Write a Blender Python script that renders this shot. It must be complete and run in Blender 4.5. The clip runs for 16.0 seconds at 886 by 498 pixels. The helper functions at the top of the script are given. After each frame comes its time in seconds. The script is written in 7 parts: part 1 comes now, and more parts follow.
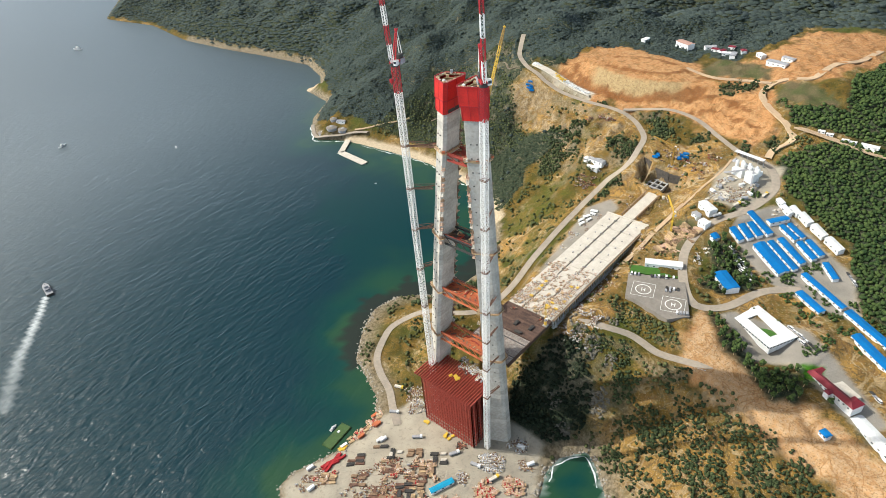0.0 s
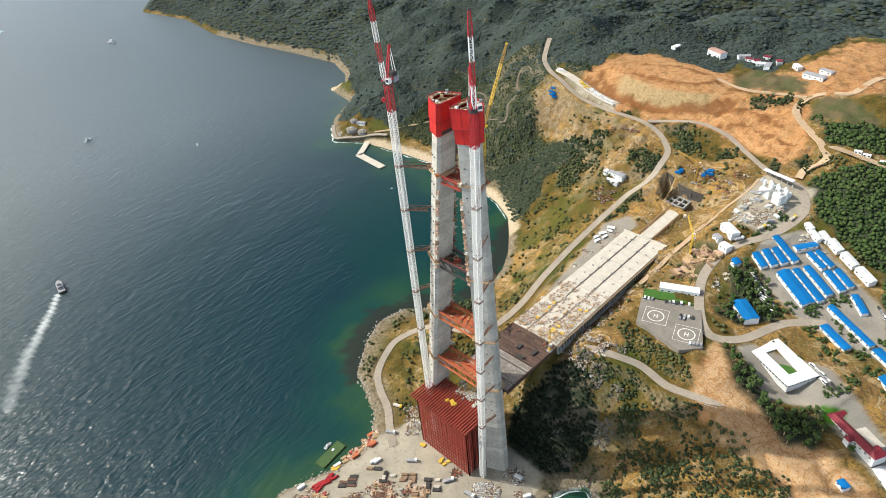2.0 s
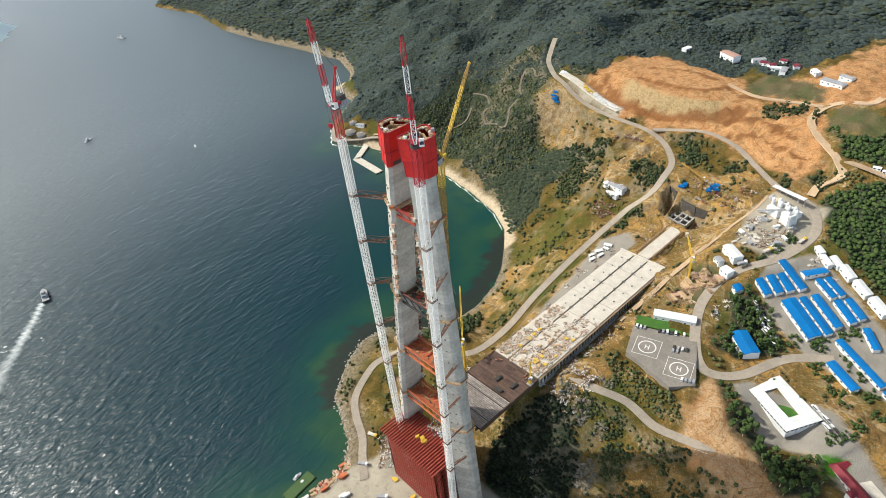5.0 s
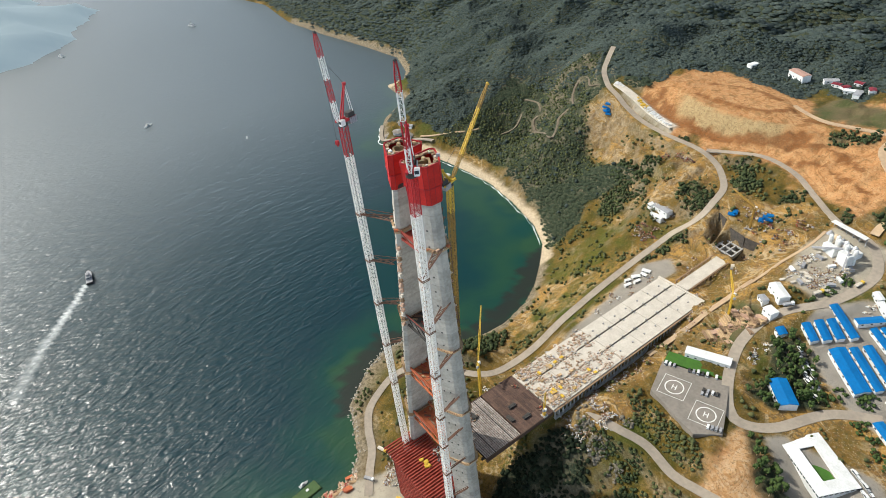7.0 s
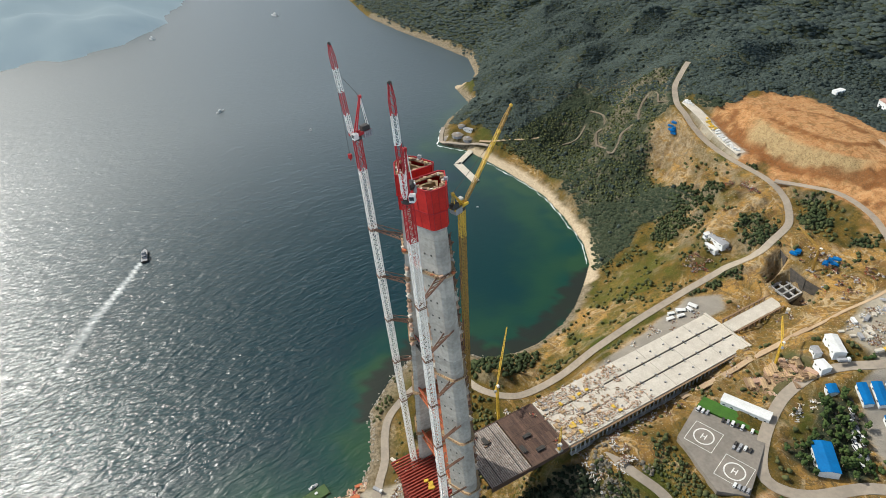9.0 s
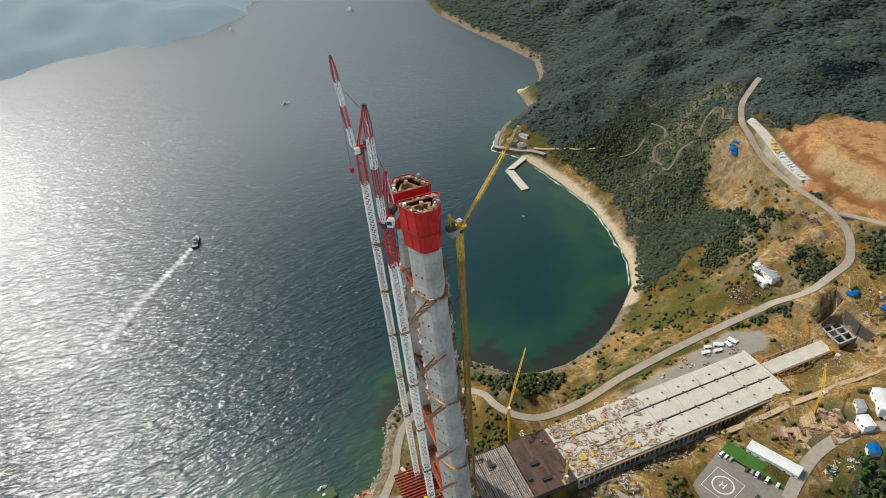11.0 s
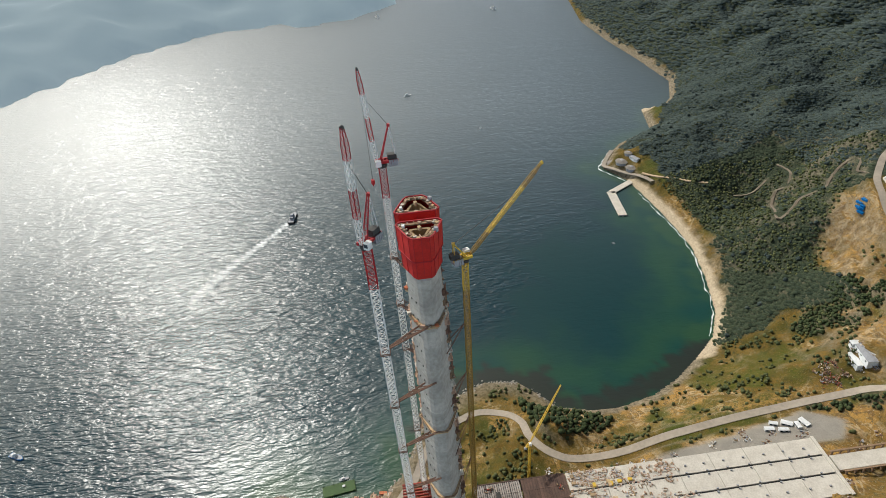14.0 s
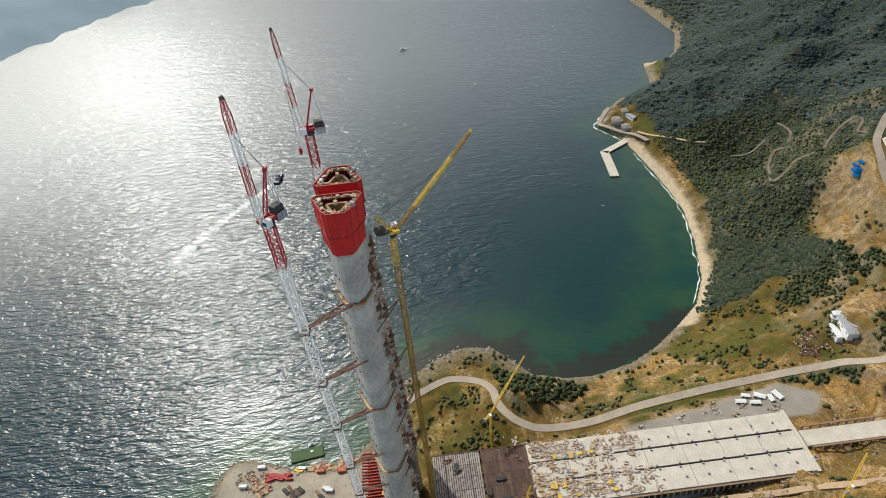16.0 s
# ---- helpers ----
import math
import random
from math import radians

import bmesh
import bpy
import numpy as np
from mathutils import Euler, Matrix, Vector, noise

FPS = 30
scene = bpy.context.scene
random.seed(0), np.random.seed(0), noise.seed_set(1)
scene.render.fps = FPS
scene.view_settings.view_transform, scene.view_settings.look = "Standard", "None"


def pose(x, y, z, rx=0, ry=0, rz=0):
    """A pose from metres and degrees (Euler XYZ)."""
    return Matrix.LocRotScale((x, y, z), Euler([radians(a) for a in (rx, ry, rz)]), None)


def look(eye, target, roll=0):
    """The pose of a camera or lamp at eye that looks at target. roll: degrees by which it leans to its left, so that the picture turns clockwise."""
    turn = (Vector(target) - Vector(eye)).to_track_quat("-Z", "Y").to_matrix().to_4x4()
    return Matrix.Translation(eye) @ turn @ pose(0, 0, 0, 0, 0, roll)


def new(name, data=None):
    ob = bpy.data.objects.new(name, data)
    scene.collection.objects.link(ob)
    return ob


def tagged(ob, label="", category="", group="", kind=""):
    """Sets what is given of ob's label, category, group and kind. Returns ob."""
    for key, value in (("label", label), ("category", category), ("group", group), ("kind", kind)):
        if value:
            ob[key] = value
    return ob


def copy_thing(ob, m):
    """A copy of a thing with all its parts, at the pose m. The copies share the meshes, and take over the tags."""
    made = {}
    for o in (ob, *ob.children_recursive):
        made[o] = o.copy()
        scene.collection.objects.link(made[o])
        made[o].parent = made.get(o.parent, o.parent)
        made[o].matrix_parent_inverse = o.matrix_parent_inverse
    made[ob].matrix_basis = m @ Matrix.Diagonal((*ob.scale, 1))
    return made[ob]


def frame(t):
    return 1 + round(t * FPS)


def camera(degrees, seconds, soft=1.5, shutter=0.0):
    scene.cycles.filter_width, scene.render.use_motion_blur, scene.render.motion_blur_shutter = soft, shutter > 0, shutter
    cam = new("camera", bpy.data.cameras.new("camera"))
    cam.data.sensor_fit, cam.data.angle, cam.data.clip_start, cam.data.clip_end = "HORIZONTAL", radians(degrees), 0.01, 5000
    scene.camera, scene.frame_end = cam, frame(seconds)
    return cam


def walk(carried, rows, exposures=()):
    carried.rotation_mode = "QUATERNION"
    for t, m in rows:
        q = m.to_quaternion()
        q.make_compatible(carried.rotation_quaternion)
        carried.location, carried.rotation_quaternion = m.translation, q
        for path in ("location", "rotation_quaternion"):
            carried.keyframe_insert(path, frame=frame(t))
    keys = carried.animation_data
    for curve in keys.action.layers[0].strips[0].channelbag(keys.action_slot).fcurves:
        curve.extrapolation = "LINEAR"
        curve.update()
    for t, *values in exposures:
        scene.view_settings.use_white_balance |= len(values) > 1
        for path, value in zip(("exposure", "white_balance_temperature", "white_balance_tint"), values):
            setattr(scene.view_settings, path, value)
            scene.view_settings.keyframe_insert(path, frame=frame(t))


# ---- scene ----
cam = camera(70.0, 16.0, 0.7)
ROWS = [  # seconds, place, turn in degrees
    (0.0, 236.10, -246.12, 431.81, 54.649, 4.480, 40.881),
    (0.5, 236.26, -236.76, 432.70, 54.546, 4.634, 41.185),
    (1.0, 236.40, -227.64, 433.60, 54.448, 4.761, 41.823),
    (1.5, 236.41, -218.75, 434.45, 54.447, 4.607, 43.405),
    (2.0, 236.15, -209.82, 435.01, 54.382, 4.607, 44.387),
    (2.5, 235.55, -200.65, 435.08, 54.243, 4.862, 43.979),
    (3.0, 234.85, -191.38, 434.83, 54.067, 4.988, 44.137),
    (3.5, 234.19, -182.05, 434.43, 53.949, 5.095, 44.420),
    (4.0, 233.72, -172.77, 434.12, 53.816, 5.271, 44.580),
    (6.5, 233.64, -127.37, 435.94, 53.777, 5.183, 51.538),
    (7.0, 233.83, -118.47, 436.20, 53.834, 5.192, 53.167),
    (7.5, 234.07, -109.61, 436.36, 53.990, 4.906, 55.743),
    (8.0, 234.29, -100.80, 436.41, 54.124, 4.760, 58.052),
    (8.5, 234.35, -91.94, 436.46, 54.186, 4.698, 59.743),
    (9.0, 234.47, -83.04, 436.66, 54.266, 4.747, 61.228),
    (11.5, 236.19, -36.98, 438.68, 54.696, 4.819, 70.984),
    (12.0, 236.58, -27.85, 439.12, 54.846, 4.658, 73.388),
    (12.5, 236.99, -18.76, 439.63, 55.010, 4.380, 76.051),
    (13.0, 237.16, -9.73, 440.12, 55.233, 4.163, 78.624),
    (13.5, 236.71, -0.53, 440.45, 55.367, 3.911, 81.089),
    (14.0, 235.38, 9.02, 440.38, 55.422, 3.755, 83.223),
    (14.5, 233.05, 18.99, 439.72, 55.345, 3.956, 83.624),
    (15.0, 229.93, 28.76, 438.57, 54.731, 4.171, 83.906),
    (15.5, 226.30, 38.32, 437.08, 53.144, 4.314, 84.209),
    (16.0, 222.38, 47.92, 435.54, 51.461, 4.424, 84.524),
]
walk(cam, [(t, pose(*p)) for t, *p in ROWS], [(0.0, 0.12, 6000, 6), (4.0, 0.06, 6000, 6), (9.0, -0.2, 6000, 6), (12.5, -0.45, 6000, 6), (16.0, -0.38, 6000, 6)])

# ---- light ----
SUN_AZ, SUN_EL = radians(-145.0), radians(44.0)          # direction towards the sun, from +x
world = bpy.data.worlds.new("sky")
scene.world = world
world.use_nodes = True
_n, _l = world.node_tree.nodes, world.node_tree.links
_sky = _n.new("ShaderNodeTexSky")
_sky.sky_type, _sky.sun_disc = "NISHITA", False
_sky.sun_elevation, _sky.sun_rotation = SUN_EL, math.pi / 2 - SUN_AZ
_sky.air_density, _sky.dust_density = 1.3, 8.0
_n["Background"].inputs[1].default_value = 0.085
# milky haze all round the horizon
_co, _xyz, _abs, _exp, _add = _n.new("ShaderNodeTexCoord"), _n.new("ShaderNodeSeparateXYZ"), _n.new("ShaderNodeMath"), _n.new("ShaderNodeMath"), _n.new("ShaderNodeMix")
_abs.operation, _exp.operation = "ABSOLUTE", "POWER"
_l.new(_co.outputs["Generated"], _xyz.inputs[0])
_l.new(_xyz.outputs["Z"], _abs.inputs[0])
_exp.inputs[0].default_value = 0.003                       # falls to a quarter within a dozen degrees
_l.new(_abs.outputs[0], _exp.inputs[1])
_add.data_type, _add.blend_type = "RGBA", "ADD"
_add.inputs[7].default_value = (28.5, 33.5, 39.0, 1)
_l.new(_exp.outputs[0], _add.inputs[0])
_l.new(_sky.outputs[0], _add.inputs[6])
_l.new(_add.outputs[2], _n["Background"].inputs[0])
sun = new("sun", bpy.data.lights.new("sun", "SUN"))
sun.data.energy, sun.data.angle, sun.data.color = 4.7, radians(0.6), (1.0, 0.925, 0.81)
sun.matrix_world = look((0, 0, 900), (-math.cos(SUN_AZ) * math.cos(SUN_EL), -math.sin(SUN_AZ) * math.cos(SUN_EL), 900 - math.sin(SUN_EL)))


# ---- materials ----
def nodes_of(m):
    m.use_nodes = True
    t = m.node_tree
    return t, t.nodes["Principled BSDF"]


def mat(name, a, b=None, scale=0.5, rough=0.8, metal=0.0, bump=0.0, fine=6.0, vary=0.0, spec=0.3):
    """Two colours broken up by noise at two scales, with fine relief; vary shifts the brightness object by object."""
    m = bpy.data.materials.new(name)
    t, p = nodes_of(m)
    n, l = t.nodes, t.links
    b = b or tuple(c * 0.72 for c in a)
    co = n.new("ShaderNodeNewGeometry")
    big, small = n.new("ShaderNodeTexNoise"), n.new("ShaderNodeTexNoise")
    big.inputs["Scale"].default_value, small.inputs["Scale"].default_value = scale, scale * fine
    big.inputs["Detail"].default_value = small.inputs["Detail"].default_value = 5
    for q in (big, small):
        l.new(co.outputs["Position"], q.inputs["Vector"])
    add = n.new("ShaderNodeMath")
    add.operation = "ADD"
    l.new(big.outputs[0], add.inputs[0])
    l.new(small.outputs[0], add.inputs[1])
    ramp = n.new("ShaderNodeMapRange")
    ramp.inputs["From Min"].default_value, ramp.inputs["From Max"].default_value = 0.75, 1.25
    l.new(add.outputs[0], ramp.inputs["Value"])
    mix = n.new("ShaderNodeMix")
    mix.data_type = "RGBA"
    mix.inputs[6].default_value, mix.inputs[7].default_value = (*b, 1), (*a, 1)
    l.new(ramp.outputs[0], mix.inputs[0])
    out = mix.outputs[2]
    if vary:
        info, mr, hsv = n.new("ShaderNodeObjectInfo"), n.new("ShaderNodeMapRange"), n.new("ShaderNodeHueSaturation")
        mr.inputs["To Min"].default_value, mr.inputs["To Max"].default_value = 1 - vary, 1 + vary
        l.new(info.outputs["Random"], mr.inputs["Value"])
        l.new(mr.outputs[0], hsv.inputs["Value"])
        l.new(out, hsv.inputs["Color"])
        out = hsv.outputs[0]
    l.new(out, p.inputs["Base Color"])
    p.inputs["Roughness"].default_value, p.inputs["Metallic"].default_value = rough, metal
    p.inputs["Specular IOR Level"].default_value = spec
    if bump:
        bp = n.new("ShaderNodeBump")
        bp.inputs["Strength"].default_value, bp.inputs["Distance"].default_value = 1.0, bump
        l.new(small.outputs[0], bp.inputs["Height"])
        l.new(bp.outputs[0], p.inputs["Normal"])
    return m


CONCRETE = mat("grey cast concrete", (0.43, 0.415, 0.39), (0.26, 0.255, 0.24), 0.12, 0.85, bump=0.08)
PALE = mat("pale new concrete", (0.60, 0.55, 0.47), (0.47, 0.42, 0.35), 0.15, 0.9, bump=0.04)
LEGS = mat("grey cast concrete in pours", (0.50, 0.46, 0.395), (0.34, 0.31, 0.265), 0.09, 0.85, bump=0.08, vary=0.12)
RED = mat("red formwork sheeting", (0.56, 0.022, 0.015), (0.40, 0.018, 0.012), 0.2, 0.65)
CRANE_RED = mat("red crane paint", (0.40, 0.018, 0.024), (0.28, 0.016, 0.018), 0.5, 0.55)
CRANE_WHITE = mat("white crane paint", (0.80, 0.78, 0.74), (0.62, 0.60, 0.56), 0.5, 0.5)
YELLOW = mat("yellow crane paint", (0.70, 0.46, 0.05), (0.52, 0.34, 0.04), 0.5, 0.5)
OCHRE = mat("weathered ochre crane paint", (0.36, 0.22, 0.04), (0.24, 0.14, 0.03), 0.5, 0.6)
RUST = mat("rust-red painted steel", (0.34, 0.06, 0.038), (0.22, 0.04, 0.028), 0.3, 0.75)
# rock of the pit walls, with the pits' shade worked into its colour
SHADED_ROCK = mat("dark broken rock", (0.10, 0.085, 0.07), (0.05, 0.045, 0.04), 0.4, 0.95, bump=0.4)
ORANGE = mat("orange-brown steel beam", (0.52, 0.16, 0.06), (0.34, 0.09, 0.04), 0.3, 0.7)
BROWN = mat("brown steel deck", (0.105, 0.062, 0.042), (0.065, 0.042, 0.032), 0.35, 0.8, bump=0.05)
DARK = mat("dark steel", (0.06, 0.055, 0.05), None, 0.6, 0.7)
TIMBER = mat("weathered brown timber", (0.30, 0.20, 0.12), (0.20, 0.13, 0.08), 0.8, 0.9)
BARS = mat("rusty steel bars", (0.20, 0.11, 0.07), (0.13, 0.07, 0.05), 0.8, 0.8)
WOOD = mat("formwork timber", (0.50, 0.36, 0.20), (0.34, 0.23, 0.13), 0.7, 0.85, vary=0.25)
WHITE = mat("white painted sheet", (0.74, 0.74, 0.73), (0.60, 0.60, 0.58), 0.15, 0.6, vary=0.06)
BLUE = mat("blue sheet roofing", (0.008, 0.155, 0.42), (0.008, 0.12, 0.33), 0.12, 0.5, vary=0.08)
REDROOF = mat("dark red sheet roofing", (0.20, 0.02, 0.03), (0.15, 0.016, 0.025), 0.2, 0.6)
GREY = mat("grey sheet", (0.35, 0.35, 0.36), (0.26, 0.26, 0.27), 0.2, 0.6)
ASPHALT = mat("worn grey asphalt", (0.25, 0.22, 0.185), (0.185, 0.165, 0.14), 0.08, 0.95)
ROADMAT = mat("pale dusty road", (0.36, 0.305, 0.24), (0.27, 0.23, 0.185), 0.06, 0.95)
DIRTROAD = mat("tan dirt track", (0.48, 0.35, 0.22), (0.38, 0.27, 0.17), 0.06, 0.95)
TRACKMAT = mat("grey-brown forest track", (0.20, 0.165, 0.12), (0.15, 0.12, 0.085), 0.08, 0.95)
CRATE = mat("pale pink crate board", (0.52, 0.35, 0.25), (0.40, 0.26, 0.18), 0.6, 0.9)
BOULDER = mat("pale shore rock", (0.40, 0.36, 0.30), (0.22, 0.20, 0.17), 0.5, 0.95)
SAND = mat("sand", (0.56, 0.45, 0.31), (0.45, 0.36, 0.25), 0.1, 0.95)
GLASS = mat("dark window glass", (0.05, 0.06, 0.07), None, 0.6, 0.15, spec=0.6)
RUBBER = mat("black rubber", (0.02, 0.02, 0.02), None, 0.6, 0.8)
PAINT = mat("white road paint", (0.75, 0.74, 0.70), (0.55, 0.54, 0.5), 0.3, 0.8)
GREEN = mat("olive green painted deck", (0.06, 0.11, 0.03), (0.045, 0.08, 0.025), 0.2, 0.7)


def leaf_mat(name, a, b, scale=0.02):
    """Foliage: colour shifts clump by clump and over whole stands."""
    m = bpy.data.materials.new(name)
    t, p = nodes_of(m)
    n, l = t.nodes, t.links
    geo, big, small = n.new("ShaderNodeNewGeometry"), n.new("ShaderNodeTexNoise"), n.new("ShaderNodeTexNoise")
    big.inputs["Scale"].default_value, small.inputs["Scale"].default_value = scale, 0.9
    big.inputs["Detail"].default_value = small.inputs["Detail"].default_value = 4
    l.new(geo.outputs["Position"], big.inputs["Vector"])
    l.new(geo.outputs["Position"], small.inputs["Vector"])
    s1, s2 = n.new("ShaderNodeMath"), n.new("ShaderNodeMath")
    s1.operation = s2.operation = "ADD"
    l.new(big.outputs[0], s1.inputs[0])
    l.new(geo.outputs["Random Per Island"], s1.inputs[1])
    l.new(s1.outputs[0], s2.inputs[0])
    l.new(small.outputs[0], s2.inputs[1])
    mr, mix = n.new("ShaderNodeMapRange"), n.new("ShaderNodeMix")
    mr.inputs["From Min"].default_value, mr.inputs["From Max"].default_value = 0.75, 2.0
    l.new(s2.outputs[0], mr.inputs["Value"])
    mix.data_type = "RGBA"
    mix.inputs[6].default_value, mix.inputs[7].default_value = (*a, 1), (*b, 1)
    l.new(mr.outputs[0], mix.inputs[0])
    l.new(mix.outputs[2], p.inputs["Base Color"])
    p.inputs["Roughness"].default_value, p.inputs["Specular IOR Level"].default_value = 0.9, 0.15
    return m


# the woodland's green is greyed and blued to paint in distant haze
HAZY_LEAF = leaf_mat("woodland foliage", (0.026, 0.038, 0.035), (0.054, 0.069, 0.060), 0.008)
PINE = leaf_mat("pine foliage", (0.018, 0.038, 0.013), (0.068, 0.098, 0.028))
NEARLEAF = leaf_mat("mixed bay woodland foliage", (0.015, 0.024, 0.015), (0.044, 0.055, 0.030), 0.012)
OLIVE = leaf_mat("olive thicket foliage", (0.020, 0.031, 0.014), (0.060, 0.076, 0.030))
# gully scrub, its colour darkened for the shade of tower and deck
SHADED_LEAF = leaf_mat("dark evergreen foliage", (0.008, 0.013, 0.008), (0.022, 0.031, 0.015))
SCRUB = leaf_mat("scrub foliage", (0.03, 0.045, 0.018), (0.11, 0.115, 0.045))


# ---- ground ----
# spot heights of the ground: east, north, metres above the sea
SPOTS = [(-60, -90, 4), (0, -60, 5), (-40, -20, 6), (30, -10, 6), (60, 10, 5), (0, 20, 8), (-30, 30, 11),
         (-120, 30, 9), (-155, 80, 8), (-110, 80, 17), (-60, 60, 18), (-70, 108, 27), (-95, 106, 32), (0, 55, 18),
         (35, 60, 22), (32, 98, 52), (39, 125, 63), (84, 97, 41), (132, 96, 36), (90, 62, 12), (125, 50, 14), (60, 40, 10)]
SPOTS += [(175, 119, 45), (153, 117, 49), (120, 154, 65), (80, 178, 65), (95, 172, 65), (62, 172, 64), (80, 133, 60), (186, 204, 58), (174, 178, 53),
          (201, 180, 54), (245, 200, 50), (270, 140, 38), (220, 60, 25), (80, 222, 68), (103, 235, 65), (160, 255, 62), (206, 254, 58),
          (185, 327, 72), (118, 338, 86), (68, 289, 86), (63, 261, 72), (36, 308, 77), (9, 295, 65), (0, 328, 66), (0, 150, 48), (0, 200, 54), (0, 255, 62)]
SPOTS += [(-50, 180, 44), (-98, 281, 40), (-85, 155, 17), (-115, 200, 13), (-150, 285, 18), (-60, 240, 48), (-68, 341, 69), (-88, 350, 74), (-80, 345, 73),
          (-45, 373, 92), (-57, 422, 99), (-88, 433, 105), (11, 432, 104), (90, 415, 107), (33, 380, 98), (-70, 462, 116), (-58, 520, 128), (-90, 470, 116),
          (-120, 515, 128), (-20, 500, 132), (-144, 449, 108), (-210, 474, 120), (-247, 456, 105), (-233, 427, 68), (-180, 400, 70)]
SPOTS += [(-302, 413, 66), (-371, 446, 32), (-270, 520, 128), (-337, 553, 136), (-130, 350, 50), (50, 470, 128), (90, 443, 122),
          (110, 530, 150), (200, 400, 90), (250, 450, 100), (320, 300, 72), (-500, 470, 62), (-620, 540, 85), (-800, 700, 105), (-1050, 650, 90),
          (-600, 800, 130), (-300, 800, 128), (0, 800, 140), (330, 700, 130), (0, 1500, 140), (-1300, 900, 110), (-700, 1600, 140), (700, 900, 120), (600, 100, 60)]
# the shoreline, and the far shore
COAST = [(-2600, 1000), (-1931, 640), (-1723, 500), (-1520, 532), (-1294, 502), (-1132, 512), (-1000, 528), (-865, 538), (-785, 506),
         (-735, 464), (-752, 441), (-670, 424), (-632, 360), (-608, 338), (-558, 310), (-518, 330), (-480, 336), (-415, 343), (-347, 346),
         (-287, 335), (-231, 319), (-196, 299), (-174, 274), (-150, 243), (-135, 215), (-126, 178), (-127, 158), (-136, 127), (-150, 117),
         (-172, 98), (-177, 68), (-166, 42), (-138, 6), (-111, -4), (-90, -13), (-72, -31), (-68, -50), (-72, -73), (-79, -92), (-86, -112)]
COAST += [(-84, -127), (-68, -138), (-45, -140), (10, -112), (55, -72), (88, -26), (80, -2), (74, 12), (76, 30), (90, 48), (104, 38), (122, 20),
          (150, -10), (230, -70), (420, -140), (900, -220), (2600, -300), (2600, 2600), (-2600, 2600)]
FAR_COAST = [(-3200, -1450), (-900, -1450), (-900, -1200), (-1000, -850), (-1180, -735), (-1400, -600), (-1520, -420), (-1560, -260), (-1500, -170),
             (-1540, -60), (-1650, 70), (-1760, 60), (-1800, 120), (-1930, 190), (-2100, 60), (-3200, 100)]

WOOD_EDGE = [(-612, 352), (-588, 350), (-560, 352), (-520, 362), (-470, 366), (-420, 364), (-350, 366), (-290, 350), (-235, 330), (-196, 306), (-178, 282), (-172, 330), (-182, 352), (-150, 395),
             (-212, 404), (-240, 415), (-280, 452), (-262, 500), (-224, 482), (-214, 490), (-205, 518), (-194, 537), (-168, 553), (-135, 558), (-90, 547), (-66, 540), (-50, 570), (-40, 568), (-10, 560), (15, 640), (30, 720),
             (130, 760), (170, 600), (240, 500), (2500, 500), (2500, 2500), (-2590, 2500), (-2590, 1015), (-1931, 650), (-1723, 510), (-1520, 541), (-1294, 511)]
WOOD_EDGE += [(-1132, 521), (-1000, 536), (-865, 546), (-780, 514), (-722, 468), (-664, 432)]

PITS = [[(-27, 347), (-33, 371), (-21, 365), (-18.5, 344)], [(5.5, 339), (4.6, 357), (17, 357), (18.5, 336)], [(-15, 343), (-13.5, 361), (4, 357), (4.5, 339)]]


def signed(poly, x, y):
    """Distance to the outline of a polygon, positive inside."""
    d2 = np.full(x.shape, 1e12)
    inside = np.zeros(x.shape, bool)
    for (ax, ay), (bx, by) in zip(poly, poly[1:] + poly[:1]):
        ex, ey = bx - ax, by - ay
        u = np.clip(((x - ax) * ex + (y - ay) * ey) / (ex * ex + ey * ey + 1e-9), 0, 1)
        d2 = np.minimum(d2, (x - ax - u * ex) ** 2 + (y - ay - u * ey) ** 2)
        if ay != by:
            inside ^= ((ay > y) != (by > y)) & (x < ex * (y - ay) / ey + ax)
    return np.where(inside, 1, -1) * np.sqrt(d2)


def along(line, x, y):
    """Distance to a line of points."""
    d2 = np.full(x.shape, 1e12)
    for (ax, ay), (bx, by) in zip(line, line[1:]):
        ex, ey = bx - ax, by - ay
        u = np.clip(((x - ax) * ex + (y - ay) * ey) / (ex * ex + ey * ey + 1e-9), 0, 1)
        d2 = np.minimum(d2, (x - ax - u * ex) ** 2 + (y - ay - u * ey) ** 2)
    return np.sqrt(d2)


_s = np.array(SPOTS, float)
_k = np.sqrt((_s[:, None, 0] - _s[None, :, 0]) ** 2 + (_s[:, None, 1] - _s[None, :, 1]) ** 2 + 144)
_w = np.linalg.solve(_k + 4.0 * np.eye(len(_s)), _s[:, 2] - 60)


def wobble(x, y, size, seed=0.0):
    """Smooth unevenness between about -1 and 1, from a few crossed waves."""
    a = np.zeros(np.shape(x))
    for i in range(6):
        an, ph = 2.399 * i + seed, 1.7 * i * i + seed * 3.1
        f = 2 * math.pi / size * (0.7 + 0.23 * i)
        a = a + np.sin((x * math.cos(an) + y * math.sin(an)) * f + ph + 1.3 * np.sin((x * math.sin(an) - y * math.cos(an)) * f * 0.61 + ph))
    return a / 3.2


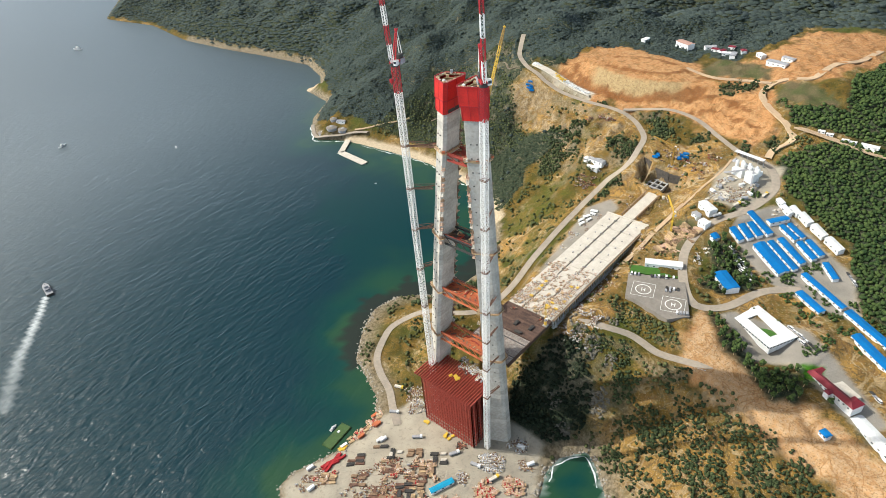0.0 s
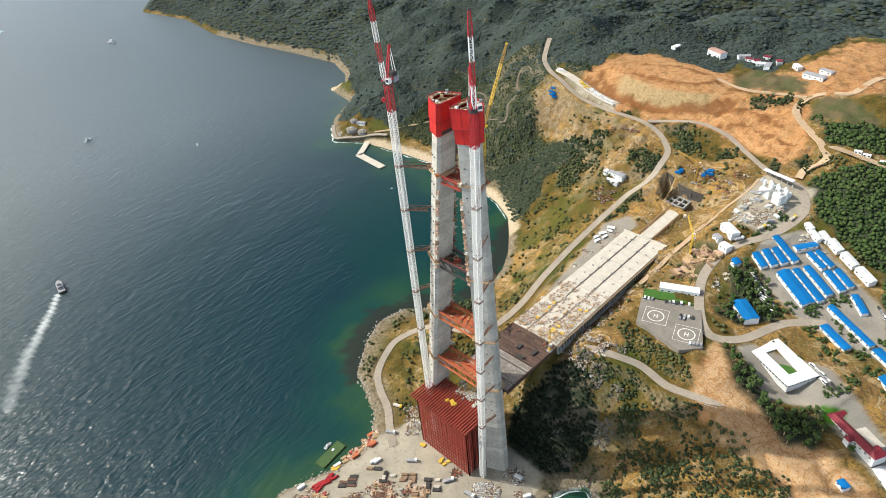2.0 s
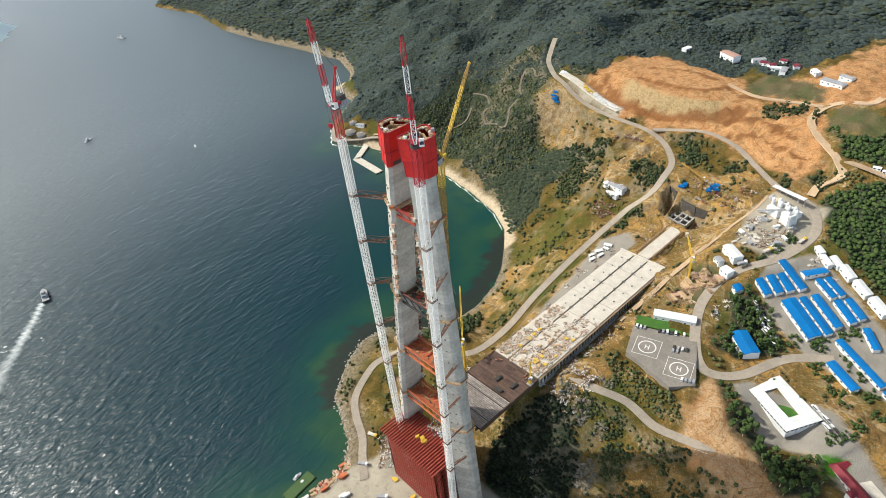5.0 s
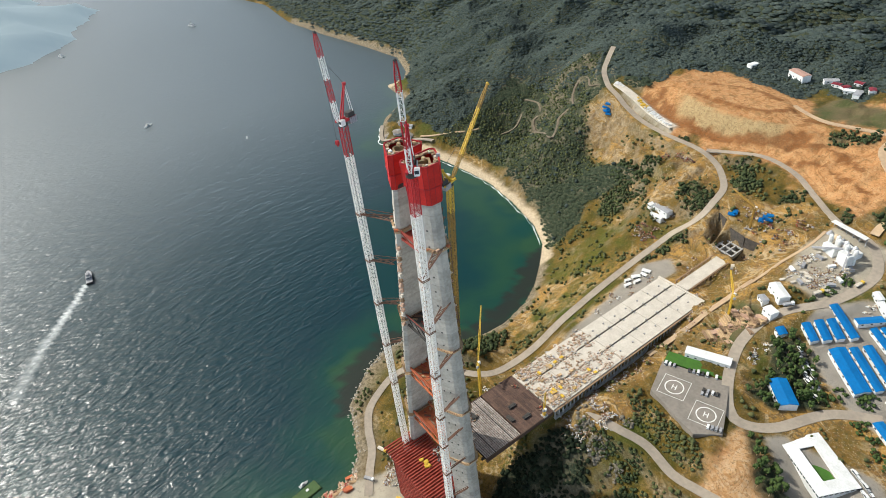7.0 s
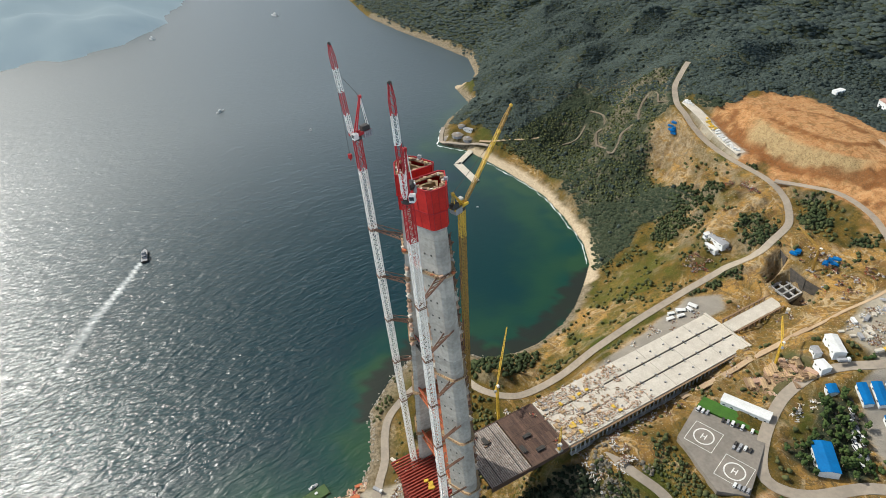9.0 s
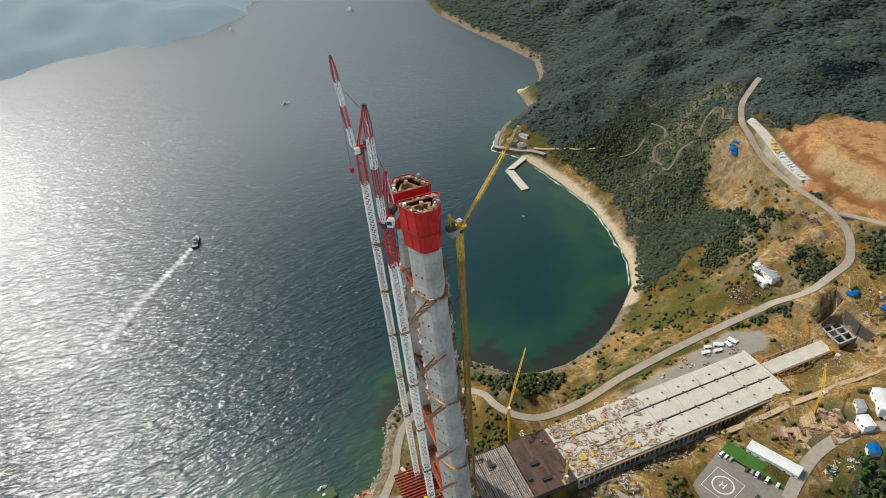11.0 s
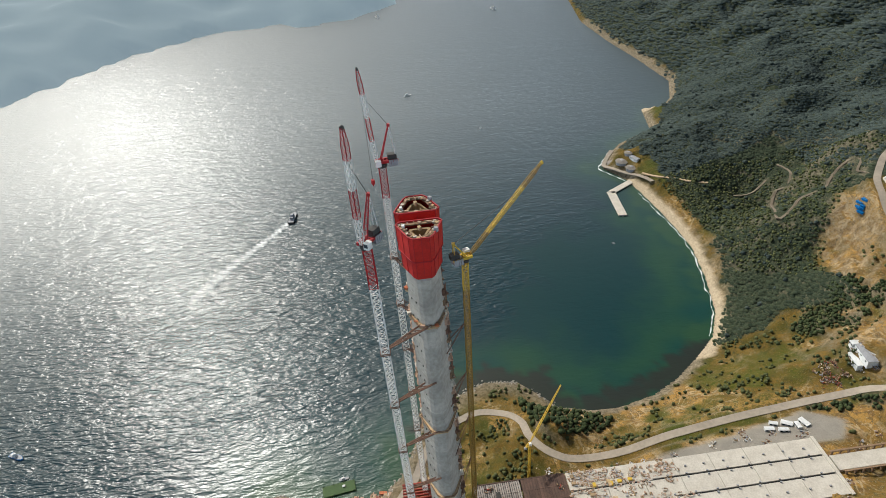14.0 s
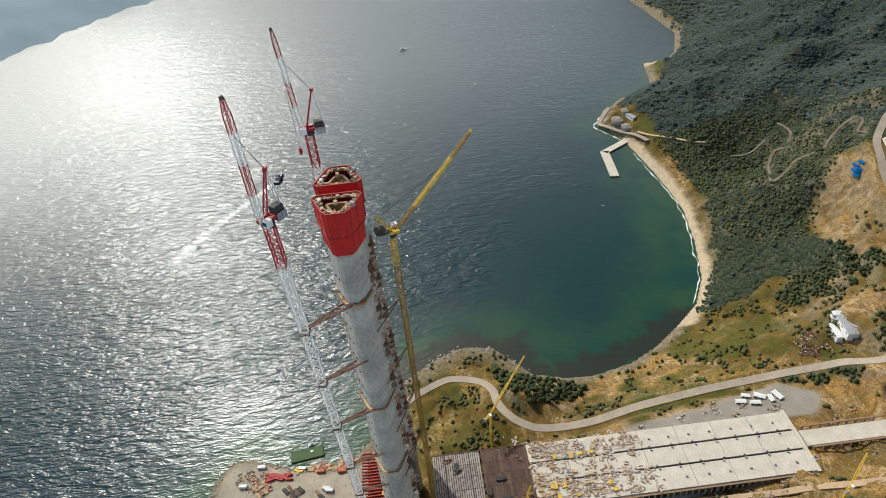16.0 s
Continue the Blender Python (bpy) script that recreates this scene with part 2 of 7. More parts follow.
def ground(x, y):
    """Height of the ground, without its fine relief."""
    x, y = np.asarray(x, float), np.asarray(y, float)
    d = signed(COAST, x, y)
    h = np.full(x.shape, 60.0)
    for (sx, sy, _), wt in zip(SPOTS, _w):
        h = h + wt * np.sqrt((x - sx) ** 2 + (y - sy) ** 2 + 144)
    h = np.clip(h, 3.0, 165.0)
    # the flat-topped dug hill
    r = np.hypot((x + 100) / 92, (y - 508) / 44)
    top = 133 + 0.06 * (y - 472) + 2.6 * np.clip((0.56 - r) / 0.05, 0, 1)
    h = h + np.interp(r, (0.8, 1.12), (1.0, 0.0)) * np.maximum(0, top - h)
    for poly in PITS:
        h = h - 17 * np.clip((signed(poly, x, y) + 1.0) / 2.5, 0, 1)
    far = np.clip((np.abs(x + 150) - 700) / 500, 0, 1) * np.clip((d - 30) / 120, 0, 1)
    h = h + far * 22 * wobble(x, y, 420, 4.0)
    # spurs and ravines of the wooded hills
    inwood = np.clip((signed(WOOD_EDGE, x, y) - 25) / 60, 0, 1)
    h = h + inwood * (9 * wobble(x, y, 150, 2.6) - 8 * np.abs(wobble(x, y, 260, 7.7)))
    h = np.where(x < -1400, 30 + 75 * np.clip(d / 260, 0, 1) + 16 * wobble(x, y, 300), h)
    rise = np.where(x < -560, 70.0, 22.0)
    inland = np.clip(h, 2, 165) * (1 - np.exp(-np.clip(d, 0, 1e9) / rise)) + 0.6 * np.clip(d / 3, 0, 1)
    return np.where(d > 0, inland, -np.minimum(14.0, 0.4 - d * 0.16))


# ---- mesh helpers ----
class Shape:
    """Gathers boxes, beams and prisms into one mesh."""

    def __init__(self):
        self.v, self.f, self.m, self.tone = [], [], [], 0

    def add(self, verts, faces):
        k = len(self.v)
        self.v += [tuple(p) for p in verts]
        self.f += [tuple(i + k for i in f) for f in faces]
        self.m += [self.tone] * len(faces)
        return self

    def prism(self, poly, z0, z1, top=None, cap=True):
        """An upright prism; top: another outline of as many corners at z1."""
        top, n = top or poly, len(poly)
        vs = [(x, y, z0) for x, y in poly] + [(x, y, z1) for x, y in top]
        fs = [(i, (i + 1) % n, n + (i + 1) % n, n + i) for i in range(n)]
        if cap:
            fs += [tuple(range(n - 1, -1, -1)), tuple(range(n, 2 * n))]
        return self.add(vs, fs)

    def box(self, x, y, z, sx, sy, sz, turn=0.0):
        """A box standing on z, turned about its upright axis by degrees."""
        c, s = math.cos(radians(turn)), math.sin(radians(turn))
        poly = [(x + c * a * sx / 2 - s * b * sy / 2, y + s * a * sx / 2 + c * b * sy / 2) for a, b in ((-1, -1), (1, -1), (1, 1), (-1, 1))]
        return self.prism(poly, z, z + sz)

    def beam(self, p, q, w, h=None):
        p, q = Vector(p), Vector(q)
        d = q - p
        if d.length < 1e-6:
            return self
        d.normalize()
        up = Vector((0, 0, 1)) if abs(d.z) < 0.95 else Vector((1, 0, 0))
        a = d.cross(up).normalized() * (w / 2)
        b = a.cross(d).normalized() * ((h or w) / 2)
        vs = [e + i * a + j * b for e in (p, q) for i, j in ((-1, -1), (1, -1), (1, 1), (-1, 1))]
        return self.add(vs, [(0, 1, 5, 4), (1, 2, 6, 5), (2, 3, 7, 6), (3, 0, 4, 7), (3, 2, 1, 0), (4, 5, 6, 7)])

    def tube(self, x, y, z0, z1, r0, r1=None, n=10):
        r1 = r0 if r1 is None else r1
        ring = lambda r: [(x + r * math.cos(2 * math.pi * i / n), y + r * math.sin(2 * math.pi * i / n)) for i in range(n)]
        return self.prism(ring(r0), z0, z1, ring(r1))

    def data(self, name, material):
        me = bpy.data.meshes.new(name)
        me.from_pydata(self.v, [], self.f)
        for m in (material if isinstance(material, (list, tuple)) else [material]):
            me.materials.append(m)
        if any(self.m):
            me.polygons.foreach_set("material_index", self.m)
        me.update()
        return me


def part(name, shape, material, parent=None, label="", at=None):
    """Links a shape, or a mesh that is shared, as one object under a thing or a part."""
    ob = new(name, shape if isinstance(shape, bpy.types.Mesh) else shape.data(name, material))
    if parent:
        ob.parent = parent
    if at is not None:
        ob.matrix_basis = at
    if label:
        ob["label"] = label
    return ob


def thing(name, label, category, at=None, group="", kind=""):
    ob = new(name)
    ob.empty_display_size = 1
    if at is not None:
        ob.matrix_basis = at
    return tagged(ob, label, category, group, kind)


def gz(x, y):
    return float(ground(np.array([float(x)]), np.array([float(y)]))[0])


# ---- land cover ----
def smooth(e0, e1, v):
    u = np.clip((v - e0) / (e1 - e0), 0, 1)
    return u * u * (3 - 2 * u)


ORANGE_EARTH = [
    [(-216, 466), (-218, 500), (-190, 552), (-100, 568), (-52, 540), (-12, 496), (45, 504), (87, 436), (59, 417), (7, 439), (-45, 448), (-98, 438), (-154, 453)],
    [(25, 608), (32, 686), (113, 726), (136, 611), (106, 528), (51, 506), (0, 500), (-20, 525)],
    [(121, 148), (116, 186), (128, 176), (140, 162), (164, 159), (210, 148), (269, 132), (310, 118), (310, 92), (254, 100), (210, 109), (153, 119), (123, 132)],
]
TAN_EARTH = [
    [(-276, 454), (-241, 462), (-134, 440), (-96, 438), (-50, 406), (-42, 357), (-110, 360), (-170, 392), (-232, 412)],
    [(-40, 400), (60, 410), (75, 330), (50, 285), (24, 282), (20, 90), (-30, 90), (-35, 280), (-60, 330)],
    [(-46, 92), (-48, 180), (-46, 275), (-60, 330), (-24, 340), (-22, 92)],
    [(22, 96), (22, 280), (46, 290), (66, 300), (92, 300), (84, 250), (74, 232), (48, 205), (40, 186), (48, 160), (60, 130), (50, 112), (36, 100)],
    [(86, 262), (100, 300), (130, 345), (200, 320), (225, 262), (262, 190), (300, 150), (262, 130), (220, 160), (196, 190), (170, 215), (130, 200), (112, 200), (96, 214)],
    [(20, 300), (30, 390), (-20, 400), (90, 420), (110, 380), (100, 320)],
    [(-150, 120), (-125, 170), (-140, 240), (-100, 260), (-95, 180), (-75, 130), (-110, 105)],
]
DRY_SLOPE = [(84, 66), (104, 92), (118, 120), (150, 112), (330, 84), (340, -60), (150, -6), (112, 40)]
PAVED = [
    [(-79, -92), (-86, -112), (-80, -129), (-45, -138), (10, -110), (55, -70), (84, -22), (70, 8), (58, 30), (15, 30), (-35, 10), (-55, 0), (-68, -30), (-64, -50)],
    [(60, 395), (105, 400), (112, 350), (95, 312), (60, 320), (50, 360)],
    [(120, 345), (200, 300), (220, 250), (165, 250), (130, 262), (100, 285), (95, 305)],
    [(135, 200), (190, 215), (262, 165), (250, 150), (190, 178), (165, 165), (130, 190)],
    [(-56, 292), (-40, 312), (-24, 300), (-25, 262), (-26, 160), (-27, 136), (-36, 138), (-44, 230)],
    [(-236, 482), (-202, 472), (-146, 456), (-148, 444), (-208, 460), (-238, 470)],
]
PINE_WOOD = [
    [(92, 405), (128, 441), (181, 460), (400, 480), (420, 180), (285, 186), (250, 243), (214, 268), (199, 288), (198, 310), (188, 334), (150, 354), (118, 370)],
    [(84, 262), (98, 282), (118, 268), (138, 250), (140, 238), (118, 218), (100, 216), (96, 246)],
    [(118, 186), (138, 178), (176, 164), (200, 174), (206, 150), (190, 140), (150, 154), (128, 170)],
    [(150, 105), (210, 118), (262, 96), (300, 90), (300, 20), (170, 20), (128, 60), (132, 90)],
    [(203, 166), (225, 160), (250, 144), (300, 128), (300, 150), (262, 150), (240, 158), (215, 172)],
    [(63, 478), (91, 475), (129, 488), (122, 535), (140, 610), (300, 600), (300, 470), (179, 458), (137, 454), (113, 451), (90, 449)],
]
THIN_WOOD = [(-480, 356), (-400, 362), (-330, 366), (-262, 352), (-200, 400), (-250, 430), (-290, 470), (-330, 540), (-420, 520), (-470, 420)]


GREEN_SLOPE = [(-150, 252), (-128, 222), (-110, 224), (-92, 240), (-84, 300), (-98, 340), (-128, 346), (-146, 312)]
GULLY = [(26, 28), (10, 56), (24, 96), (44, 104), (60, 96), (76, 78), (78, 56), (70, 40), (56, 30), (44, 24)]


def cover(x, y):
    """How much of each kind of ground lies at a place."""
    j = 7 * wobble(x, y, 46, 1.0) + 3 * wobble(x, y, 15, 2.0)
    orange, tan, paved, wood = (np.zeros(x.shape) for _ in range(4))
    for poly in ORANGE_EARTH:
        orange = np.maximum(orange, smooth(-4, 4, signed(poly, x, y) + j))
    for poly in TAN_EARTH:
        tan = np.maximum(tan, smooth(-5, 5, signed(poly, x, y) + 1.3 * j))
    tan = np.maximum(tan, 0.75 * smooth(-8, 8, signed(DRY_SLOPE, x, y) + 9 * wobble(x, y, 34, 8.0)))
    for poly in PAVED:
        paved = np.maximum(paved, smooth(-2, 2, signed(poly, x, y) + 0.2 * j))
    # GULLY is scrub ground, given the dark floor partly for its shade
    for poly in PINE_WOOD[:3] + PINE_WOOD[4:] + [GULLY, WOOD_EDGE]:
        wood = np.maximum(wood, smooth(-4, 4, signed(poly, x, y) + 0.5 * j))
    return orange, tan, paved, wood


def steps(lo, near0, near1, hi, fine, coarse):
    a = np.arange(near0, near1 + fine, fine)
    left = near0 - np.cumsum(np.linspace(fine, coarse, max(2, int((near0 - lo) / coarse * 1.4))))
    right = a[-1] + np.cumsum(np.linspace(fine, coarse, max(2, int((hi - near1) / coarse * 1.4))))
    return np.concatenate([left[::-1], a, right])


def sheet(name, xs, ys, height, material, layers):
    """One sheet of quads over a grid of lines, with named layers of numbers on its points."""
    gx, gy = np.meshgrid(xs, ys, indexing="ij")
    z = height(gx, gy)
    nx, ny = gx.shape
    me = bpy.data.meshes.new(name)
    idx = np.arange(nx * ny).reshape(nx, ny)
    quads = np.stack([idx[:-1, :-1], idx[1:, :-1], idx[1:, 1:], idx[:-1, 1:]], -1).reshape(-1, 4)
    me.vertices.add(nx * ny)
    me.vertices.foreach_set("co", np.stack([gx, gy, z], -1).astype(np.float32).ravel())
    me.loops.add(quads.size)
    me.loops.foreach_set("vertex_index", quads.astype(np.int32).ravel())
    me.polygons.add(len(quads))
    me.polygons.foreach_set("loop_start", np.arange(0, quads.size, 4, dtype=np.int32))
    me.polygons.foreach_set("use_smooth", np.ones(len(quads), bool))
    me.update(calc_edges=True)
    for key, values in layers(gx, gy, z).items():
        at = me.attributes.new(key, "FLOAT", "POINT")
        at.data.foreach_set("value", values.astype(np.float32).ravel())
    me.materials.append(material)
    return new(name, me)


ROADS = {
    "coast_road": (6.6, [(-48, -28), (-66, -16), (-82, -4), (-104, 6), (-120, 18), (-132, 40), (-136, 57), (-127, 78), (-112, 88), (-92, 90), (-78, 97), (-68, 108), (-63, 122),
                         (-60, 160), (-62, 201), (-64, 250), (-64, 300), (-58, 335), (-44, 355), (-42, 372), (-46, 395), (-62, 415), (-78, 426), (-106, 434), (-152, 441),
                         (-213, 457), (-240, 466), (-263, 477), (-290, 500), (-305, 515), (-316, 535), (-326, 556)]),
    "upper_road": (6.0, [(-93, 433), (-60, 446), (-36, 451), (-2, 444), (24, 426), (44, 410), (60, 400)]),
    "camp_road": (8.0, [(60, 400), (88, 396), (104, 378), (108, 358), (100, 322), (92, 306), (80, 288), (72, 272), (71, 250), (78, 228), (88, 208), (100, 192), (112, 188), (128, 202), (145, 240), (171, 262)]),
    "east_road": (7.0, [(112, 188), (117, 179), (120, 172)]),
    "laydown_strip": (10.0, [(-256, 482), (-238, 476), (-205, 466.5), (-176, 458), (-147, 450)]),
    "lower_road": (7.0, [(36, 118), (58, 124), (80, 130), (104, 126), (119, 128), (134, 131), (146, 134)]),
    "haul_road": (6.0, [(120, 172), (128, 150), (137, 138), (152, 134), (175, 131), (206, 130), (239, 125), (300, 116)]),
}


def road_line(line):
    """A smooth line through the corners of a road, a point every few metres."""
    out = []
    for i in range(len(line) - 1):
        p0, p1, p2, p3 = (Vector(line[max(0, min(len(line) - 1, i + k))]) for k in (-1, 0, 1, 2))
        n = max(2, int((p2 - p1).length / 4))
        for s in range(n):
            u = s / n
            out.append(0.5 * (2 * p1 + (p2 - p0) * u + (2 * p0 - 5 * p1 + 4 * p2 - p3) * u * u + (3 * p1 - p0 - 3 * p2 + p3) * u ** 3))
    out.append(Vector(line[-1]))
    return out


ROAD_LINES = {k: (w, road_line(l)) for k, (w, l) in ROADS.items()}


def profile(line):
    """Smoothed heights along a road."""
    xy = np.array([tuple(p) for p in line])
    z = ground(xy[:, 0], xy[:, 1])
    for _ in range(3):
        z = np.convolve(np.pad(z, 3, mode="edge"), np.ones(7) / 7, "valid")
    return z


ROAD_HEIGHTS = {k: profile(l) for k, (w, l) in ROAD_LINES.items()}


def carve(line, zs, width, x, y, h):
    """Cuts and fills the ground to a road's height, with banks at the sides."""
    near = (x > min(p.x for p in line) - 30) & (x < max(p.x for p in line) + 30) & (y > min(p.y for p in line) - 30) & (y < max(p.y for p in line) + 30)
    px, py = x[near], y[near]
    best, bz = np.full(px.shape, 1e9), np.zeros(px.shape)
    for (a, za), (b, zb) in zip(zip(line, zs), zip(line[1:], zs[1:])):
        e = b - a
        u = np.clip(((px - a.x) * e.x + (py - a.y) * e.y) / (e.length_squared + 1e-9), 0, 1)
        d = np.hypot(px - a.x - u * e.x, py - a.y - u * e.y)
        k = d < best
        best, bz = np.where(k, d, best), np.where(k, za + u * (zb - za), bz)
    m = 1 - smooth(width / 2 + 3.5, width / 2 + 10, best)
    out = h.copy()
    out[near] = h[near] * (1 - m) + bz * m
    low = np.full(x.shape, 1e9)
    low[near] = np.where(best < width / 2 + 3.5, bz, 1e9)
    return out, low


def relief(x, y):
    """The ground with its fine relief, calm along roads and yards."""
    h = ground(x, y)
    calm = np.full(x.shape, 1e9)
    for w, line in ROAD_LINES.values():
        calm = np.minimum(calm, along([tuple(p) for p in line[::3]], x, y) - w / 2)
    for poly in PAVED:
        calm = np.minimum(calm, -signed(poly, x, y))
    k = smooth(3, 14, calm) * smooth(1, 10, h)
    dome = smooth(1.2, 1.08, np.hypot((x + 100) / 92, (y - 508) / 44))
    k = k * (1 - 0.85 * dome)
    h = h + k * (1.5 * wobble(x, y, 30, 0.3) + 0.8 * wobble(x, y, 11, 5.0))
    # gullies in the cut slopes
    cut = smooth(-4, 10, signed(TAN_EARTH[0], x, y)) * k
    h = h + cut * (2.4 * wobble(x, y, 16, 6.0) + 2.0 * np.sin(h / 2.2 + wobble(x, y, 40)))
    # benches and ribs in the dug hill
    dug = smooth(-10, 12, signed(ORANGE_EARTH[0], x, y)) * k
    q = (h + 2.0 * wobble(x, y, 70, 8.0)) / 5.5
    bench = 5.5 * (np.floor(q) + smooth(0.5, 0.75, q - np.floor(q)) - q)
    r, an = np.hypot((x + 100) / 92, (y - 508) / 44), np.arctan2(y - 508, x + 100)
    ribs = smooth(0.82, 0.9, r) * smooth(1.14, 1.04, r) * (y < 505) * 6 * (1.2 * np.sin(an * 44 + 3 * wobble(x, y, 40)) + 0.8 * np.sin(an * 71))
    flat = smooth(0.86, 0.8, r)
    h = h + dug * ((0.9 * bench + 1.3 * wobble(x, y, 13, 3.3)) * (1 - flat) + 1.4 * ribs)
    roof = np.full(x.shape, 1e9)
    for key, (w, line) in ROAD_LINES.items():
        h, low = carve(line, ROAD_HEIGHTS[key], w, x, y, h)
        roof = np.minimum(roof, low)
    return np.minimum(h, roof)


def ground_mat():
    m = bpy.data.materials.new("ground of grass, earth, sand and rock")
    t, p = nodes_of(m)
    n, l = t.nodes, t.links
    geo = n.new("ShaderNodeNewGeometry")

    def tex(scale, detail=6):
        q = n.new("ShaderNodeTexNoise")
        q.inputs["Scale"].default_value, q.inputs["Detail"].default_value = scale, detail
        l.new(geo.outputs["Position"], q.inputs["Vector"])
        return q.outputs[0]

    def rng(v, a, b):
        q = n.new("ShaderNodeMapRange")
        q.inputs["From Min"].default_value, q.inputs["From Max"].default_value = a, b
        l.new(v, q.inputs["Value"])
        return q.outputs[0]

    def mix(fac, a, b):
        q = n.new("ShaderNodeMix")
        q.data_type = "RGBA"
        l.new(fac, q.inputs[0])
        for k, c in ((6, a), (7, b)):
            if isinstance(c, tuple):
                q.inputs[k].default_value = (*c, 1)
            else:
                l.new(c, q.inputs[k])
        return q.outputs[2]

    def lines(scale, warp, lo, hi):
        """Thin wandering bands, like washed-out strata."""
        q = n.new("ShaderNodeTexNoise")
        q.inputs["Scale"].default_value, q.inputs["Detail"].default_value, q.inputs["Distortion"].default_value = scale, 5, warp
        l.new(geo.outputs["Position"], q.inputs["Vector"])
        return both(rng(q.outputs[0], lo - 0.025, lo), rng(q.outputs[0], hi + 0.025, hi))

    def att(key):
        q = n.new("ShaderNodeAttribute")
        q.attribute_name = key
        return q.outputs["Fac"]

    def both(a, b, op="MULTIPLY"):
        q = n.new("ShaderNodeMath")
        q.operation = op
        for k, c in ((0, a), (1, b)):
            if isinstance(c, float):
                q.inputs[k].default_value = c
            else:
                l.new(c, q.inputs[k])
        return q.outputs[0]

    big, mid, fine, tiny = tex(0.012), tex(0.06), tex(0.35), tex(1.6)
    grass = mix(rng(mid, 0.4, 0.62), (0.068, 0.056, 0.013), (0.16, 0.102, 0.03))
    grass = mix(rng(fine, 0.5, 0.72), grass, (0.04, 0.045, 0.018))
    grass = mix(rng(big, 0.52, 0.66), grass, (0.064, 0.076, 0.016))
    tan = mix(rng(mid, 0.38, 0.64), (0.39, 0.238, 0.088), (0.24, 0.148, 0.056))
    tan = mix(rng(fine, 0.52, 0.72), tan, (0.15, 0.12, 0.065))
    tan = mix(both(lines(0.05, 2.0, 0.46, 0.49), 0.7), tan, (0.10, 0.075, 0.04))
    tan = mix(both(lines(0.06, 1.0, 0.54, 0.57), 0.6), tan, (0.50, 0.40, 0.26))
    orange = mix(rng(big, 0.42, 0.6), (0.46, 0.258, 0.13), (0.40, 0.212, 0.105))
    orange = mix(rng(fine, 0.5, 0.8), orange, (0.53, 0.345, 0.195))
    orange = mix(both(lines(0.03, 1.6, 0.47, 0.49), 0.55), orange, (0.25, 0.12, 0.055))
    orange = mix(both(lines(0.04, 1.0, 0.53, 0.55), 0.22), orange, (0.56, 0.40, 0.23))
    paved = mix(rng(mid, 0.35, 0.65), (0.43, 0.385, 0.305), (0.34, 0.305, 0.245))
    paved = mix(rng(fine, 0.55, 0.75), paved, (0.27, 0.24, 0.20))
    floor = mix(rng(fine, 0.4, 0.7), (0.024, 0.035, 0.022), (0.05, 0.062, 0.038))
    rock = mix(rng(fine, 0.35, 0.65), (0.12, 0.10, 0.07), (0.30, 0.25, 0.18))
    sand = mix(rng(fine, 0.35, 0.65), (0.56, 0.46, 0.33), (0.44, 0.36, 0.26))
    c = grass
    # bare soil shows through in patches
    c = mix(both(rng(tex(0.022), 0.5, 0.62), rng(fine, 0.3, 0.6)), c, tan)
    c = mix(both(att("green"), rng(mid, 0.62, 0.42)), c, mix(rng(fine, 0.4, 0.65), (0.066, 0.076, 0.014), (0.105, 0.088, 0.022)))
    c = mix(att("tan"), c, mix(both(rng(tex(0.03), 0.48, 0.6), 0.8), tan, grass))
    bare = both(att("tan"), att("orange"), "MAXIMUM")
    c = mix(att("orange"), c, orange)
    c = mix(both(bare, both(rng(tex(0.13, 8), 0.53, 0.64), 0.55)), c, (0.19, 0.11, 0.052))
    c = mix(both(att("tan"), rng(tex(0.9, 3), 0.62, 0.7)), c, (0.46, 0.39, 0.28))
    c = mix(att("face"), c, mix(rng(fine, 0.4, 0.65), (0.42, 0.33, 0.19), (0.30, 0.225, 0.125)))
    c = mix(att("seam"), c, mix(rng(fine, 0.4, 0.65), (0.20, 0.085, 0.036), (0.15, 0.065, 0.03)))
    c = mix(att("field"), c, mix(rng(mid, 0.4, 0.6), (0.13, 0.105, 0.06), (0.075, 0.085, 0.035)))
    c = mix(both(att("haul"), 0.85), c, mix(rng(fine, 0.35, 0.7), mix(rng(mid, 0.4, 0.62), (0.55, 0.34, 0.18), (0.45, 0.27, 0.14)), (0.58, 0.43, 0.28)))
    c = mix(both(att("haul"), both(lines(0.045, 1.4, 0.49, 0.51), 0.6)), c, (0.30, 0.16, 0.07))
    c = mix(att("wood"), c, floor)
    c = mix(att("rock"), c, rock)
    c = mix(att("paved"), c, paved)
    c = mix(att("tarmac"), c, mix(rng(mid, 0.35, 0.65), (0.33, 0.30, 0.26), (0.25, 0.23, 0.20)))
    c = mix(att("sand"), c, sand)
    c = mix(att("lawn"), c, mix(rng(fine, 0.4, 0.7), (0.055, 0.14, 0.02), (0.075, 0.17, 0.03)))
    speck, wild = tex(0.8, 8), both(1.0, both(att("paved"), 0.85), "SUBTRACT")
    c = mix(both(wild, both(rng(speck, 0.53, 0.66), 0.5)), c, mix(rng(mid, 0.4, 0.6), (0.07, 0.062, 0.03), (0.13, 0.10, 0.055)))
    c = mix(both(wild, both(rng(speck, 0.44, 0.34), 0.14)), c, (0.46, 0.36, 0.22))
    c = mix(att("under"), c, (0.07, 0.075, 0.05))
    rich = n.new("ShaderNodeHueSaturation")
    rich.inputs["Saturation"].default_value, rich.inputs["Value"].default_value = 1.1, 0.94
    l.new(c, rich.inputs["Color"])
    l.new(rich.outputs[0], p.inputs["Base Color"])
    p.inputs["Roughness"].default_value, p.inputs["Specular IOR Level"].default_value = 0.95, 0.15
    bp = n.new("ShaderNodeBump")
    bp.inputs["Distance"].default_value = 0.7
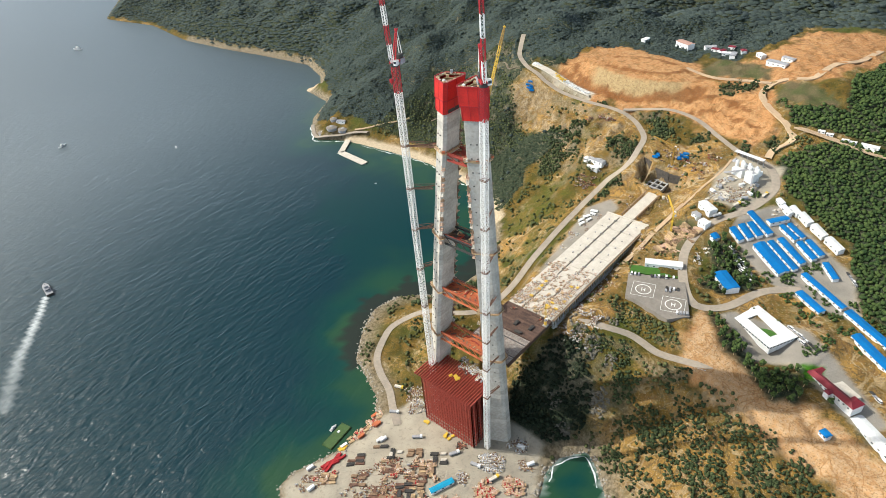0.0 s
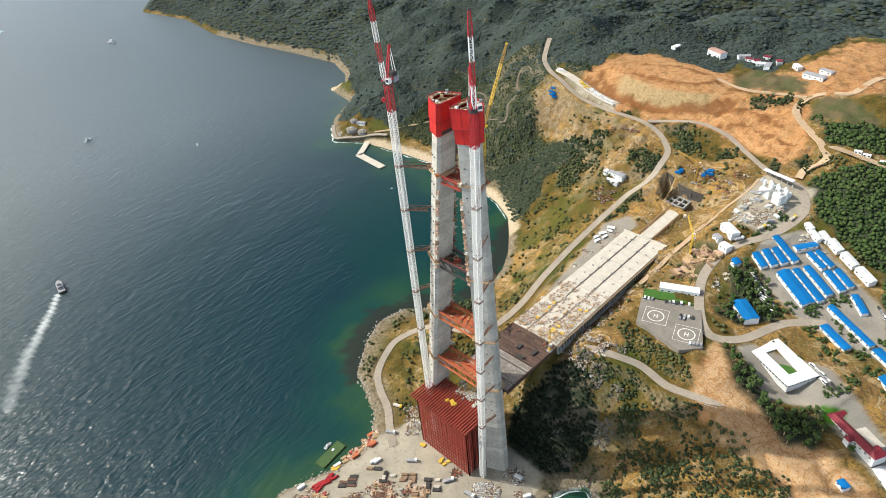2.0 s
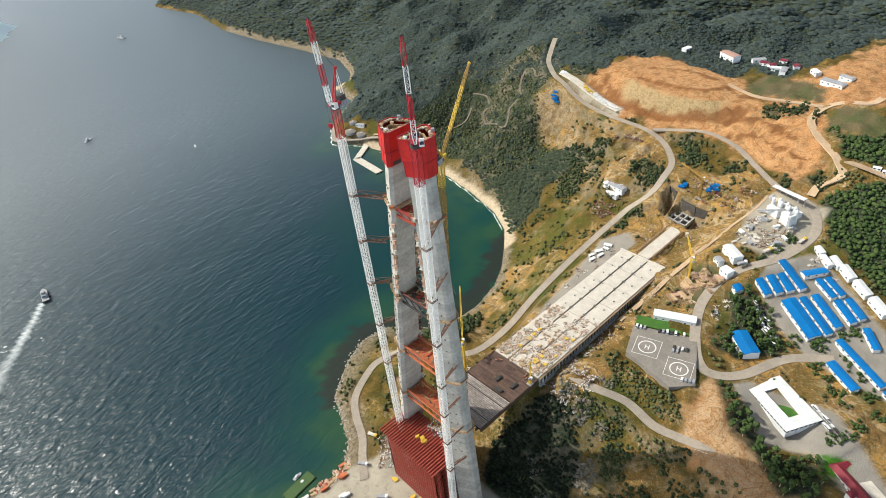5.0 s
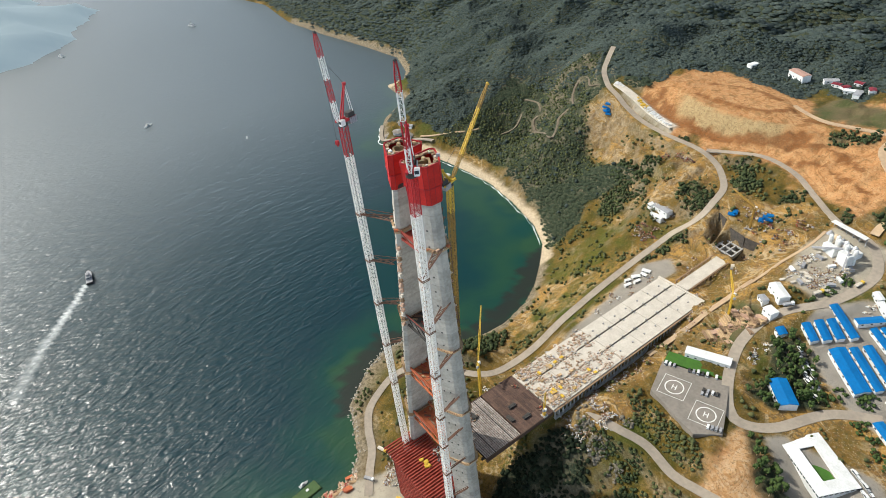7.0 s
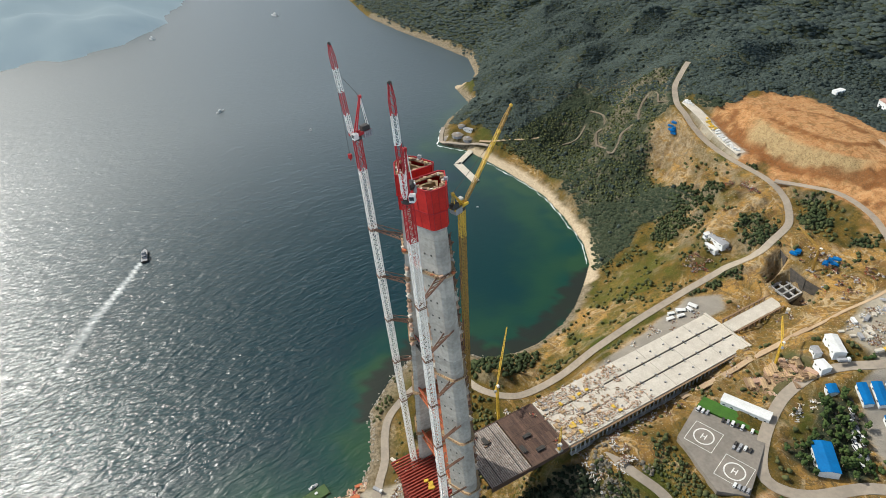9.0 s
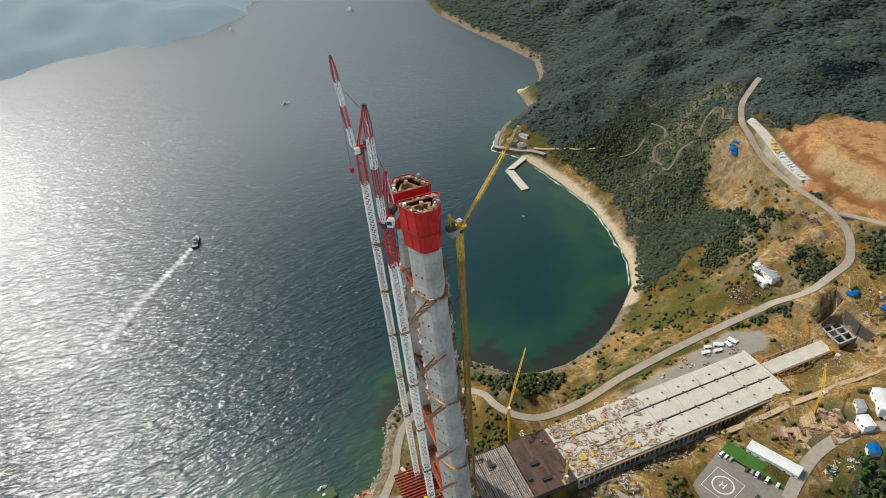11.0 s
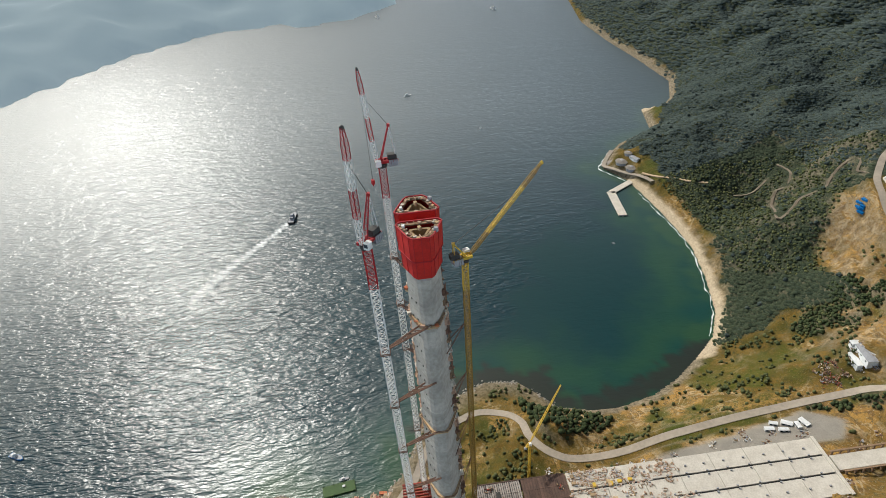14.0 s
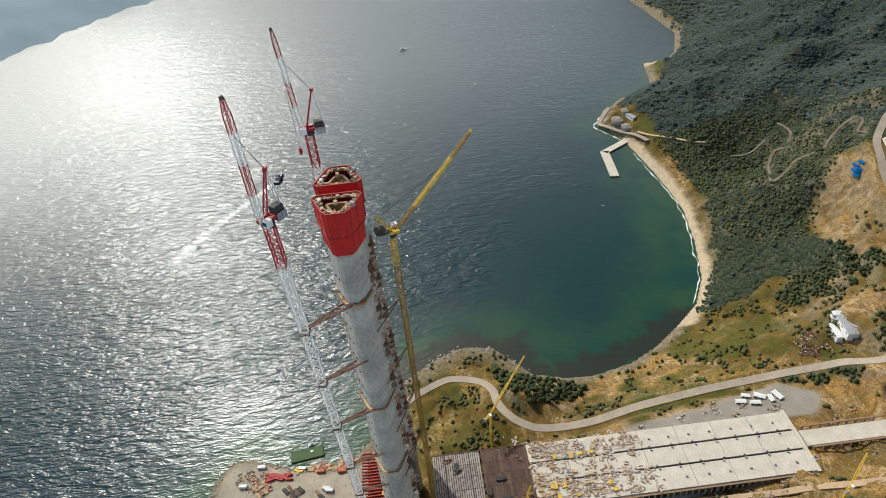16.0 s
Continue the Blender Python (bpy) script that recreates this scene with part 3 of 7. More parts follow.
    l.new(both(fine, tiny, "ADD"), bp.inputs["Height"])
    l.new(bp.outputs[0], p.inputs["Normal"])
    return m


LAWNS = [[(196, 180), (212, 186), (214, 172), (200, 166)]]
BEACH = [(-505, 334), (-480, 336), (-415, 343), (-347, 346), (-287, 335), (-231, 319), (-196, 299), (-180, 280)]
COVE = [(-752, 441), (-735, 455)]


# dark thickets on the dug slopes: east, north, reach
THICKETS = [(-141, 400, 13), (-72, 381, 12), (-51, 434, 9), (-50, 336, 9), (-50, 374, 13), (-152, 388, 14), (-34, 413, 13), (8, 494, 11), (-126, 441, 6), (26, 500, 10), (46, 497, 6), (-40, 424, 8), (-57, 366, 9),
            (-150, 361, 16), (-130, 376, 9), (-170, 396, 9), (10, 415, 9), (58, 408, 7), (84, 424, 8), (-60, 300, 8), (-52, 318, 7)]
# darker seams and benches in the orange earth
SEAMS = [(5, [(-208, 476), (-180, 466), (-150, 459), (-120, 456), (-95, 456), (-68, 460), (-40, 470), (-20, 484)]), (3, [(-205, 500), (-185, 478), (-160, 466)]), (2.5, [(-150, 492), (-130, 488), (-100, 486), (-70, 492), (-55, 505)]), (3, [(-58, 512), (-33, 503), (-1, 509), (15, 509)]),
         (3, [(-150, 520), (-110, 530), (-70, 522)]), (3, [(-60, 462), (-30, 470), (0, 478), (30, 470), (44, 462)]), (2.5, [(-20, 455), (10, 462), (40, 450), (60, 440)])]
FIELDS = [[(44, 244), (76, 238), (72, 280), (46, 284)], [(-40, 542), (-30, 566), (32, 545), (42, 517), (10, 514), (-36, 516)], [(58, 492), (62, 512), (78, 517), (125, 494), (120, 486), (88, 478), (64, 480)]]


def ground_layers(x, y, z):
    orange, tan, paved, wood = cover(x, y)
    d = signed(COAST, x, y)
    sand = smooth(1, -2, along(BEACH, x, y) - 14 - 2 * wobble(x, y, 40)) * smooth(9, 6, z)
    sand = np.maximum(sand, smooth(14, 10, along(COVE, x, y)))
    shore = smooth(np.where(x < -600, 13.0, 11.0), np.where(x < -600, 6.0, 4.0), d + 3 * wobble(x, y, 17)) * (z > -2) * (x > -1300)
    gx = np.gradient(z, axis=0) / np.gradient(x, axis=0)
    gy = np.gradient(z, axis=1) / np.gradient(y, axis=1)
    steep = smooth(0.75, 1.2, np.hypot(gx, gy)) * smooth(-560, -520, x)
    bank = smooth(28, 6, d) * (y < 130) * (x > -190) * (1 - paved)
    lawn = np.zeros(x.shape)
    for poly in LAWNS:
        lawn = np.maximum(lawn, smooth(-1.5, 1.5, signed(poly, x, y)))
    rock = np.clip(np.maximum(np.maximum(shore, 0.5 * steep * (1 - orange)), 0.75 * bank), 0, 1) * (1 - sand)
    r = np.hypot((x + 100) / 92, (y - 508) / 44)
    face = smooth(0.79, 0.83, r) * smooth(1.14, 1.08, r) * smooth(510, 495, y) * smooth(-170, -150, x) * smooth(-30, -50, x)
    seam, field = np.zeros(x.shape), np.zeros(x.shape)
    for w, line in SEAMS:
        seam = np.maximum(seam, smooth(w + 1.0, w - 1.2, along(line, x, y) + 2.2 * wobble(x, y, 22, 3.0)))
    for poly in FIELDS:
        field = np.maximum(field, smooth(-3, 3, signed(poly, x, y) + 3 * wobble(x, y, 20)))
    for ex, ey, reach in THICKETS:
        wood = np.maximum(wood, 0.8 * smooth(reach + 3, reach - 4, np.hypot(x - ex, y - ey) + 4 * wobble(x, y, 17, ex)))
    tarmac = np.zeros(x.shape)
    for poly in PAVED[2:5]:
        tarmac = np.maximum(tarmac, smooth(-2, 2, signed(poly, x, y)))
    return dict(tarmac=0.9 * tarmac, seam=0.8 * seam * (1 - tan), field=field, face=0.85 * face, orange=orange, tan=tan, paved=paved * smooth(2, 5, d), wood=wood, sand=sand, rock=rock, haul=smooth(-7, 3, signed(ORANGE_EARTH[2], x, y) + 5 * wobble(x, y, 24, 2.0)), green=smooth(-10, 12, signed(GREEN_SLOPE, x, y) + 12 * wobble(x, y, 40, 4.0)), lawn=lawn, under=smooth(-0.3, -1.5, z))


XS = steps(-2550, -900, 300, 2200, 3.2, 26.0)
YS = steps(-1450, -145, 620, 2300, 3.0, 26.0)
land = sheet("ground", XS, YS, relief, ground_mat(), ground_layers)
tagged(land, "hilly shore of dry grass, orange earth, sand and rock", "ground", kind="structure")


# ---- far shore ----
def haze_glow_mat():
    """Hills far across the water; their pale haze is painted as a blue-grey glow."""
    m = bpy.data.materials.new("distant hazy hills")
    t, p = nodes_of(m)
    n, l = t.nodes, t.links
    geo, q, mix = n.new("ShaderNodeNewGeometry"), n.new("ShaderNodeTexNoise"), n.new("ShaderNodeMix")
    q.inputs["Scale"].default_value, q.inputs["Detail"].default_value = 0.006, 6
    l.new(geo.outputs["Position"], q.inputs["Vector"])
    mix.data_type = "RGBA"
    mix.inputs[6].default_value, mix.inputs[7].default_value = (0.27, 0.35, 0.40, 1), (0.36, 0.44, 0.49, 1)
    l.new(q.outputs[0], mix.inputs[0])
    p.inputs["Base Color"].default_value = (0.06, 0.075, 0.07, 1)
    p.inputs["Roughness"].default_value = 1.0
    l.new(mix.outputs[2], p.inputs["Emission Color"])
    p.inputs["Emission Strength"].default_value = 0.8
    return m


def far_hills(x, y):
    d = signed(FAR_COAST, x, y) + 14 * wobble(x, y, 160, 3.0)
    h = 15 + 75 * np.clip(d / 300, 0, 1) + 22 * wobble(x, y, 380, 2.0) * np.clip(d / 150, 0, 1)
    return np.where(d > 0, h * np.clip(d / 40, 0.1, 1), -8.0)


backdrop = sheet("backdrop", np.arange(-3200, -840, 24.0), np.arange(-1450, 260, 24.0), far_hills, haze_glow_mat(), lambda x, y, z: {})
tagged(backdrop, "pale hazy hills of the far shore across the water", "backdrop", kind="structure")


# ---- sea ----
REEF = [[(-167, 28), (-194, 57), (-196, 78), (-186, 103), (-186, 130), (-150, 133), (-146, 158), (-157, 213), (-182, 252), (-196, 280), (-188, 300), (-150, 260), (-120, 170), (-140, 110), (-160, 60)],
        [(-168, 60), (-190, 50), (-176, 20), (-150, -2), (-128, -6), (-130, 10)]]


def sea_mat():
    m = bpy.data.materials.new("sea water")
    t, p = nodes_of(m)
    n, l = t.nodes, t.links
    geo = n.new("ShaderNodeNewGeometry")

    def att(key):
        q = n.new("ShaderNodeAttribute")
        q.attribute_name = key
        return q.outputs["Fac"]

    def mix(fac, a, b):
        q = n.new("ShaderNodeMix")
        q.data_type = "RGBA"
        l.new(fac, q.inputs[0])
        for k, c in ((6, a), (7, b)):
            if isinstance(c, tuple):
                q.inputs[k].default_value = (*c, 1)
            else:
                l.new(c, q.inputs[k])
        return q.outputs[2]

    c = mix(att("shallow"), (0.003, 0.025, 0.034), (0.004, 0.041, 0.034))
    c = mix(att("bank"), c, (0.020, 0.060, 0.028))
    c = mix(att("reef"), c, (0.022, 0.022, 0.018))
    c = mix(att("foam"), c, (0.75, 0.78, 0.76))
    l.new(c, p.inputs["Base Color"])
    p.inputs["IOR"].default_value = 1.36
    p.inputs["Roughness"].default_value = 0.27
    l.new(att("open"), p.inputs["Coat Weight"])               # coat on far water only; its added sheen stands in for haze
    p.inputs["Coat Roughness"].default_value, p.inputs["Coat IOR"].default_value = 0.62, 1.75
    mp = n.new("ShaderNodeMapping")
    mp.inputs["Rotation"].default_value = (0, 0, radians(35))
    mp.inputs["Scale"].default_value = (1.0, 0.36, 1.0)
    l.new(geo.outputs["Position"], mp.inputs["Vector"])
    heights = []
    for scale, k in ((0.03, 0.45), (0.12, 0.65), (0.28, 0.40), (0.65, 0.10)):
        q = n.new("ShaderNodeTexNoise")
        q.inputs["Scale"].default_value, q.inputs["Detail"].default_value, q.inputs["Distortion"].default_value = scale, 2, 0.9
        l.new(mp.outputs[0], q.inputs["Vector"])
        g = n.new("ShaderNodeMath")
        g.operation = "MULTIPLY"
        g.inputs[1].default_value = k
        l.new(q.outputs[0], g.inputs[0])
        heights.append(g.outputs[0])
    tot = heights[0]
    for h in heights[1:]:
        g = n.new("ShaderNodeMath")
        g.operation = "ADD"
        l.new(tot, g.inputs[0])
        l.new(h, g.inputs[1])
        tot = g.outputs[0]
    bp = n.new("ShaderNodeBump")
    sub_ = n.new("ShaderNodeMath")
    sub_.operation, sub_.inputs[0].default_value = "SUBTRACT", 1.0
    l.new(att("calm"), sub_.inputs[1])
    # slicks and gusts
    gust, slick, amount = n.new("ShaderNodeTexNoise"), n.new("ShaderNodeMapRange"), n.new("ShaderNodeMath")
    gust.inputs["Scale"].default_value, gust.inputs["Detail"].default_value, gust.inputs["Distortion"].default_value = 0.007, 5, 1.2
    l.new(mp.outputs[0], gust.inputs["Vector"])
    slick.inputs["From Min"].default_value, slick.inputs["From Max"].default_value = 0.36, 0.56
    slick.inputs["To Min"].default_value, slick.inputs["To Max"].default_value = 0.75, 1.0
    l.new(gust.outputs[0], slick.inputs["Value"])
    amount.operation = "MULTIPLY"
    l.new(sub_.outputs[0], amount.inputs[0])
    l.new(slick.outputs[0], amount.inputs[1])
    l.new(amount.outputs[0], bp.inputs["Strength"])
    bp.inputs["Distance"].default_value = 2.7
    l.new(tot, bp.inputs["Height"])
    # fixed tilt added to the normals to shift the sun's glitter
    glitter_tilt, unit = n.new("ShaderNodeVectorMath"), n.new("ShaderNodeVectorMath")
    glitter_tilt.inputs[1].default_value = (0.09, -0.082, 0.0)
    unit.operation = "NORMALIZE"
    l.new(bp.outputs[0], glitter_tilt.inputs[0])
    l.new(glitter_tilt.outputs[0], unit.inputs[0])
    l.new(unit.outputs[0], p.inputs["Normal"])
    return m


WAKE = [(-507, -144), (-480, -161), (-450, -183), (-425, -202), (-395, -220), (-362, -237)]


def sea_layers(x, y, z):
    d = -np.maximum(signed(COAST, x, y), signed(FAR_COAST, x, y))
    e = d + 12 * wobble(x, y, 120, 2.0) + 5 * wobble(x, y, 37, 6.0)
    near = smooth(900, 200, np.hypot(x + 150, y - 150))
    bay = smooth(-10, 60, signed([(-480, 335), (-300, 350), (-190, 300), (-120, 200), (-120, 110), (-230, 60), (-420, 150)], x, y) + 20 * wobble(x, y, 90))
    shallow = np.clip(smooth(80, 12, e) + 0.4 * bay, 0, 1) * near
    bank = np.clip(np.maximum(smooth(26, 2, e), 0.75 * bay * smooth(95, 15, e)), 0, 1) * near
    reef = np.zeros(x.shape)
    for poly in REEF:
        reef = np.maximum(reef, smooth(-4, 5, signed(poly, x, y) + 6 * wobble(x, y, 26, 3.0)))
    foam = np.zeros(x.shape)
    foam = np.maximum(foam, 0.35 * smooth(2, 0.4, d + 2 * wobble(x, y, 9)) * smooth(60, 30, np.hypot(x - 95, y - 35)))
    lane = along(WAKE, x, y)
    back = smooth(-520, -370, x)
    foam = np.maximum(foam, smooth(3.0 + 7 * back, 1.0, lane + 3 * back * wobble(x, y, 14, 2.0)) * (1 - 0.75 * back) * (x > -512))
    calm = 0.82 * np.maximum(bay, smooth(120, 30, d) * near) * smooth(-700, -560, x) * (0.8 + 0.2 * smooth(10, 70, y))
    calm = np.maximum(calm, 0.6 * smooth(750, 1500, np.hypot(x, y)))
    far_out = 0.97 * smooth(400, 1050, np.hypot(x - 120, y + 40))
    return dict(open=far_out, calm=calm, shallow=shallow, bank=bank * (1 - 0.3 * reef), reef=0.85 * reef, foam=0.8 * foam)


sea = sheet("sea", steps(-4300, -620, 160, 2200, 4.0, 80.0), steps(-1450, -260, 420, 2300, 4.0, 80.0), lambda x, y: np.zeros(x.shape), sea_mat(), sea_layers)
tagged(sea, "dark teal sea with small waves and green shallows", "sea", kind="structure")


# ---- surf ----
FOAM = mat("white surf", (0.78, 0.80, 0.79), (0.50, 0.56, 0.55), 0.25, 0.8)


def surf(line, off, wide):
    """A thin uneven line of breaking water beside the shore."""
    pts = [Vector((p[0], p[1])) for p in road_line(line)]
    s, vs = Shape(), []
    for i, p in enumerate(pts):
        d = (pts[min(i + 1, len(pts) - 1)] - pts[max(i - 1, 0)]).normalized()
        n = Vector((d.y, -d.x))
        k = float(wobble(p.x, p.y, 31, 2.0))
        w = wide * max(0.12, 0.6 + 0.7 * float(wobble(p.x, p.y, 17, 5.0)))
        c = p + n * (off + 1.6 * k)
        vs += [(*(c - n * w / 2), 0.05), (*c, 0.16), (*(c + n * w / 2), 0.05)]
    for i in range(len(pts) - 1):
        a = 3 * i
        s.add(vs[a:a + 6], [(0, 1, 4, 3), (1, 2, 5, 4)])
    tagged(part("surf", s, FOAM), "thin white line of surf along the beach", "surf", kind="structure")


surf(BEACH[1:7], 3.6, 1.7)
surf([(-606, 336), (-580, 318), (-558, 307), (-535, 319), (-512, 331)], 2.5, 2.2)
surf([(78, 6), (75, 20), (78, 32), (90, 46), (102, 38), (114, 26)], 2.0, 1.4)

# ---- roads ----
def ribbon(name, line, width, material, lift=0.45, label="", heights=None):
    s = Shape()
    pts = [Vector((p[0], p[1])) for p in line]
    vs = []
    for i, p in enumerate(pts):
        d = (pts[min(i + 1, len(pts) - 1)] - pts[max(i - 1, 0)]).normalized()
        n = Vector((-d.y, d.x)) * (width / 2) * (min(1.0, 0.15 + 0.28 * min(i, len(pts) - 1 - i)) if name == "lower_road" else 1.0)
        for e in (p - n, p, p + n):
            vs.append(e)
    xy = np.array([tuple(v) for v in vs])
    if heights is None:
        z = relief(xy[:, 0], xy[:, 1]).reshape(-1, 3).max(1)
        z = np.convolve(np.pad(z, 3, mode="edge"), np.ones(7) / 7, "valid")
    else:
        z = heights
    z = np.repeat(z[:, None], 3, 1).ravel() + lift
    n3 = len(pts)
    vv = [(x, y, h) for (x, y), h in zip(xy, z)] + [(x, y, h - 1.2) for (x, y), h in zip(xy, z)]
    m, fs = 3 * n3, []
    for i in range(n3 - 1):
        a = 3 * i
        fs += [(a, a + 1, a + 4, a + 3), (a + 1, a + 2, a + 5, a + 4), (a, a + 3, m + a + 3, m + a), (a + 2, m + a + 2, m + a + 5, a + 5)]
    s.add(vv, fs)
    ob = part(name, s, material)
    return tagged(ob, label, "road", kind="structure")


for key, (w, line) in ROAD_LINES.items():
    if key in ("haul_road", "east_road"):                  # bare packed earth, part of the ground
        continue
    if key == "laydown_strip":
        ribbon(key, line, w, PALE, label="long pale concrete laydown strip beside the hill road", heights=ROAD_HEIGHTS[key])
    else:
        ribbon(key, line, w, ROADMAT, label="dusty pale road along the slope", heights=ROAD_HEIGHTS[key])


# ---- the bridge tower ----
TY = 16.0                                                  # line of the two legs


def leg_axis(side, z):
    """East of a leg's axis: side -1 is the leg by the water, 1 the landward one."""
    u = (300.0 - z) / 292.0
    return 19.5 + 10.0 * u if side > 0 else -1.0 - 40.0 * u


def leg_outline(side, z, u0, u1, vi, vo, k=1.0):
    """Cut-off triangle: broad towards the other leg, narrow outwards."""
    x = leg_axis(side, z)
    c = 1.6
    pts = [(-u0, -vi + c), (-u0 + c, -vi), (u1 - c, -vo), (u1, -vo + c), (u1, vo - c), (u1 - c, vo), (-u0 + c, vi), (-u0, vi - c)]
    pts = [(x + side * a * k, TY + b * k) for a, b in pts]
    return pts if side > 0 else pts[::-1]


tower = thing("bridge_tower", "unfinished twin-legged grey concrete bridge tower with red formwork on top", "bridge tower")
POUR = 4.6
for side in (-1, 1):
    z = 5.0
    while z < 284:
        z1 = min(z + POUR, 287)
        k0, k1 = 1.28 - 0.28 * z / 300, 1.28 - 0.28 * z1 / 300
        s = Shape()
        s.prism(leg_outline(side, z, 5.6, 5.6, 7.4, 3.4, k0), z, z1 - 0.18, leg_outline(side, z1, 5.6, 5.6, 7.4, 3.4, k1), cap=True)
        s.prism(leg_outline(side, z1, 5.6, 5.6, 7.4, 3.4, k1 * 0.985), z1 - 0.18, z1)
        part("leg_segment", s, LEGS, tower)
        z = z1
    # red climbing formwork: an open box over a narrower skirt
    forms = []
    for nm, za, zb, ka, kb in (("formwork_skirt", 282.5, 291.2, 0.97, 1.0), ("formwork_box", 291.2, 302.4, 1.08, 1.12)):
        n = 8
        rings = [(leg_outline(side, z, 6.0 - e, 6.4 - e, 8.6 - e, 4.6 - e, k), z) for z, k, e in ((za, ka, 0), (zb, kb, 0), (zb, kb, 0.35), (za, ka, 0.35))]
        vs = [(x, y, z) for r, z in rings for x, y in r]
        fs = [(j * n + i, j * n + (i + 1) % n, (j + 1) % 4 * n + (i + 1) % n, (j + 1) % 4 * n + i) for j in range(4) for i in range(n)]
        forms.append(part(nm, Shape().add(vs, fs), RED, tower, "bright red climbing formwork box"))
    for z in (291.4, 302.8):
        o = leg_outline(side, z, 6.0, 6.4, 8.6, 4.6, 1.085 + (z - 291.2) / 290)
        band = Shape()
        for i in range(8):
            band.beam((*o[i], z), (*o[(i + 1) % 8], z), 0.5)
        part("waling", band, CRANE_RED, tower)
    for form, (z0, z1, k0, k1) in zip(forms, ((282.7, 291.0, 0.977, 1.007), (291.6, 302.2, 1.086, 1.126))):
        p, q = leg_outline(side, z0, 6.0, 6.4, 8.6, 4.6, k0), leg_outline(side, z1, 6.0, 6.4, 8.6, 4.6, k1)
        for i in range(8):
            m = 2 if math.dist(p[i], p[(i + 1) % 8]) > 4 else 1
            for u in range(m):
                e = [[r[i][c] + (r[(i + 1) % 8][c] - r[i][c]) * u / m for c in (0, 1)] for r in (p, q)]
                part("form_rib", Shape().beam((*e[0], z0), (*e[1], z1), 0.22), CRANE_RED, form)
    rim = Shape()
    a, b = leg_outline(side, 302, 6.0, 6.4, 8.6, 4.6, 1.105), leg_outline(side, 302, 6.0, 6.4, 8.6, 4.6, 0.76)
    n = 8
    vs = [(x, y, 302.3) for x, y in a] + [(x, y, 302.4) for x, y in b] + [(x, y, 301.9) for x, y in a] + [(x, y, 301.9) for x, y in b]
    rim.add(vs, [(i, (i + 1) % n, n + (i + 1) % n, n + i) for i in range(n)] + [(2 * n + (i + 1) % n, 2 * n + i, 3 * n + i, 3 * n + (i + 1) % n) for i in range(n)] + [(n + i, n + (i + 1) % n, 3 * n + (i + 1) % n, 3 * n + i) for i in range(n)])
    part("rim_platform", rim, TIMBER, tower, "timber working platform round the rim")
    core = Shape()
    core.prism(leg_outline(side, 290, 5.6, 5.6, 7.4, 3.4, 0.93), 283, 292)
    part("shaft_top", core, DARK, tower)
    n = 8
    o, q = leg_outline(side, 300, 5.6, 5.6, 7.4, 3.4, 0.66), leg_outline(side, 300, 5.6, 5.6, 7.4, 3.4, 0.46)
    vs = [(x, y, z) for r, z in ((o, 291), (o, 301), (q, 301), (q, 291)) for x, y in r]
    part("wall_top", Shape().add(vs, [(j * n + i, j * n + (i + 1) % n, (j + 1) * n + (i + 1) % n, (j + 1) * n + i) for j in range(3) for i in range(n)]), WOOD, tower, "tan timber shuttering inside the formwork")
    for i, u in enumerate((0.15, 0.5, 0.8)):
        x, y = leg_axis(side, 302) + side * (u - 0.5) * 8, TY + (i - 1) * 6.5
        part("site_box", Shape().box(x, y, 302.4, 1.6, 1.2, 1.3 + 0.3 * i, 20 * i), (WHITE, WOOD, GREY)[i], tower)
    for i in range(46):
        o = leg_outline(side, 302, 6.0, 6.4, 8.6, 4.6, (1.02, 0.93, 0.84)[i % 3])
        k = i * 8 / 46
        p, q = o[int(k)], o[(int(k) + 1) % 8]
        x, y = p[0] + (q[0] - p[0]) * (k % 1), p[1] + (q[1] - p[1]) * (k % 1)
        part("rim_clutter", Shape().box(x, y, 302.3, 0.7 + 0.7 * (i % 3), 0.4 + 0.3 * (i % 4), 0.25 + 0.25 * (i % 3), 37 * i), (WOOD, CRATE, TIMBER, PALE, BARS, WOOD, CRATE)[i % 7], tower)
    for i in range(14):
        o = leg_outline(side, 257, 6.6, 6.4, 8.5, 4.4, 1.28 - 0.28 * 257 / 300)
        k = i * 8 / 14
        p, q = o[int(k)], o[(int(k) + 1) % 8]
        x, y = p[0] + (q[0] - p[0]) * (k % 1), p[1] + (q[1] - p[1]) * (k % 1)
        part("platform_clutter", Shape().box(x, y, 257.3, 0.8 + 0.6 * (i % 3), 0.6 + 0.3 * (i % 4), 0.4 + 0.4 * (i % 3), 53 * i), (TIMBER, CRATE, PALE, ORANGE)[i % 4], tower)
    # working platforms round the leg, and the stacked landings along its inner edge
    for z in (256, 190, 140, 95):
        k = 1.28 - 0.28 * z / 300
        a, b = leg_outline(side, z, 6.9, 6.6, 8.8, 4.6, k), leg_outline(side, z, 5.5, 5.5, 7.3, 3.3, k)
        vs = [(x, y, h) for r, h in ((a, z), (a, z + (1.3 if z == 256 else 0.5)), (b, z + (1.3 if z == 256 else 0.5)), (b, z)) for x, y in r]
        part("leg_platform", Shape().add(vs, [(j * n + i, j * n + (i + 1) % n, (j + 1) % 4 * n + (i + 1) % n, (j + 1) % 4 * n + i) for j in range(4) for i in range(n)]), WOOD, tower, "narrow timber platform round the leg")
        rail = Shape()
        for h in (z + 1.1, z + 1.8):
            for i in range(n):
                rail.beam((*a[i], h), (*a[(i + 1) % n], h), 0.16)
        part("platform_rail", rail, BARS, tower)
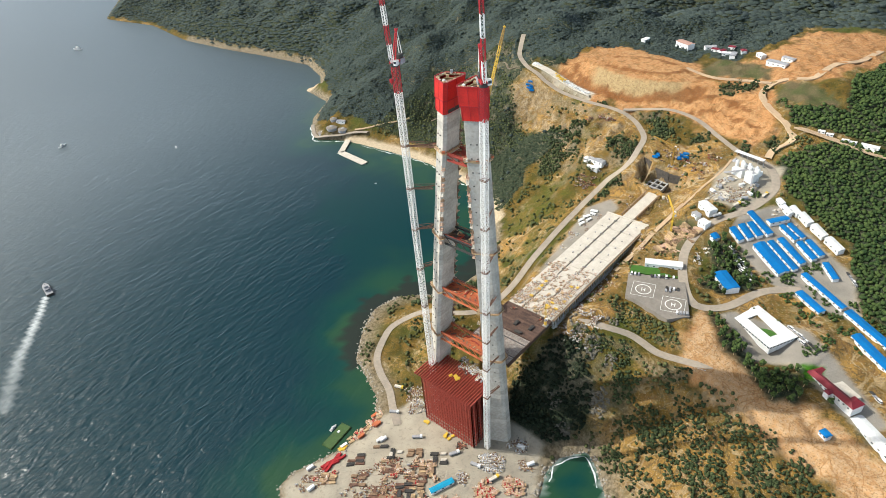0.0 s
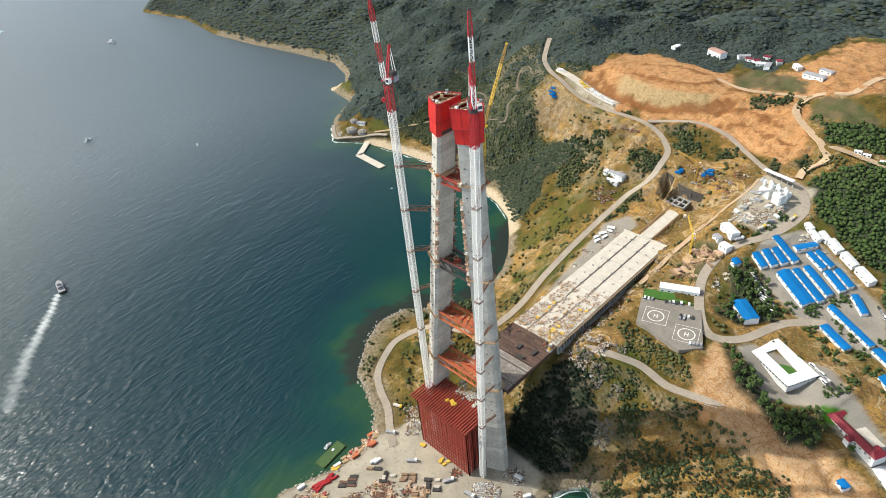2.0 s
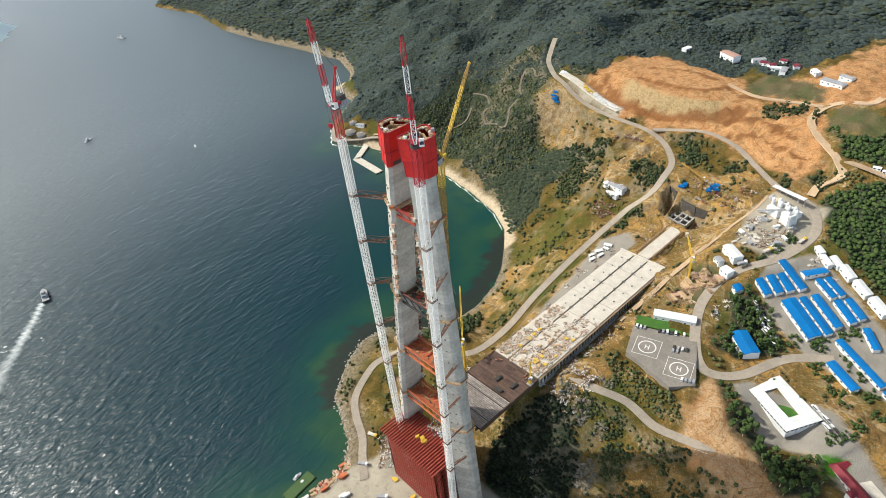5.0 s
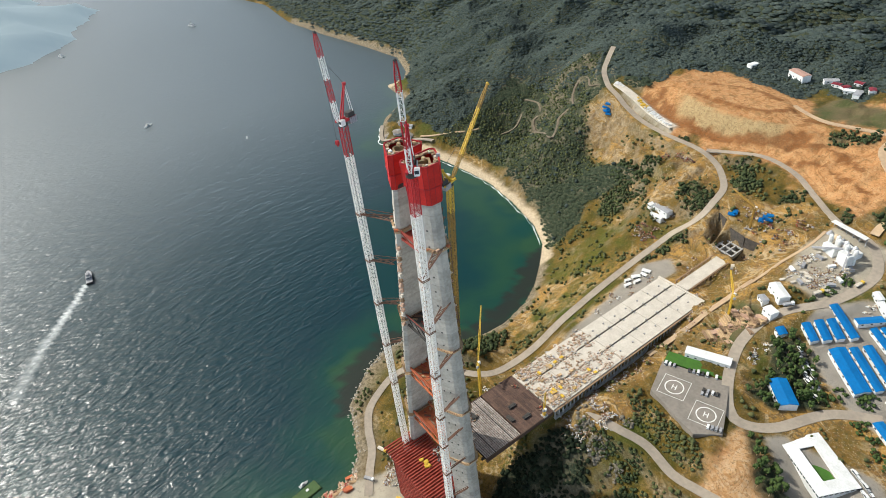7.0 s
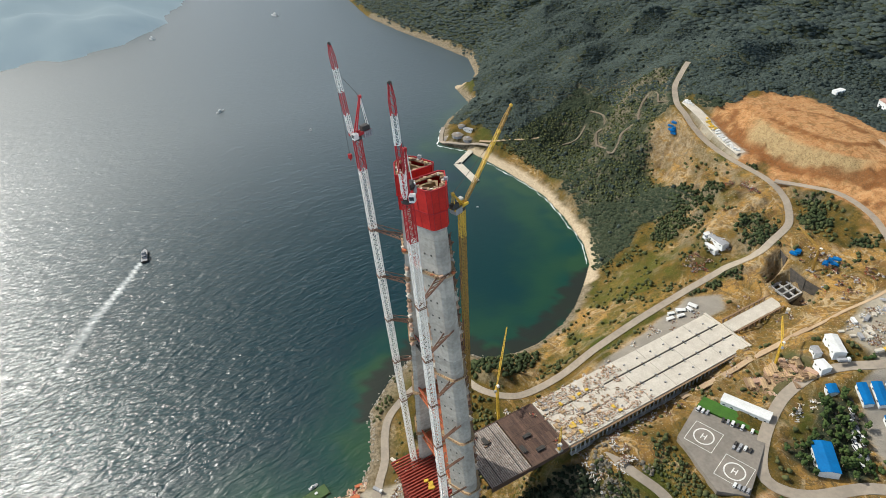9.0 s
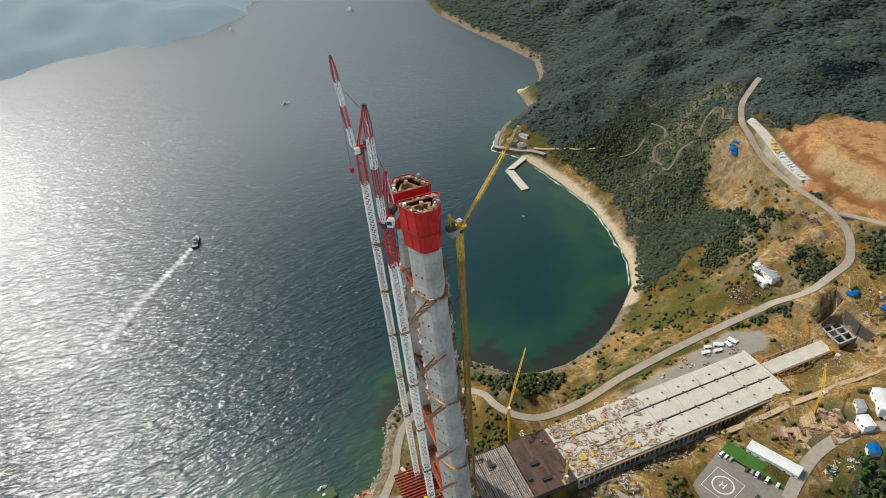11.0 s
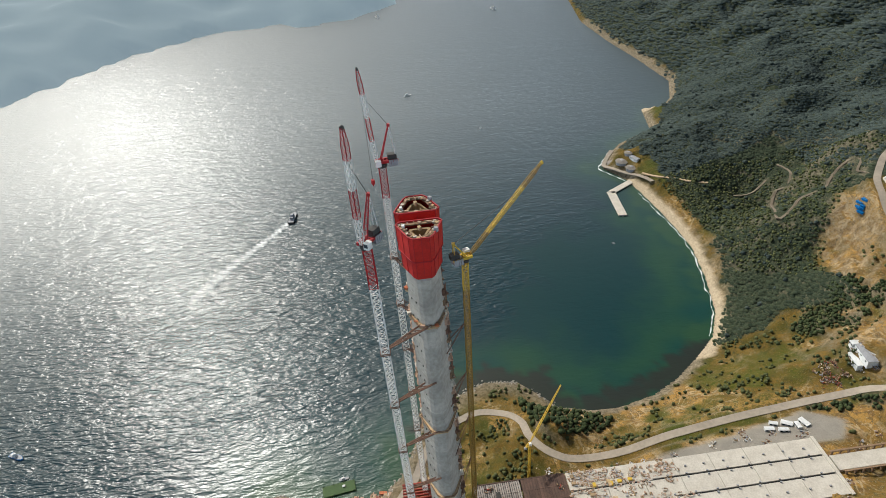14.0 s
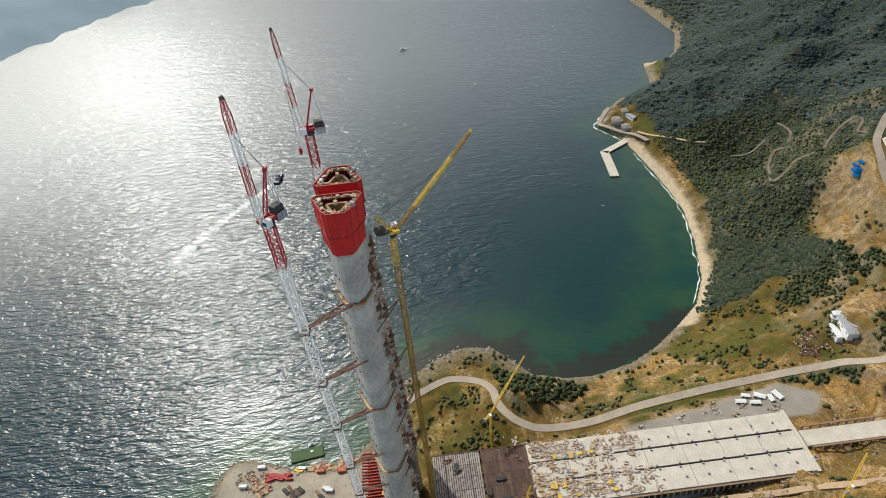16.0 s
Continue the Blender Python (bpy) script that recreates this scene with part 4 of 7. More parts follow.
    for j in range(16):
        z = 186 + 3.9 * j
        k = 1.28 - 0.28 * z / 300
        x, y = leg_axis(side, z) - side * 4.9 * k, TY - 7.1 * k
        part("landing_box", Shape().box(x, y, z, 2.6, 2.0, 0.35, 12 * (j % 3)).box(x + 0.5, y, z + 0.35, 1.2 + 0.4 * (j % 2), 1.4, 1.3 + 0.4 * (j % 3), 30 * (j % 2)).box(x - 0.9, y + 0.3, z + 0.35, 0.25, 1.6, 2.6), (CRATE, TIMBER, PALE, CRATE)[j % 4], tower)
    for j in range(36):
        z = 70 + 5.6 * j
        k = 1.28 - 0.28 * z / 300
        x, y = leg_axis(side, z) - side * 4.4 * k, TY + 7.6 * k
        part("landing_frame", Shape().box(x, y, z, 2.8 + 0.7 * (j % 3), 3.0, 0.4, 8 * (j % 4)).box(x, y + 0.5, z + 0.4, 0.5, 0.5, 4.4).box(x + side * 1.0, y - 0.4, z + 0.4, 1.6, 1.4, 1.4 + 0.6 * (j % 3)).beam((x - 1, y + 1, z + 0.4), (x + 1.4, y + 1, z + 6.5), 0.35), (CRATE, PALE, TIMBER, BARS)[j % 4], tower)
    for j in range(22):
        z = 70 + 9.2 * j
        k = 1.28 - 0.28 * z / 300
        for u in (0.3, 0.7):
            o = leg_outline(side, z, 5.6, 5.6, 7.4, 3.4, k)
            f, g = (o[1], o[2]) if side > 0 else (o[6], o[5])
            # dark block set on the face in place of a shaded tie hole
            part("anchor_recess", Shape().box(f[0] + (g[0] - f[0]) * u, f[1] + (g[1] - f[1]) * u, z + 4, 0.7, 0.5, 0.7), DARK, tower)


def strut(z, tone, deep):
    """A steel truss between the legs with a decked top and hand rails."""
    s = thing("tower_strut", "rust-orange steel truss strut between the tower legs", "strut", group="struts between the tower legs")
    x0, x1 = leg_axis(-1, z) + 6.5, leg_axis(1, z) - 6.5
    for y in (TY - 6, TY + 6):
        t = Shape()
        t.beam((x0, y, z), (x1, y, z), 1.0, 1.3)
        t.beam((x0, y, z - deep), (x1, y, z - deep), 1.0, 1.3)
        n = max(2, int((x1 - x0) / 6))
        for i in range(n):
            a, b = x0 + (x1 - x0) * i / n, x0 + (x1 - x0) * (i + 1) / n
            t.beam((a, y, z), (b, y, z - deep) if i % 2 else (b, y, z - deep), 0.5)
        part("truss", t, tone, s)
    d = Shape()
    n = int(x1 - x0)
    for i in range(n):
        d.box(x0 + i + 0.5, TY, z - deep * 0.4, 0.85, 11, 0.35)
    part("decking", d, tone, s)
    for y in (TY - 6.6, TY + 6.6):
        part("hand_rail", Shape().beam((x0, y, z + 1.4), (x1, y, z + 1.4), 0.3), RUST, s)
    for i in range(int(x1 - x0)):
        bx, by = x0 + 1 + (i * 7.3) % (x1 - x0 - 2), TY - 4.5 + (i * 3.7) % 9
        part("loose_board", Shape().box(bx, by, z - deep * 0.4 + 0.36, 1.2 + 1.1 * (i % 4), 0.5 + 0.3 * (i % 3), 0.3 + 0.25 * (i % 3), 41 * i), (TIMBER, RUST, WOOD, BARS, ORANGE)[i % 5], s)
    return s


for z, tone, deep in ((256, RUST, 4), (193, DARK, 7), (144, ORANGE, 6), (97, ORANGE, 7)):
    strut(z, tone, deep)

# scaffold under the deck
scaffold = thing("scaffold_block", "tall dense rust-red steel scaffold block between the tower legs", "scaffold")
SX0, SX1, SY0, SY1, SZ0, SZ1 = -32.0, 19.0, -8.0, 18.0, 6.5, 61.0
for k, y in enumerate((SY0, SY0 + 6.5, SY0 + 13, SY1)):
    s = Shape()
    for i in range(20):
        x = SX0 + (SX1 - SX0) * i / 19
        s.beam((x, y, SZ0), (x, y, SZ1), 0.65)
    for j in range(13):
        z = SZ0 + (SZ1 - SZ0) * (j + 0.5) / 13
        s.beam((SX0, y, z), (SX1, y, z), 0.55)
    for i in range(0, 19, 2):
        x, x2 = SX0 + (SX1 - SX0) * i / 19, SX0 + (SX1 - SX0) * (i + 1) / 19
        for j in range(12):
            z = SZ0 + (SZ1 - SZ0) * (j + 0.5) / 13
            s.beam((x, y, z), (x2, y, z + 4.2), 0.3)
    part("scaffold_bay", s, RUST, scaffold)
for x in (SX0, SX1):
    s = Shape()
    for i in range(9):
        y = SY0 + (SY1 - SY0) * i / 8
        s.beam((x, y, SZ0), (x, y, SZ1), 0.65)
    for j in range(13):
        z = SZ0 + (SZ1 - SZ0) * (j + 0.5) / 13
        s.beam((x, SY0, z), (x, SY1, z), 0.55)
    part("scaffold_end", s, RUST, scaffold)
for i in range(26):
    x = SX0 - 3 + (SX1 - SX0 + 6) * i / 25
    part("top_girder", Shape().beam((x, SY0 - 4, SZ1 + 0.8), (x, SY1 + 1, SZ1 + 0.8), 0.8, 1.4), RUST, scaffold)
part("middle_floor", Shape().box((SX0 + SX1) / 2, (SY0 + SY1) / 2, SZ1 - 9, SX1 - SX0 - 2, SY1 - SY0 - 2, 0.5), RUST, scaffold)


# ---- cranes ----
def mast_section(material, w, h, chord=0.36, brace=0.16):
    s = Shape()
    c = [(-w / 2, -w / 2), (w / 2, -w / 2), (w / 2, w / 2), (-w / 2, w / 2)]
    for x, y in c:
        s.beam((x, y, 0), (x, y, h), chord)
    n = max(1, round(h / w))
    for i in range(n):
        z0, z1 = h * i / n, h * (i + 1) / n
        for k in range(4):
            (ax, ay), (bx, by) = c[k], c[(k + 1) % 4]
            s.beam((ax, ay, z0), (bx, by, z0), brace)
            s.beam((ax, ay, z0), (bx, by, z1), brace)
            s.beam((bx, by, z0), (ax, ay, z1), brace)
    return s.data("mast_section", material)


def lattice(p, q, w, bays, chord, brace, root=1.0, tip=1.0):
    """A lattice boom from p to q with four chords, narrowing to its tip."""
    s = Shape()
    p, q = Vector(p), Vector(q)
    d = (q - p).normalized()
    a = d.cross(Vector((0, 0, 1))).normalized()
    b = a.cross(d).normalized()
    pts = []
    for i in range(bays + 1):
        u = i / bays
        k = w / 2 * (root + (1 - root) * min(1, 4 * u)) * (tip + (1 - tip) * min(1, 2 * (1 - u)))
        o = p.lerp(q, u)
        pts.append([o + a * k + b * k, o - a * k + b * k, o - a * k - b * k, o + a * k - b * k])
    for i in range(bays):
        for k in range(4):
            s.beam(pts[i][k], pts[i + 1][k], chord)
            s.beam(pts[i][k], pts[i + 1][(k + 1) % 4], brace)
            s.beam(pts[i][k], pts[i][(k + 1) % 4], brace)
    return s


def tower_crane(label, x, y, z0, z_red, z_cab, w, tip, colours, bands, ties=(), leg=0, group="tower cranes at the bridge tower", jib_w=1.9, apex_up=17, back=7.5, foot_at=None, hook=None):
    """A luffing tower crane: mast, slewing part, cab, jib in bands of colour, A-frame, counterweight and ties to the tower."""
    c = thing("tower_crane", label, "tower crane", group=group)
    low, high = colours
    h = 9.0
    fx, fy = foot_at or (x, y)

    def axis(z):
        u = (z_cab - z) / (z_cab - z0)
        return x + (fx - x) * u, y + (fy - y) * u

    lean = Matrix.Identity(4)
    lean[0][2], lean[1][2] = (x - fx) / (z_cab - z0), (y - fy) / (z_cab - z0)
    for tone, a, b in ((low, z0, z_red), (high, z_red, z_cab)):
        if b - a < 1:
            continue
        n = max(1, round((b - a) / h))
        me = mast_section(tone, w, (b - a) / n)
        for i in range(n):
            part("mast_section", me, None, c, at=pose(*axis(a + (b - a) * i / n), a + (b - a) * i / n) @ lean)
    part("slewing_ring", Shape().tube(x, y, z_cab, z_cab + 1.6, w * 0.75, n=16), DARK, c)
    t = Vector(tip)
    foot = Vector((x, y, z_cab + 2.6))
    out = Vector((t.x - x, t.y - y, 0))
    out = out.normalized() if out.length > 1 else Vector((-0.4, -0.9, 0)).normalized()
    sd = Vector((-out.y, out.x, 0))
    base = Shape()
    for k in (-1, 1):
        base.beam(foot + sd * k * 1.5 + out * 3, foot + sd * k * 1.5 - out * back, 0.9, 1.2)
    for i in range(6):
        base.beam(foot + sd * 1.5 - out * (back * i / 5 - 2), foot - sd * 1.5 - out * (back * i / 5 - 2), 0.5)
    part("machine_deck", base, high if high is not CRANE_WHITE else CRANE_RED, c)
    cw = Shape()
    for i in range(4):
        m = foot - out * (back - 0.6 - i * 1.1)
        cw.box(m.x, m.y, m.z - 2.6, 0.9, 4.4, 3.2, math.degrees(math.atan2(out.y, out.x)))
    part("counterweight", cw, GREY, c)
    m = foot + sd * 2.6 + out * 2.0
    cab = Shape().box(m.x, m.y, m.z - 1.2, 2.6, 2.2, 2.8, math.degrees(math.atan2(out.y, out.x)))
    cab = part("cab", cab, CRANE_WHITE, c, "white operator cab")
    g = m + out * 1.34
    part("cab_window", Shape().box(g.x, g.y, g.z - 0.2, 0.1, 1.8, 1.5, math.degrees(math.atan2(out.y, out.x))), GLASS, cab)
    mw = foot - out * 5.0
    part("winch_house", Shape().box(mw.x, mw.y, mw.z + 0.6, 4.0, 2.8, 2.4, math.degrees(math.atan2(out.y, out.x))), DARK, c)
    start = foot + out * 2.4
    n = len(bands)
    for i, tone in enumerate(bands):
        p, q = start.lerp(t, i / n), start.lerp(t, (i + 1) / n)
        part("jib_section", lattice(p, q, jib_w, max(3, int((q - p).length / 2.6)), 0.26, 0.13, 0.4 if i == 0 else 1.0, 0.45 if i == n - 1 else 1.0), tone, c)
    apex = foot - out * 5.0 + Vector((0, 0, apex_up))
    f = Shape()
    for k in (-1, 1):
        f.beam(foot + out * 0.5 + sd * k * 1.1, apex + sd * k * 0.4, 0.5)
    for j in range(1, 8):
        u = j / 8
        f.beam((foot + out * 0.5 + sd * 1.1).lerp(apex + sd * 0.4, u), (foot + out * 0.5 - sd * 1.1).lerp(apex - sd * 0.4, u), 0.25)
        f.beam((foot + out * 0.5 + sd * 1.1).lerp(apex + sd * 0.4, u), (foot + out * 0.5 - sd * 1.1).lerp(apex - sd * 0.4, u - 0.125), 0.2)
    f.box(apex.x, apex.y, apex.z - 0.6, 1.4, 1.4, 1.2)
    part("a_frame", f, high, c)
    for k in (-1, 1):
        part("back_tie", Shape().beam(foot - out * (back - 0.6) + sd * k * 1.1, apex + sd * k * 0.4, 0.32), CRANE_WHITE if high is CRANE_RED else high, c)
    part("luffing_rope", Shape().beam(apex, start.lerp(t, 0.72), 0.16), DARK, c)
    part("jib_head", Shape().box(t.x, t.y, t.z - 0.5, 0.9, 1.5, 0.9, math.degrees(math.atan2(out.y, out.x))).tube(t.x, t.y, t.z + 0.4, t.z + 0.8, 0.6, 0.3, 8), DARK if high is CRANE_RED else high, c)
    if hook:
        part("hoist_rope", Shape().beam(t, (t.x, t.y, hook), 0.12), DARK, c)
        part("hook_block", Shape().box(t.x, t.y, hook - 2.2, 1.7, 1.3, 2.2, 20).tube(t.x, t.y, hook - 3.4, hook - 2.2, 0.2, 0.5, 8), CRANE_RED, c, "red hook block hanging on a rope")
    for z in ties:
        lx = leg_axis(leg, z) + leg * 5.0
        mx, my = axis(z)
        e = Shape()
        for yy in (TY - 5, TY + 2):
            e.beam((mx, my - 1.2, z), (lx, yy, z), 0.5)
            e.beam((mx, my + 1.2, z + 2.4), (lx, yy, z + 0.4), 0.3)
        for u in (0.2, 0.4, 0.6, 0.8):
            e.beam((mx + (lx - mx) * u, my - 1.2 + (TY - 3.8 - my) * u, z), (mx + (lx - mx) * u, my - 1.2 + (TY + 3.2 - my) * u, z), 0.35)
            e.beam((mx + (lx - mx) * (u - 0.2), my - 1.2 + (TY - 3.8 - my) * (u - 0.2), z), (mx + (lx - mx) * u, my - 1.2 + (TY + 3.2 - my) * u, z), 0.25)
        part("tie_frame", e, BARS, c)
        collar, k = Shape(), w / 2 + 0.35
        for zz in (z - 0.4, z + 0.4):
            for p, q in (((-k, -k), (k, -k)), ((k, -k), (k, k)), ((k, k), (-k, k)), ((-k, k), (-k, -k))):
                collar.beam((mx + p[0], my + p[1], zz), (mx + q[0], my + q[1], zz), 0.3)
        part("tie_collar", collar, BARS, c)
    return c


RW = [CRANE_WHITE, CRANE_RED, CRANE_WHITE, CRANE_RED]
tower_crane("red and white luffing tower crane tied to the seaward leg", -29.8, 3.4, 9, 292, 308, 3.3, (-29.0, -1.8, 354.5), (CRANE_WHITE, CRANE_RED), RW,
            ties=(257, 226, 194, 160, 125), leg=-1, hook=302)
tower_crane("red and white luffing tower crane tied to the landward leg", 42.0, -4.6, 8, 293, 312, 3.3, (44.0, -6.2, 360), (CRANE_WHITE, CRANE_RED), RW,
            ties=(257, 223, 190, 155, 128, 100, 70), leg=1, foot_at=(27.5, -1.5))
tower_crane("yellow luffing tower crane standing behind the tower", 11, 34.7, 14, 262, 278, 2.5, (-0.5, 71.0, 316.0), (OCHRE, YELLOW), [OCHRE, YELLOW, YELLOW, OCHRE],
            ties=(), apex_up=8, back=6, jib_w=1.3, foot_at=(-5.5, 33.5))

for z in (240, 206, 170, 132):
    for dx in (-4.0, 3.0):
        tie = thing("crane_tie", "thin dark steel tie between the yellow crane and the tower leg", "crane tie", None, "ties of the yellow crane")
        part("tie_bar", Shape().beam((11 - 16.5 * (278 - z) / 264, 33, z), (leg_axis(1, z) + dx, TY + 6.4, z - 3), 0.4), BARS, tie)


# ---- the approach deck ----
DZ = 68.0
deck = thing("approach_viaduct", "wide pale concrete bridge deck under construction", "bridge deck", kind="structure")
for a, b in ((-22, -8.6), (-7.2, 5.6), (7.0, 22)):
    n = 7
    for i in range(n):
        y0, y1 = 98 + 174 * i / n, 98 + 174 * (i + 1) / n
        part("deck_slab", Shape().box((a + b) / 2, (y0 + y1) / 2, DZ - 2.2, b - a, y1 - y0 - 0.25, 2.2), PALE, deck)
for x in (-7.9, 6.3):
    part("median_trough", Shape().box(x, 185, DZ - 2.6, 1.6, 173, 1.8), DARK, deck)
for i in range(6):
    y = 108 + 30 * i
    s = Shape()
    g = min(gz(-16, y), gz(16, y)) - 3
    for x in (-16, 0, 16):
        if DZ - 4 > g:
            s.box(x, y, g, 4, 3, DZ - 3 - g)
    s.box(0, y, DZ - 4.6, 42, 4, 2.4)
    part("pier_frame", s, CONCRETE, deck)
for i in range(44):
    part("edge_prop", Shape().box(22.9, 99 + 3.95 * i, DZ - 8.5, 0.7, 0.9, 7.6), CONCRETE, deck)
part("edge_walkway", Shape().box(23.0, 185, DZ - 1.0, 1.6, 173, 0.35), TIMBER, deck)
part("edge_sill", Shape().box(23.0, 185, DZ - 9.2, 2.4, 173, 0.8), CONCRETE, deck)
part("end_beam", Shape().box(0, 273, DZ - 2.5, 46, 2.2, 3.0), PALE, deck)
part("narrow_slab", Shape().box(-0.8, 304.5, DZ - 2.2, 11.5, 58, 2.2), PALE, deck)

steel = thing("steel_deck", "rusty brown steel bridge deck section beside the tower", "bridge deck", kind="structure")
PLATE = mat("dark weathered deck board", (0.115, 0.068, 0.048), (0.065, 0.042, 0.034), 0.3, 0.85, vary=0.3)
RIB = mat("grey steel rib with rust", (0.36, 0.33, 0.30), (0.20, 0.15, 0.12), 0.5, 0.7, vary=0.25)
for i in range(16):
    for j in range(5):
        part("deck_panel", Shape().box(-17.6 + 8.8 * j, 68.4 + 1.88 * i, DZ - 2.5, 8.7, 1.8, 2.45 + 0.05 * ((i + j) % 2)), PLATE, steel)
for j in range(5):
    for i in range(22):
        part("deck_rib", Shape().box(-17.6 + 8.8 * j, 36 + 1.42 * i, DZ - 2.5, 8.5, 1.0, 2.4), RIB, steel)
part("rib_bed", Shape().box(0, 51, DZ - 2.5, 44, 31, 2.0), DARK, steel)
for y in (43.5, 59.5):
    part("cross_rail", Shape().box(0, y, DZ - 0.3, 44, 0.7, 0.5), DARK, steel)
for x in (-22.4, 22.4):
    part("edge_girder", Shape().box(x, 66, DZ - 3.5, 0.8, 62, 3.6), BROWN, steel)
for x in (-18, -6, 6, 18):
    part("girder", Shape().box(x, 66, DZ - 5, 1, 64, 2.4), DARK, steel)


# ---- buildings ----
def shed(label, x, y, lx, ly, h, turn, roof, wall=WHITE, group="", pitch=0.16, name="site_building", follow=False):
    """A long low building with a gable roof, set on the ground; turn in degrees; follow: its eaves run down with the slope."""
    z = min(gz(x, y), gz(x + lx / 3, y), gz(x - lx / 3, y)) - 0.4
    fall = 0.0
    if follow:
        ux, uy = 0.42 * lx * math.cos(radians(turn)), 0.42 * lx * math.sin(radians(turn))
        fall = (gz(x + ux, y + uy) - gz(x - ux, y - uy)) / (0.84 * lx)
        z = (gz(x + ux, y + uy) + gz(x - ux, y - uy)) / 2 - 0.2
    b = thing(name, label, "building", pose(x, y, z, 0, 0, turn), group)
    part("wall", Shape().box(0, 0, -2, lx - 0.6, ly - 0.6, h + 2), wall, b)
    e = h + ly / 2 * pitch
    r = Shape()
    for sgn in (-1, 1):
        a = [(-lx / 2, sgn * ly / 2, h), (lx / 2, sgn * ly / 2, h), (lx / 2, 0, e), (-lx / 2, 0, e)]
        r.add(a + [(p[0], p[1], p[2] + 0.3) for p in a], [(0, 1, 2, 3), (7, 6, 5, 4), (0, 4, 5, 1), (1, 5, 6, 2), (2, 6, 7, 3), (3, 7, 4, 0)])
    part("roof", r, roof, b)
    for x0, x1 in ((-lx / 2 + 0.3, -lx / 2 + 0.5), (lx / 2 - 0.5, lx / 2 - 0.3)):
        c = [(x, y, z0) for x in (x0, x1) for y, z0 in ((-ly / 2 + 0.3, h), (ly / 2 - 0.3, h), (0, e))]
        part("gable", Shape().add(c, [(0, 2, 1), (3, 4, 5), (0, 1, 4, 3), (1, 2, 5, 4), (2, 0, 3, 5)]), wall, b)
    n = max(2, int(lx / 5.5))
    pane = Shape().box(0, 0, 0, 1.6, 0.12, 1.2).data("window", GLASS)
    for i in range(n):
        for sgn in (-1, 1):
            part("window", pane, None, b, at=pose(-lx / 2 + lx * (i + 0.5) / n, sgn * (ly / 2 - 0.28), h * 0.45))
    if fall:
        for o in b.children:
            if o.location.length > 0:
                o.location.z += fall * o.location.x
            else:
                for v in o.data.vertices:
                    v.co.z += fall * v.co.x
    return b


BLUES = [(103.4, 284.1, 14.4, 7, -29), (108.9, 291.7, 15.9, 7.2, -32), (114.3, 299, 16.3, 7, -32), (114.7, 309.4, 28.7, 7, -28), (126.3, 323.6, 20.3, 6.8, 54), (139.7, 315.1, 18.9, 6, -25), (144.2, 321.2, 18.4, 6, -25),
         (137.7, 277.9, 34.8, 12.8, -30), (144.7, 286.7, 34, 6.8, -30), (149, 295.9, 30.5, 7.2, -30), (159.5, 304.4, 21.5, 6.7, -32), (164.2, 311.5, 19.4, 6.5, -32), (183.6, 292.8, 19.5, 6, -46), (116.8, 230.4, 23.4, 13.2, -39), (88.3, 272.1, 6.4, 7.4, -27),
         (185.7, 267.8, 44, 6.2, -27), (181.1, 248.7, 26.6, 7.6, -30), (226, 245, 42.4, 8, -32), (235, 222, 36, 9, -33)]
for x, y, lx, ly, a in BLUES:
    shed("long white camp hut with a bright blue sheet roof", x, y, lx, ly, 6.0 if (x, y) == (116.8, 230.4) else 3.4, a, BLUE, group="blue-roofed camp huts", follow=True)
for x, y, lx, ly, a in [(120, 347, 8, 6, -31), (128.4, 340.2, 11.6, 5, -33), (135, 344.2, 11, 6.2, -33), (145.8, 339.9, 13.6, 7.8, -33), (160.5, 332.5, 15.2, 7.8, -30), (176.6, 324.4, 17, 8.6, -30)]:
    shed("white two-storey site cabin row beside the pine wood", x, y, lx, ly, 4.4, a, WHITE, group="white site cabins", follow=True)
shed("long white hall with a low roof beside a green lawn", 64, 219, 33, 8.5, 6.0, 24, WHITE)
shed("white workshop shed with a pale roof", 68.7, 298.2, 19, 9, 5.0, -35, WHITE)
shed("small white and grey shed by the camp road", 73.8, 280, 9.5, 8, 4.0, -18, WHITE)
shed("small pale shed between the workshop and the timber yard", 63, 287, 8, 6, 3.4, -30, GREY)
shed("long white building with a flat pale roof", 256, 150, 36, 10, 5.0, -36, WHITE)
shed("small hut with a blue roof on a green lot", 229, 134, 7, 6, 3.0, -30, BLUE)
shed("long hillside house with a grey roof beside the road", -80, 350, 20, 8, 4.6, -8, GREY)
shed("long white annex beside the hillside house", -81, 343.6, 15, 4.6, 3.4, -8, WHITE)
shed("small white outbuilding behind the hillside house", -93, 350, 5, 7, 3.2, -8, WHITE)
shed("far white block building with a pale red roof among trees", -87, 583, 24, 11, 9.0, -25, mat("faded red roofing", (0.42, 0.26, 0.20), (0.34, 0.20, 0.16), 0.3, 0.8))
shed("far white block building at the wood edge", 165, 452, 17, 6, 4.5, -2, WHITE)
shed("long grey-roofed building beside the bare field", 38, 552, 24, 9, 5.0, -12, GREY)
for x, y in [(120, 449), (128, 449), (150, 450), (143, 449)]:
    shed("small white hut beside the pale dirt road", x, y, 7, 4, 2.8, 5, WHITE, group="small huts beside the dirt road")
for x, y, lx, ly, a in [(-43, 257, 7, 3.4, 80), (-46, 272, 8, 4, 60), (-44, 284, 8, 4.4, 20), (-42, 278, 6, 3.4, 0), (-40, 266, 7, 3, 80), (-48, 263, 6, 3, 70)]:
    shed("small white site hut beside the deck", x, y, lx, ly, 2.8, a, WHITE, group="small white huts beside the deck")
